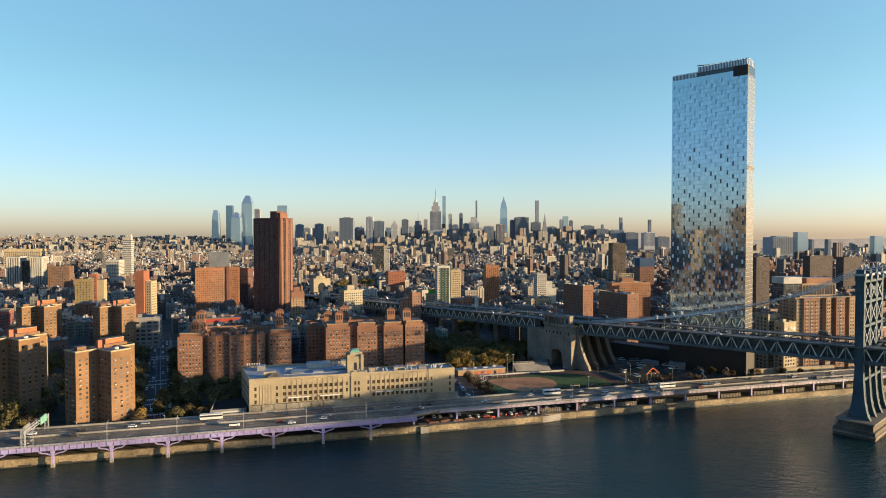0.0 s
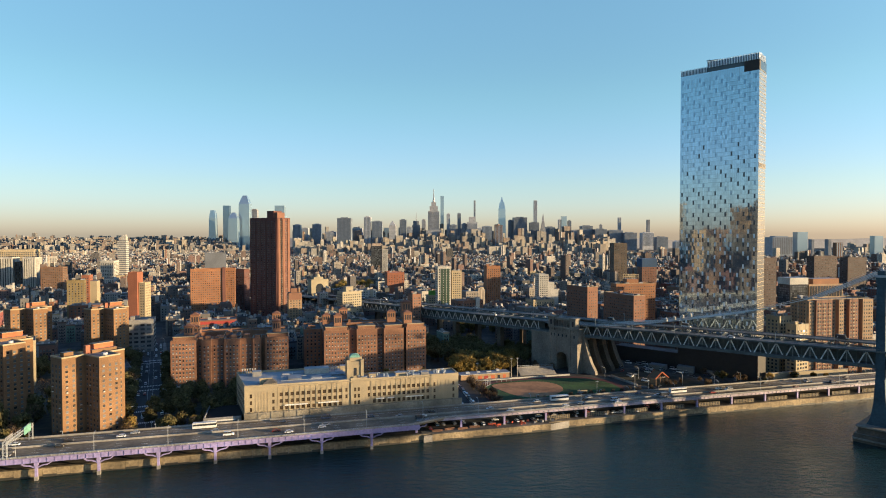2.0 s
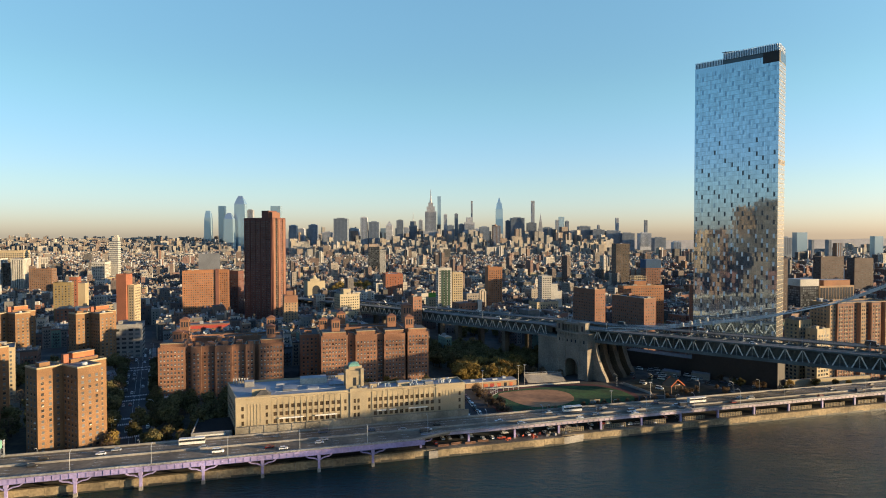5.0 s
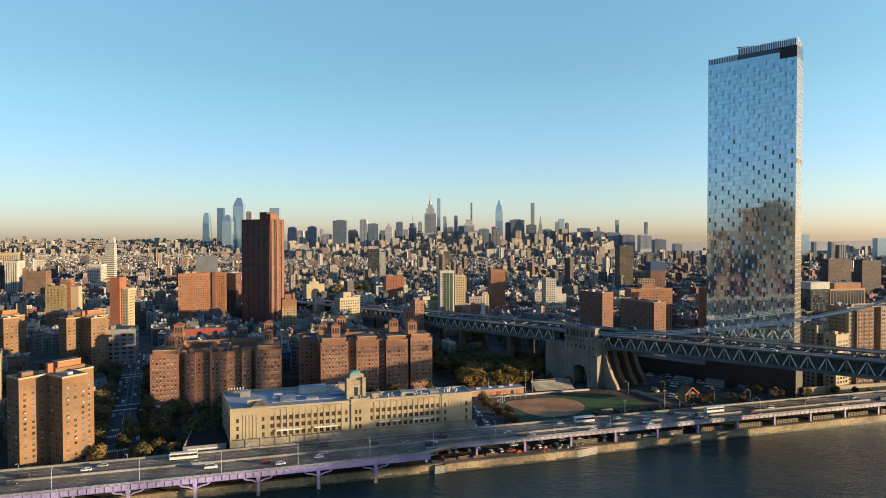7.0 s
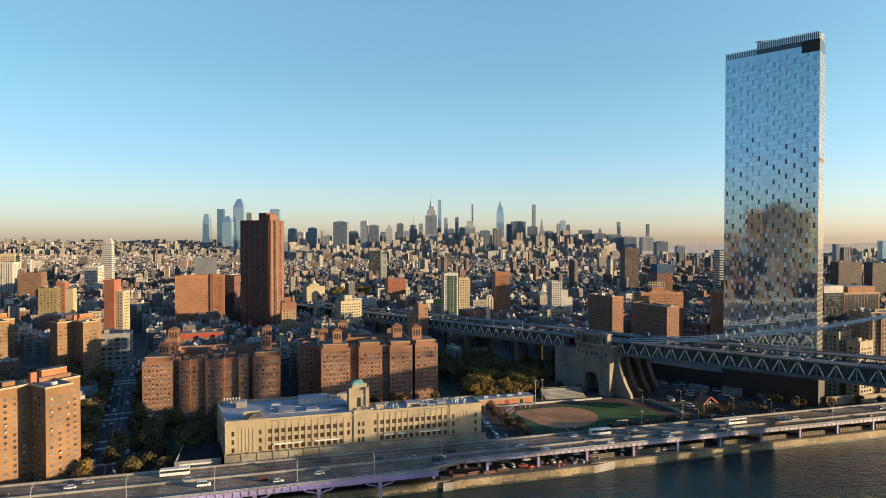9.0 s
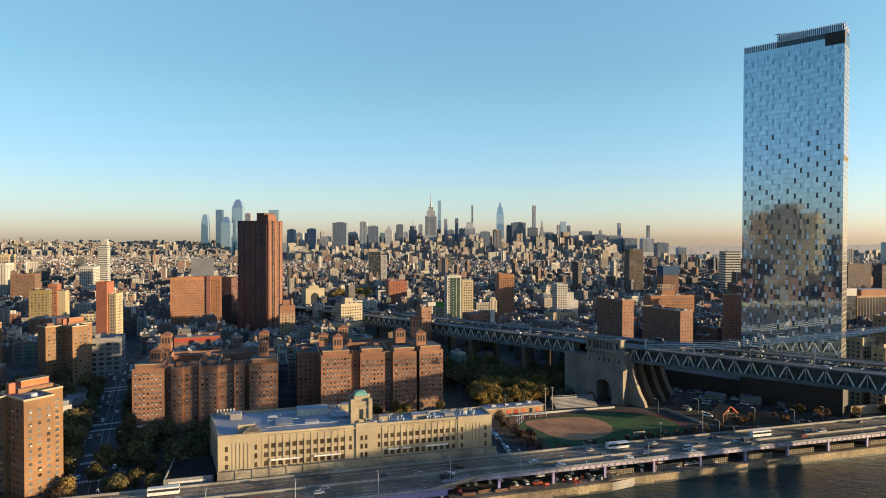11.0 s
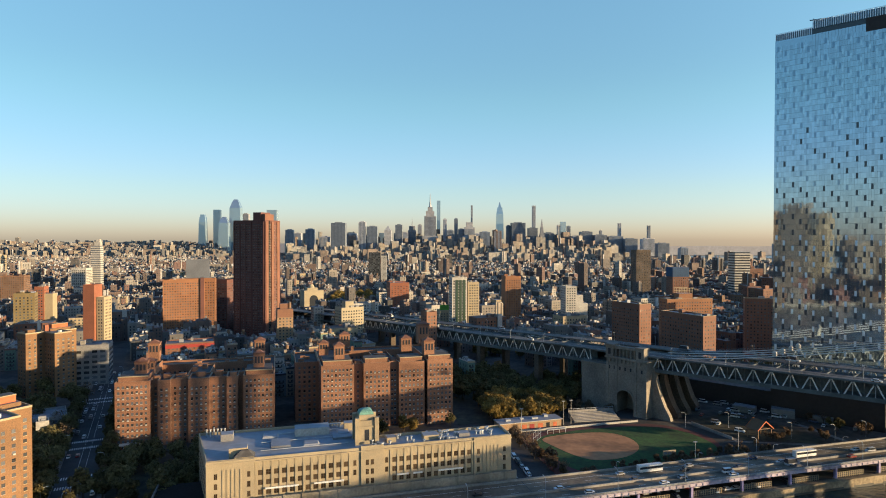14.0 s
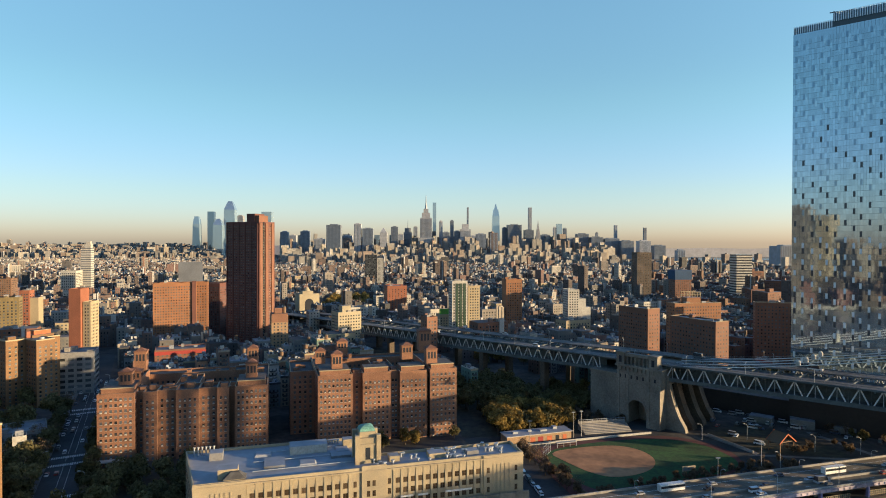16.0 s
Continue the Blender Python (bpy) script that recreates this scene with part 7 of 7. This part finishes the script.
for y in (0, 29):
    for i, j in ((-0.8, -0.5), (0.8, -0.5), (0.8, 0.5), (-0.8, 0.5)):
        part("post", Mesh().box(i - 0.09, i + 0.09, y + j - 0.09, y + j + 0.09, 0, 8.5, STEEL_PALE), ga)
    lat = Mesh()
    for k in range(6):
        s_ = 1 if k % 2 else -1
        lat.beam((s_ * 0.8, y - 0.5, k * 1.4), (-s_ * 0.8, y - 0.5, k * 1.4 + 1.4), 0.12, 0.12, STEEL_PALE)
    part("lacing", lat, ga, "", "stuff")
for i in (-0.8, 0.8):
    for h in (6.6, 8.3):
        part("boom", Mesh().box(i - 0.1, i + 0.1, 0, 29, h - 0.1, h + 0.1, STEEL_PALE), ga)
lat = Mesh()
for k in range(20):
    s_ = 1 if k % 2 else -1
    lat.beam((-0.8, k * 1.45, 7.45 + s_ * 0.8), (-0.8, k * 1.45 + 1.45, 7.45 - s_ * 0.8), 0.12, 0.12, STEEL_PALE)
    lat.beam((0.8, k * 1.45, 7.45 - s_ * 0.8), (0.8, k * 1.45 + 1.45, 7.45 + s_ * 0.8), 0.12, 0.12, STEEL_PALE)
part("boom_lacing", lat, ga, "", "stuff")
part("sign_board", Mesh().box(1.0, 1.15, 18, 26, 5.6, 9.4, COPPER), ga, "green sign board")
part("sign_board", Mesh().box(-1.15, -1.0, 3, 11, 5.6, 9.4, GREY), ga, "grey back of a sign board")

# entrance canopy of the first courtyard block
x, y = sn(-80.5, 466.5)
ec = thing("entrance_canopy", x, y, 3.9, GRID, "long white flat canopy on slim posts beside the brick block", "canopy")
part("roof", Mesh().box(0, 13, 0, 3.2, 3.2, 3.8, WHITE), ec)
for k in range(4):
    part("post", Mesh().box(0.3 + k * 4, 0.5 + k * 4, 0.3, 0.5, 0, 3.2, STEEL_PALE), ec)

# builders' barriers, pipes and sacks on the quay
r_ = random.Random(90)
for k in range(13):
    p = sn(r_.uniform(112, 140), r_.uniform(337.6, 343))
    tb = thing("site_barrier", p[0], p[1], 4.1, r_.uniform(0, 180), "orange-red plastic site barrier on the quay", "barrier", "site barriers")
    part("board", Mesh().box(-1.1, 1.1, -0.12, 0.12, 0.25, 1.1, ORANGE_RED), tb)
    part("foot", Mesh().box(-0.9, -0.6, -0.35, 0.35, 0, 0.25, ORANGE_RED).box(0.6, 0.9, -0.35, 0.35, 0, 0.25, ORANGE_RED), tb)
for k in range(14):
    p = sn(r_.uniform(132, 168), r_.uniform(338, 343))
    sk = thing("bulk_sack", p[0], p[1], 4.1, r_.uniform(0, 90), "pale woven builders' sack standing on the quay", "sack", "builders' sacks")
    w = r_.uniform(0.5, 0.9)
    part("sack", Mesh().prism([(-w, -w), (w, -w), (w, w), (-w, w)], 0, w * 1.5, r_.choice((WHITE, STONE, GREY)), shrink=0.85), sk)
    part("fill", Mesh().prism([(-w * 0.7, -w * 0.7), (w * 0.7, -w * 0.7), (w * 0.7, w * 0.7), (-w * 0.7, w * 0.7)], w * 1.5, w * 1.8, EARTH, shrink=0.4), sk, "dark heaped fill")
for k in range(4):
    p = sn(82 + k * 7.5, 338.4 + (k % 2) * 1.2)
    pp = thing("pipe_stack", p[0], p[1], 4.1, GRID + r_.uniform(-6, 6), "low stack of rusty pipes on the quay", "pipes", "pipe stacks")
    for i, (a, b) in enumerate(((-0.35, 0.3), (0.35, 0.3), (0, 0.85))):
        part("pipe", Mesh().tube([(-3, a, b), (3, a, b)], 0.3, RUST, 8), pp)

# ---- trees ----


def tree_mesh(seed, spread, height, leaf, bare=False):
    """Trunk with limbs, and a crown of small leaf clumps with gaps."""
    r = random.Random(seed)
    trunk, crown = Mesh(), Mesh()
    trunk.cyl(0, 0, -0.3, height * 0.45, 0.32, BARK, 7, 0.6)
    lobes = []
    for k in range(8):
        a = k * 2.4 + r.uniform(-0.4, 0.4)
        rad = spread * r.uniform(0.35, 0.75)
        tip = (rad * math.cos(a), rad * math.sin(a), height * r.uniform(0.36, 0.88))
        trunk.tube([(0, 0, height * 0.24), (tip[0] * 0.5, tip[1] * 0.5, height * 0.5), tip], 0.11, BARK, 5)
        lobes.append((tip, spread * r.uniform(0.38, 0.56)))
    lobes.append(((0, 0, height * 0.85), spread * 0.5))
    for (x, y, z), rad in lobes:
        for q in range(36 if bare else 104):
            v = Vector((r.gauss(0, 1), r.gauss(0, 1), r.gauss(0, 0.8)))
            v = v.normalized() * rad * r.uniform(0.55, 1.08)
            n = (v.normalized() + Vector((0, 0, 0.35)) + Vector((r.gauss(0, 0.45), r.gauss(0, 0.45), r.gauss(0, 0.45)))).normalized()
            t = n.cross(Vector((0.3, 0.5, 0.8))).normalized()
            b = n.cross(t)
            s = r.uniform(0.22, 0.52) * (0.5 if bare else 1.0)
            c = Vector((x, y, z)) + v
            crown.face([c - t * s - b * s * 0.6, c + t * s * 0.7 - b * s, c + t * s + b * s * 0.7, c - t * s * 0.6 + b * s], leaf)
    return trunk, crown


KINDS = {}
for name, leaf, bare in (("green", LEAF_GREEN, False), ("gold", LEAF_GOLD, False), ("brown", LEAF_BROWN, True), ("shrub", LEAF_BROWN, False)):
    KINDS[name] = [tree_mesh(100 + k, 3.6 + 0.4 * k, 9 + k, leaf, bare) for k in range(3)]
TREES = {kind: [(a.data("trunk"), b.data("crown")) for a, b in pairs] for kind, pairs in KINDS.items()}
WORDS = {"green": "dark green street tree with a broad crown", "gold": "golden autumn tree with a rounded crown", "brown": "nearly bare brown autumn tree", "shrub": "low tawny brown autumn shrub beside the field"}
r_ = random.Random(40)


def tree(x, y, kind, size=1.0):
    t = tagged(new("tree"), WORDS[kind], "tree", kind + " trees")
    t.matrix_world = pose(x, y, 3.95, 0, 0, r_.uniform(0, 360)) @ Matrix.Scale(size * r_.uniform(0.85, 1.2), 4)
    trunk, crown = r_.choice(TREES[kind])
    part("trunk", trunk, t)
    part("crown", crown, t)


woods = Mesh()


def far_grove(x0, x1, y0, y1, count, kinds, size=1.0):
    """Distant trees, joined into one wood."""
    for k in range(count):
        x, y, a, s = r_.uniform(x0, x1), r_.uniform(y0, y1), r_.uniform(0, 6.28), size * r_.uniform(0.85, 1.2)
        c, d = s * math.cos(a), s * math.sin(a)
        for src in r_.choice(KINDS[r_.choice(kinds)]):
            base = len(woods.v)
            woods.v += [(x + c * p[0] - d * p[1], y + d * p[0] + c * p[1], 3.95 + s * p[2]) for p in src.v]
            woods.f += [tuple(base + i for i in f) for f in src.f]
            slots = [woods.slot(mat) for mat in src.mats]
            woods.m += [slots[i] for i in src.m]


def grove(x0, x1, y0, y1, count, kinds, size=1.0):
    for k in range(count):
        tree(r_.uniform(x0, x1), r_.uniform(y0, y1), r_.choice(kinds), size)


for row in range(5):
    for k in range(10):
        u, v = (k + (row % 2) * 0.5) / 9.5, row / 4
        tree((9 - 5 * v) + (45 + 9 * v) * u + r_.uniform(-1.2, 1.2), 480 + 37 * v + (14 - 6 * v) * u + r_.uniform(-1.5, 1.5), "gold" if r_.random() < 0.9 else "green", 1.16)
far_grove(-16, 34, 528, 590, 52, ("green",), 1.3)
far_grove(34, 84, 530, 572, 40, ("green",), 1.05)
grove(62, 90, 497, 512, 12, ("brown", "shrub", "shrub"), 0.6)
for k in range(26):
    tree(32 + k * 4.2 + r_.uniform(-1, 1), 392 + k * 1.15 + r_.uniform(-1.5, 1.5), "shrub", r_.uniform(0.28, 0.5))
for k in range(22):
    tree(62 + k * 3.4 + r_.uniform(-1, 1), 404.5 + k * 1.15 + r_.uniform(-1.5, 2.5), "shrub", r_.uniform(0.28, 0.45))
grove(128, 156, 420, 436, 12, ("brown", "shrub"), 0.5)
for k in range(28):
    v = k / 27
    tree(34 - 16.5 * v + r_.uniform(-3, 3), 399 + 60 * v, "brown" if k % 3 else "shrub", r_.uniform(0.5, 0.72))
for k in range(28):
    p = sn(r_.uniform(-82, -28), r_.uniform(392, 462))
    tree(p[0], p[1], "green", 1.15)
for k in range(12):
    p = sn(r_.uniform(-72, -44), r_.uniform(372, 384))
    tree(p[0], p[1], r_.choice(("gold", "green", "brown")), 0.95)
for k in range(6):
    p = sn(r_.uniform(-92, -84), r_.uniform(366, 378))
    tree(p[0], p[1], r_.choice(("gold", "brown")), 0.95)
for k in range(12):
    p = sn(r_.uniform(28, 106), r_.uniform(459, 466))
    tree(p[0], p[1], r_.choice(("brown", "gold", "green")), 0.8)
for k in range(9):
    p = sn(r_.choice((-20, 6, 22, 36, 60, 66, 84, 90)) + r_.uniform(-2, 2), 362.2)
    tree(p[0], p[1], r_.choice(("shrub", "green")), r_.uniform(0.35, 0.5))
far_grove(-285, -222, 335, 430, 44, ("green", "green", "green", "brown"), 1.25)
for k in range(26):
    p = along(r_.uniform(20, 150), r_.uniform(-44, -16))
    tree(p[0], p[1], r_.choice(("green", "green", "brown")), 1.25)
far_grove(195, 265, 582, 615, 26, ("green",), 1.2)
far_grove(60, 130, 1180, 1260, 20, ("green", "gold"), 1.3)
far_grove(250, 420, 1100, 1180, 30, ("green",), 1.3)
grove(-250, -216, 318, 345, 6, ("green", "brown"), 0.9)
far_grove(-390, -260, 470, 545, 46, ("green", "green", "green", "brown"), 1.35)
far_grove(-205, -115, 1070, 1235, 70, ("green", "green", "gold"), 1.7)
far_grove(15, 60, 675, 705, 14, ("green", "green", "gold"), 1.2)
grove(205, 300, 448, 490, 22, ("green", "brown", "shrub", "gold"), 0.62)
grove(150, 200, 446, 462, 12, ("brown", "shrub"), 0.4)
far_grove(240, 330, 690, 760, 10, ("green",), 1.3)
for k in range(40):
    q = 24 + (k // 2) * 9 + r_.uniform(-2, 2)
    p = along(q, -11.5 if k % 2 else 11.5)
    tree(p[0], p[1], r_.choice(("green", "green", "green", "brown")), 1.05)

tagged(new("woods", woods.data("woods")), "distant dark green park trees", "trees", "", "stuff")

# ---- street lamps ----
lamp_parts = [Mesh().tube([(0, 0, 0), (0, 0, 8.2), (0, 0.8, 9.2), (0, 2.2, 9.5)], 0.1, STEEL_PALE, 6).data("pole"), Mesh().box(-0.18, 0.18, 1.9, 2.9, 9.42, 9.6, STEEL_PALE).data("head")]


def lamp(x, y, z, turn):
    l = thing("street_lamp", x, y, z, turn, "grey steel street lamp with a curved arm", "street lamp", "street lamps")
    pole = part("pole", lamp_parts[0], l)
    part("head", lamp_parts[1], pole)


for k in range(-9, 16):
    p = sn(k * 33 + 8, (DECK0 if k * 33 + 8 < 60 else BACK0) + 1.1)
    lamp(p[0], p[1], DECK_Z, GRID)
for k in range(-6, 12):
    p = sn(k * 45 + 20, 366 if k * 45 + 20 > 100 else 364.5)
    if not -30 < k * 45 + 20 < 104:
        lamp(p[0], p[1], 4, GRID + 180)
for k in range(8):
    p = along(20 + k * 36, 10.5 if k % 2 else -10.5)
    lamp(p[0], p[1], 4.1, 25 + (90 if k % 2 else -90))
for x, y in ((124, 470), (150, 470), (176, 450), (198, 446), (220, 452), (142, 425)):
    lamp(x, y, 4, 100)
for x, y in ((24, 460), (57, 478), (52, 476), (100, 403), (132, 424)):
    f = thing("floodlight_mast", x, y, 4, 0, "slim white field lighting mast", "mast", "field masts")
    part("pole", Mesh().cyl(0, 0, 0, 15, 0.18, WHITE, 7, 0.6), f)
    part("lamp_bar", Mesh().box(-1, 1, -0.1, 0.1, 14.4, 14.8, STEEL_PALE), f)

# ---- vehicles ----


def car_meshes(l, w, h, van=False):
    body, cabin, wheel = Mesh(), Mesh(), Mesh()
    body.prism([(-l / 2, -w / 2 + 0.2), (-l / 2 + 0.2, -w / 2), (l / 2 - 0.3, -w / 2), (l / 2, -w / 2 + 0.3), (l / 2, w / 2 - 0.3), (l / 2 - 0.3, w / 2), (-l / 2 + 0.2, w / 2), (-l / 2, w / 2 - 0.2)], 0.35, 0.9 if not van else 1.3, CAR_PAINT, bottom=True, shrink=0.97)
    c0, c1 = (-l * 0.38, l * 0.2) if not van else (-l * 0.49, l * 0.3)
    cabin.prism([(c0, -w / 2 + 0.12), (c1, -w / 2 + 0.12), (c1, w / 2 - 0.12), (c0, w / 2 - 0.12)], 0.9 if not van else 1.3, h - 0.08, GLASS_DARK, shrink=0.86)
    body.box(c0 * 0.86, c1 * 0.8, -w * 0.39, w * 0.39, h - 0.08, h, CAR_PAINT)
    n = 8
    ring = [(0.32 * math.cos(2 * math.pi * k / n), 0.32 * math.sin(2 * math.pi * k / n)) for k in range(n)]
    for y0, y1 in ((-w / 2, -w / 2 + 0.22), (w / 2 - 0.22, w / 2)):
        for i in range(n):
            a, b = ring[i], ring[(i + 1) % n]
            wheel.face([(a[0], y0, a[1]), (a[0], y1, a[1]), (b[0], y1, b[1]), (b[0], y0, b[1])], TYRE)
        wheel.face([(p[0], y0, p[1]) for p in ring], TYRE)
        wheel.face([(p[0], y1, p[1]) for p in ring[::-1]], TYRE)
    return body.data("body"), cabin.data("cabin"), wheel.beam((0, -w / 2, 0), (0, w / 2, 0), 0.1, 0.1, IRON).data("axle"), l, w


CARS = {"car": car_meshes(4.5, 1.85, 1.5), "van": car_meshes(5.6, 2.0, 2.3, True), "truck": car_meshes(7.5, 2.4, 3.2, True)}


def vehicle(x, y, z, turn, kind="car", group="traffic", words="passing car on the highway"):
    b, c, wh, l, w = CARS[kind]
    v = thing(kind, x, y, z, turn, words.replace("car", kind), kind, group)
    body = part("body", b, v)
    part("cabin", c, body, "dark windows")
    for i in (-0.3, 0.3):
        part("axle", wh, v, at=pose(i * l, 0, 0.33))
    return v


def bus(s, n):
    x, y = sn(s, n)
    v = thing("coach", x, y, DECK_Z, GRID, "long white coach with dark windows on the highway", "bus", "coaches")
    part("body", Mesh().box(-6, 6, -1.25, 1.25, 0.4, 3.3, WHITE_PAINT), v)
    part("window_band", Mesh().box(-5.8, 6.03, -1.28, 1.28, 1.7, 2.7, GLASS_DARK), v, "dark window band")
    for i in (-3.8, 3.6):
        part("axle", CARS["car"][2], v, at=pose(i, 0, 0.45) @ Matrix.Scale(1.34, 4))


r_ = random.Random(60)
for lane, (n, back) in enumerate(((336.8, 0), (340.5, 0), (344.2, 0), (348.7, 180), (352.4, 180), (356.0, 180))):
    s = -290 + r_.uniform(0, 30)
    while s < 520:
        shift = {336.8: None, 340.5: 342.1, 344.2: 345.2}.get(n, n) if s > 56 else n
        if shift is None:
            break
        x, y = sn(s, shift)
        vehicle(x, y, DECK_Z, GRID + back, r_.choice(("car", "car", "car", "car", "van", "car", "truck" if r_.random() < 0.12 else "car")))
        s += r_.choice((24, 36, 55, 75, 100, 130))
for s, n in ((-44, 356.2), (166, 356.0), (250, 352.3)):
    bus(s, n)
for k in range(80):
    q = r_.uniform(20, 330)
    if any(abs(q - c) < 6 for c in (14, 42, 54, 98, 110, 198, 208)):
        continue
    p = along(q, r_.choice((-7.4, 7.4, -7.4, 7.4, -3.4, 3.4)))
    vehicle(p[0], p[1], 4.03, 115.5, "car", "parked cars", "parked car along the street kerb")
for k in range(24):
    u = k / 24
    for off in (-4.2, 4.2):
        if r_.random() < 0.7:
            vehicle((16 + off) - 14 * u, 390 + 78 * u, 4.03, 97, r_.choice(("car", "car", "van")), "parked cars", "parked car along the street kerb")
for k in range(30):
    p = sn(78 + k * 5.4 + r_.uniform(-1, 1), r_.choice((343.5, 349)))
    vehicle(p[0], p[1], 4.04, GRID + r_.choice((0, 90)), "car", "parked cars", "parked car under the highway")
for k in range(62):
    x, y = r_.uniform(145, 235), r_.uniform(462, 530)
    if -(x - BX) * BD.y + (y - BY) * BD.x < 60:
        vehicle(x, y, 3.98, r_.choice((-40, 50)), r_.choice(("car", "van", "van")), "parked cars", "parked car in the yard")
for k in range(24):
    p = sn(52 + (k % 12) * 4.2 + r_.uniform(-0.5, 0.5), 392 + (k // 12) * 13)
    vehicle(p[0], p[1], 4.0, GRID + 90, "car", "parked cars", "parked car in the yard behind the warehouse")
for k in range(13):
    a = -380 + k * 55 + r_.uniform(-6, 6)
    y = r_.choice((B0, B1 - 4))
    p = Vector((BX, BY)) + BD * a + Vector((-BD.y, BD.x)) * y
    if -62 < a < -14:
        continue
    vehicle(p.x, p.y, deck_low(a) + 8.95, BTURN, r_.choice(("car", "van", "truck")), "bridge traffic", "car crossing the bridge")
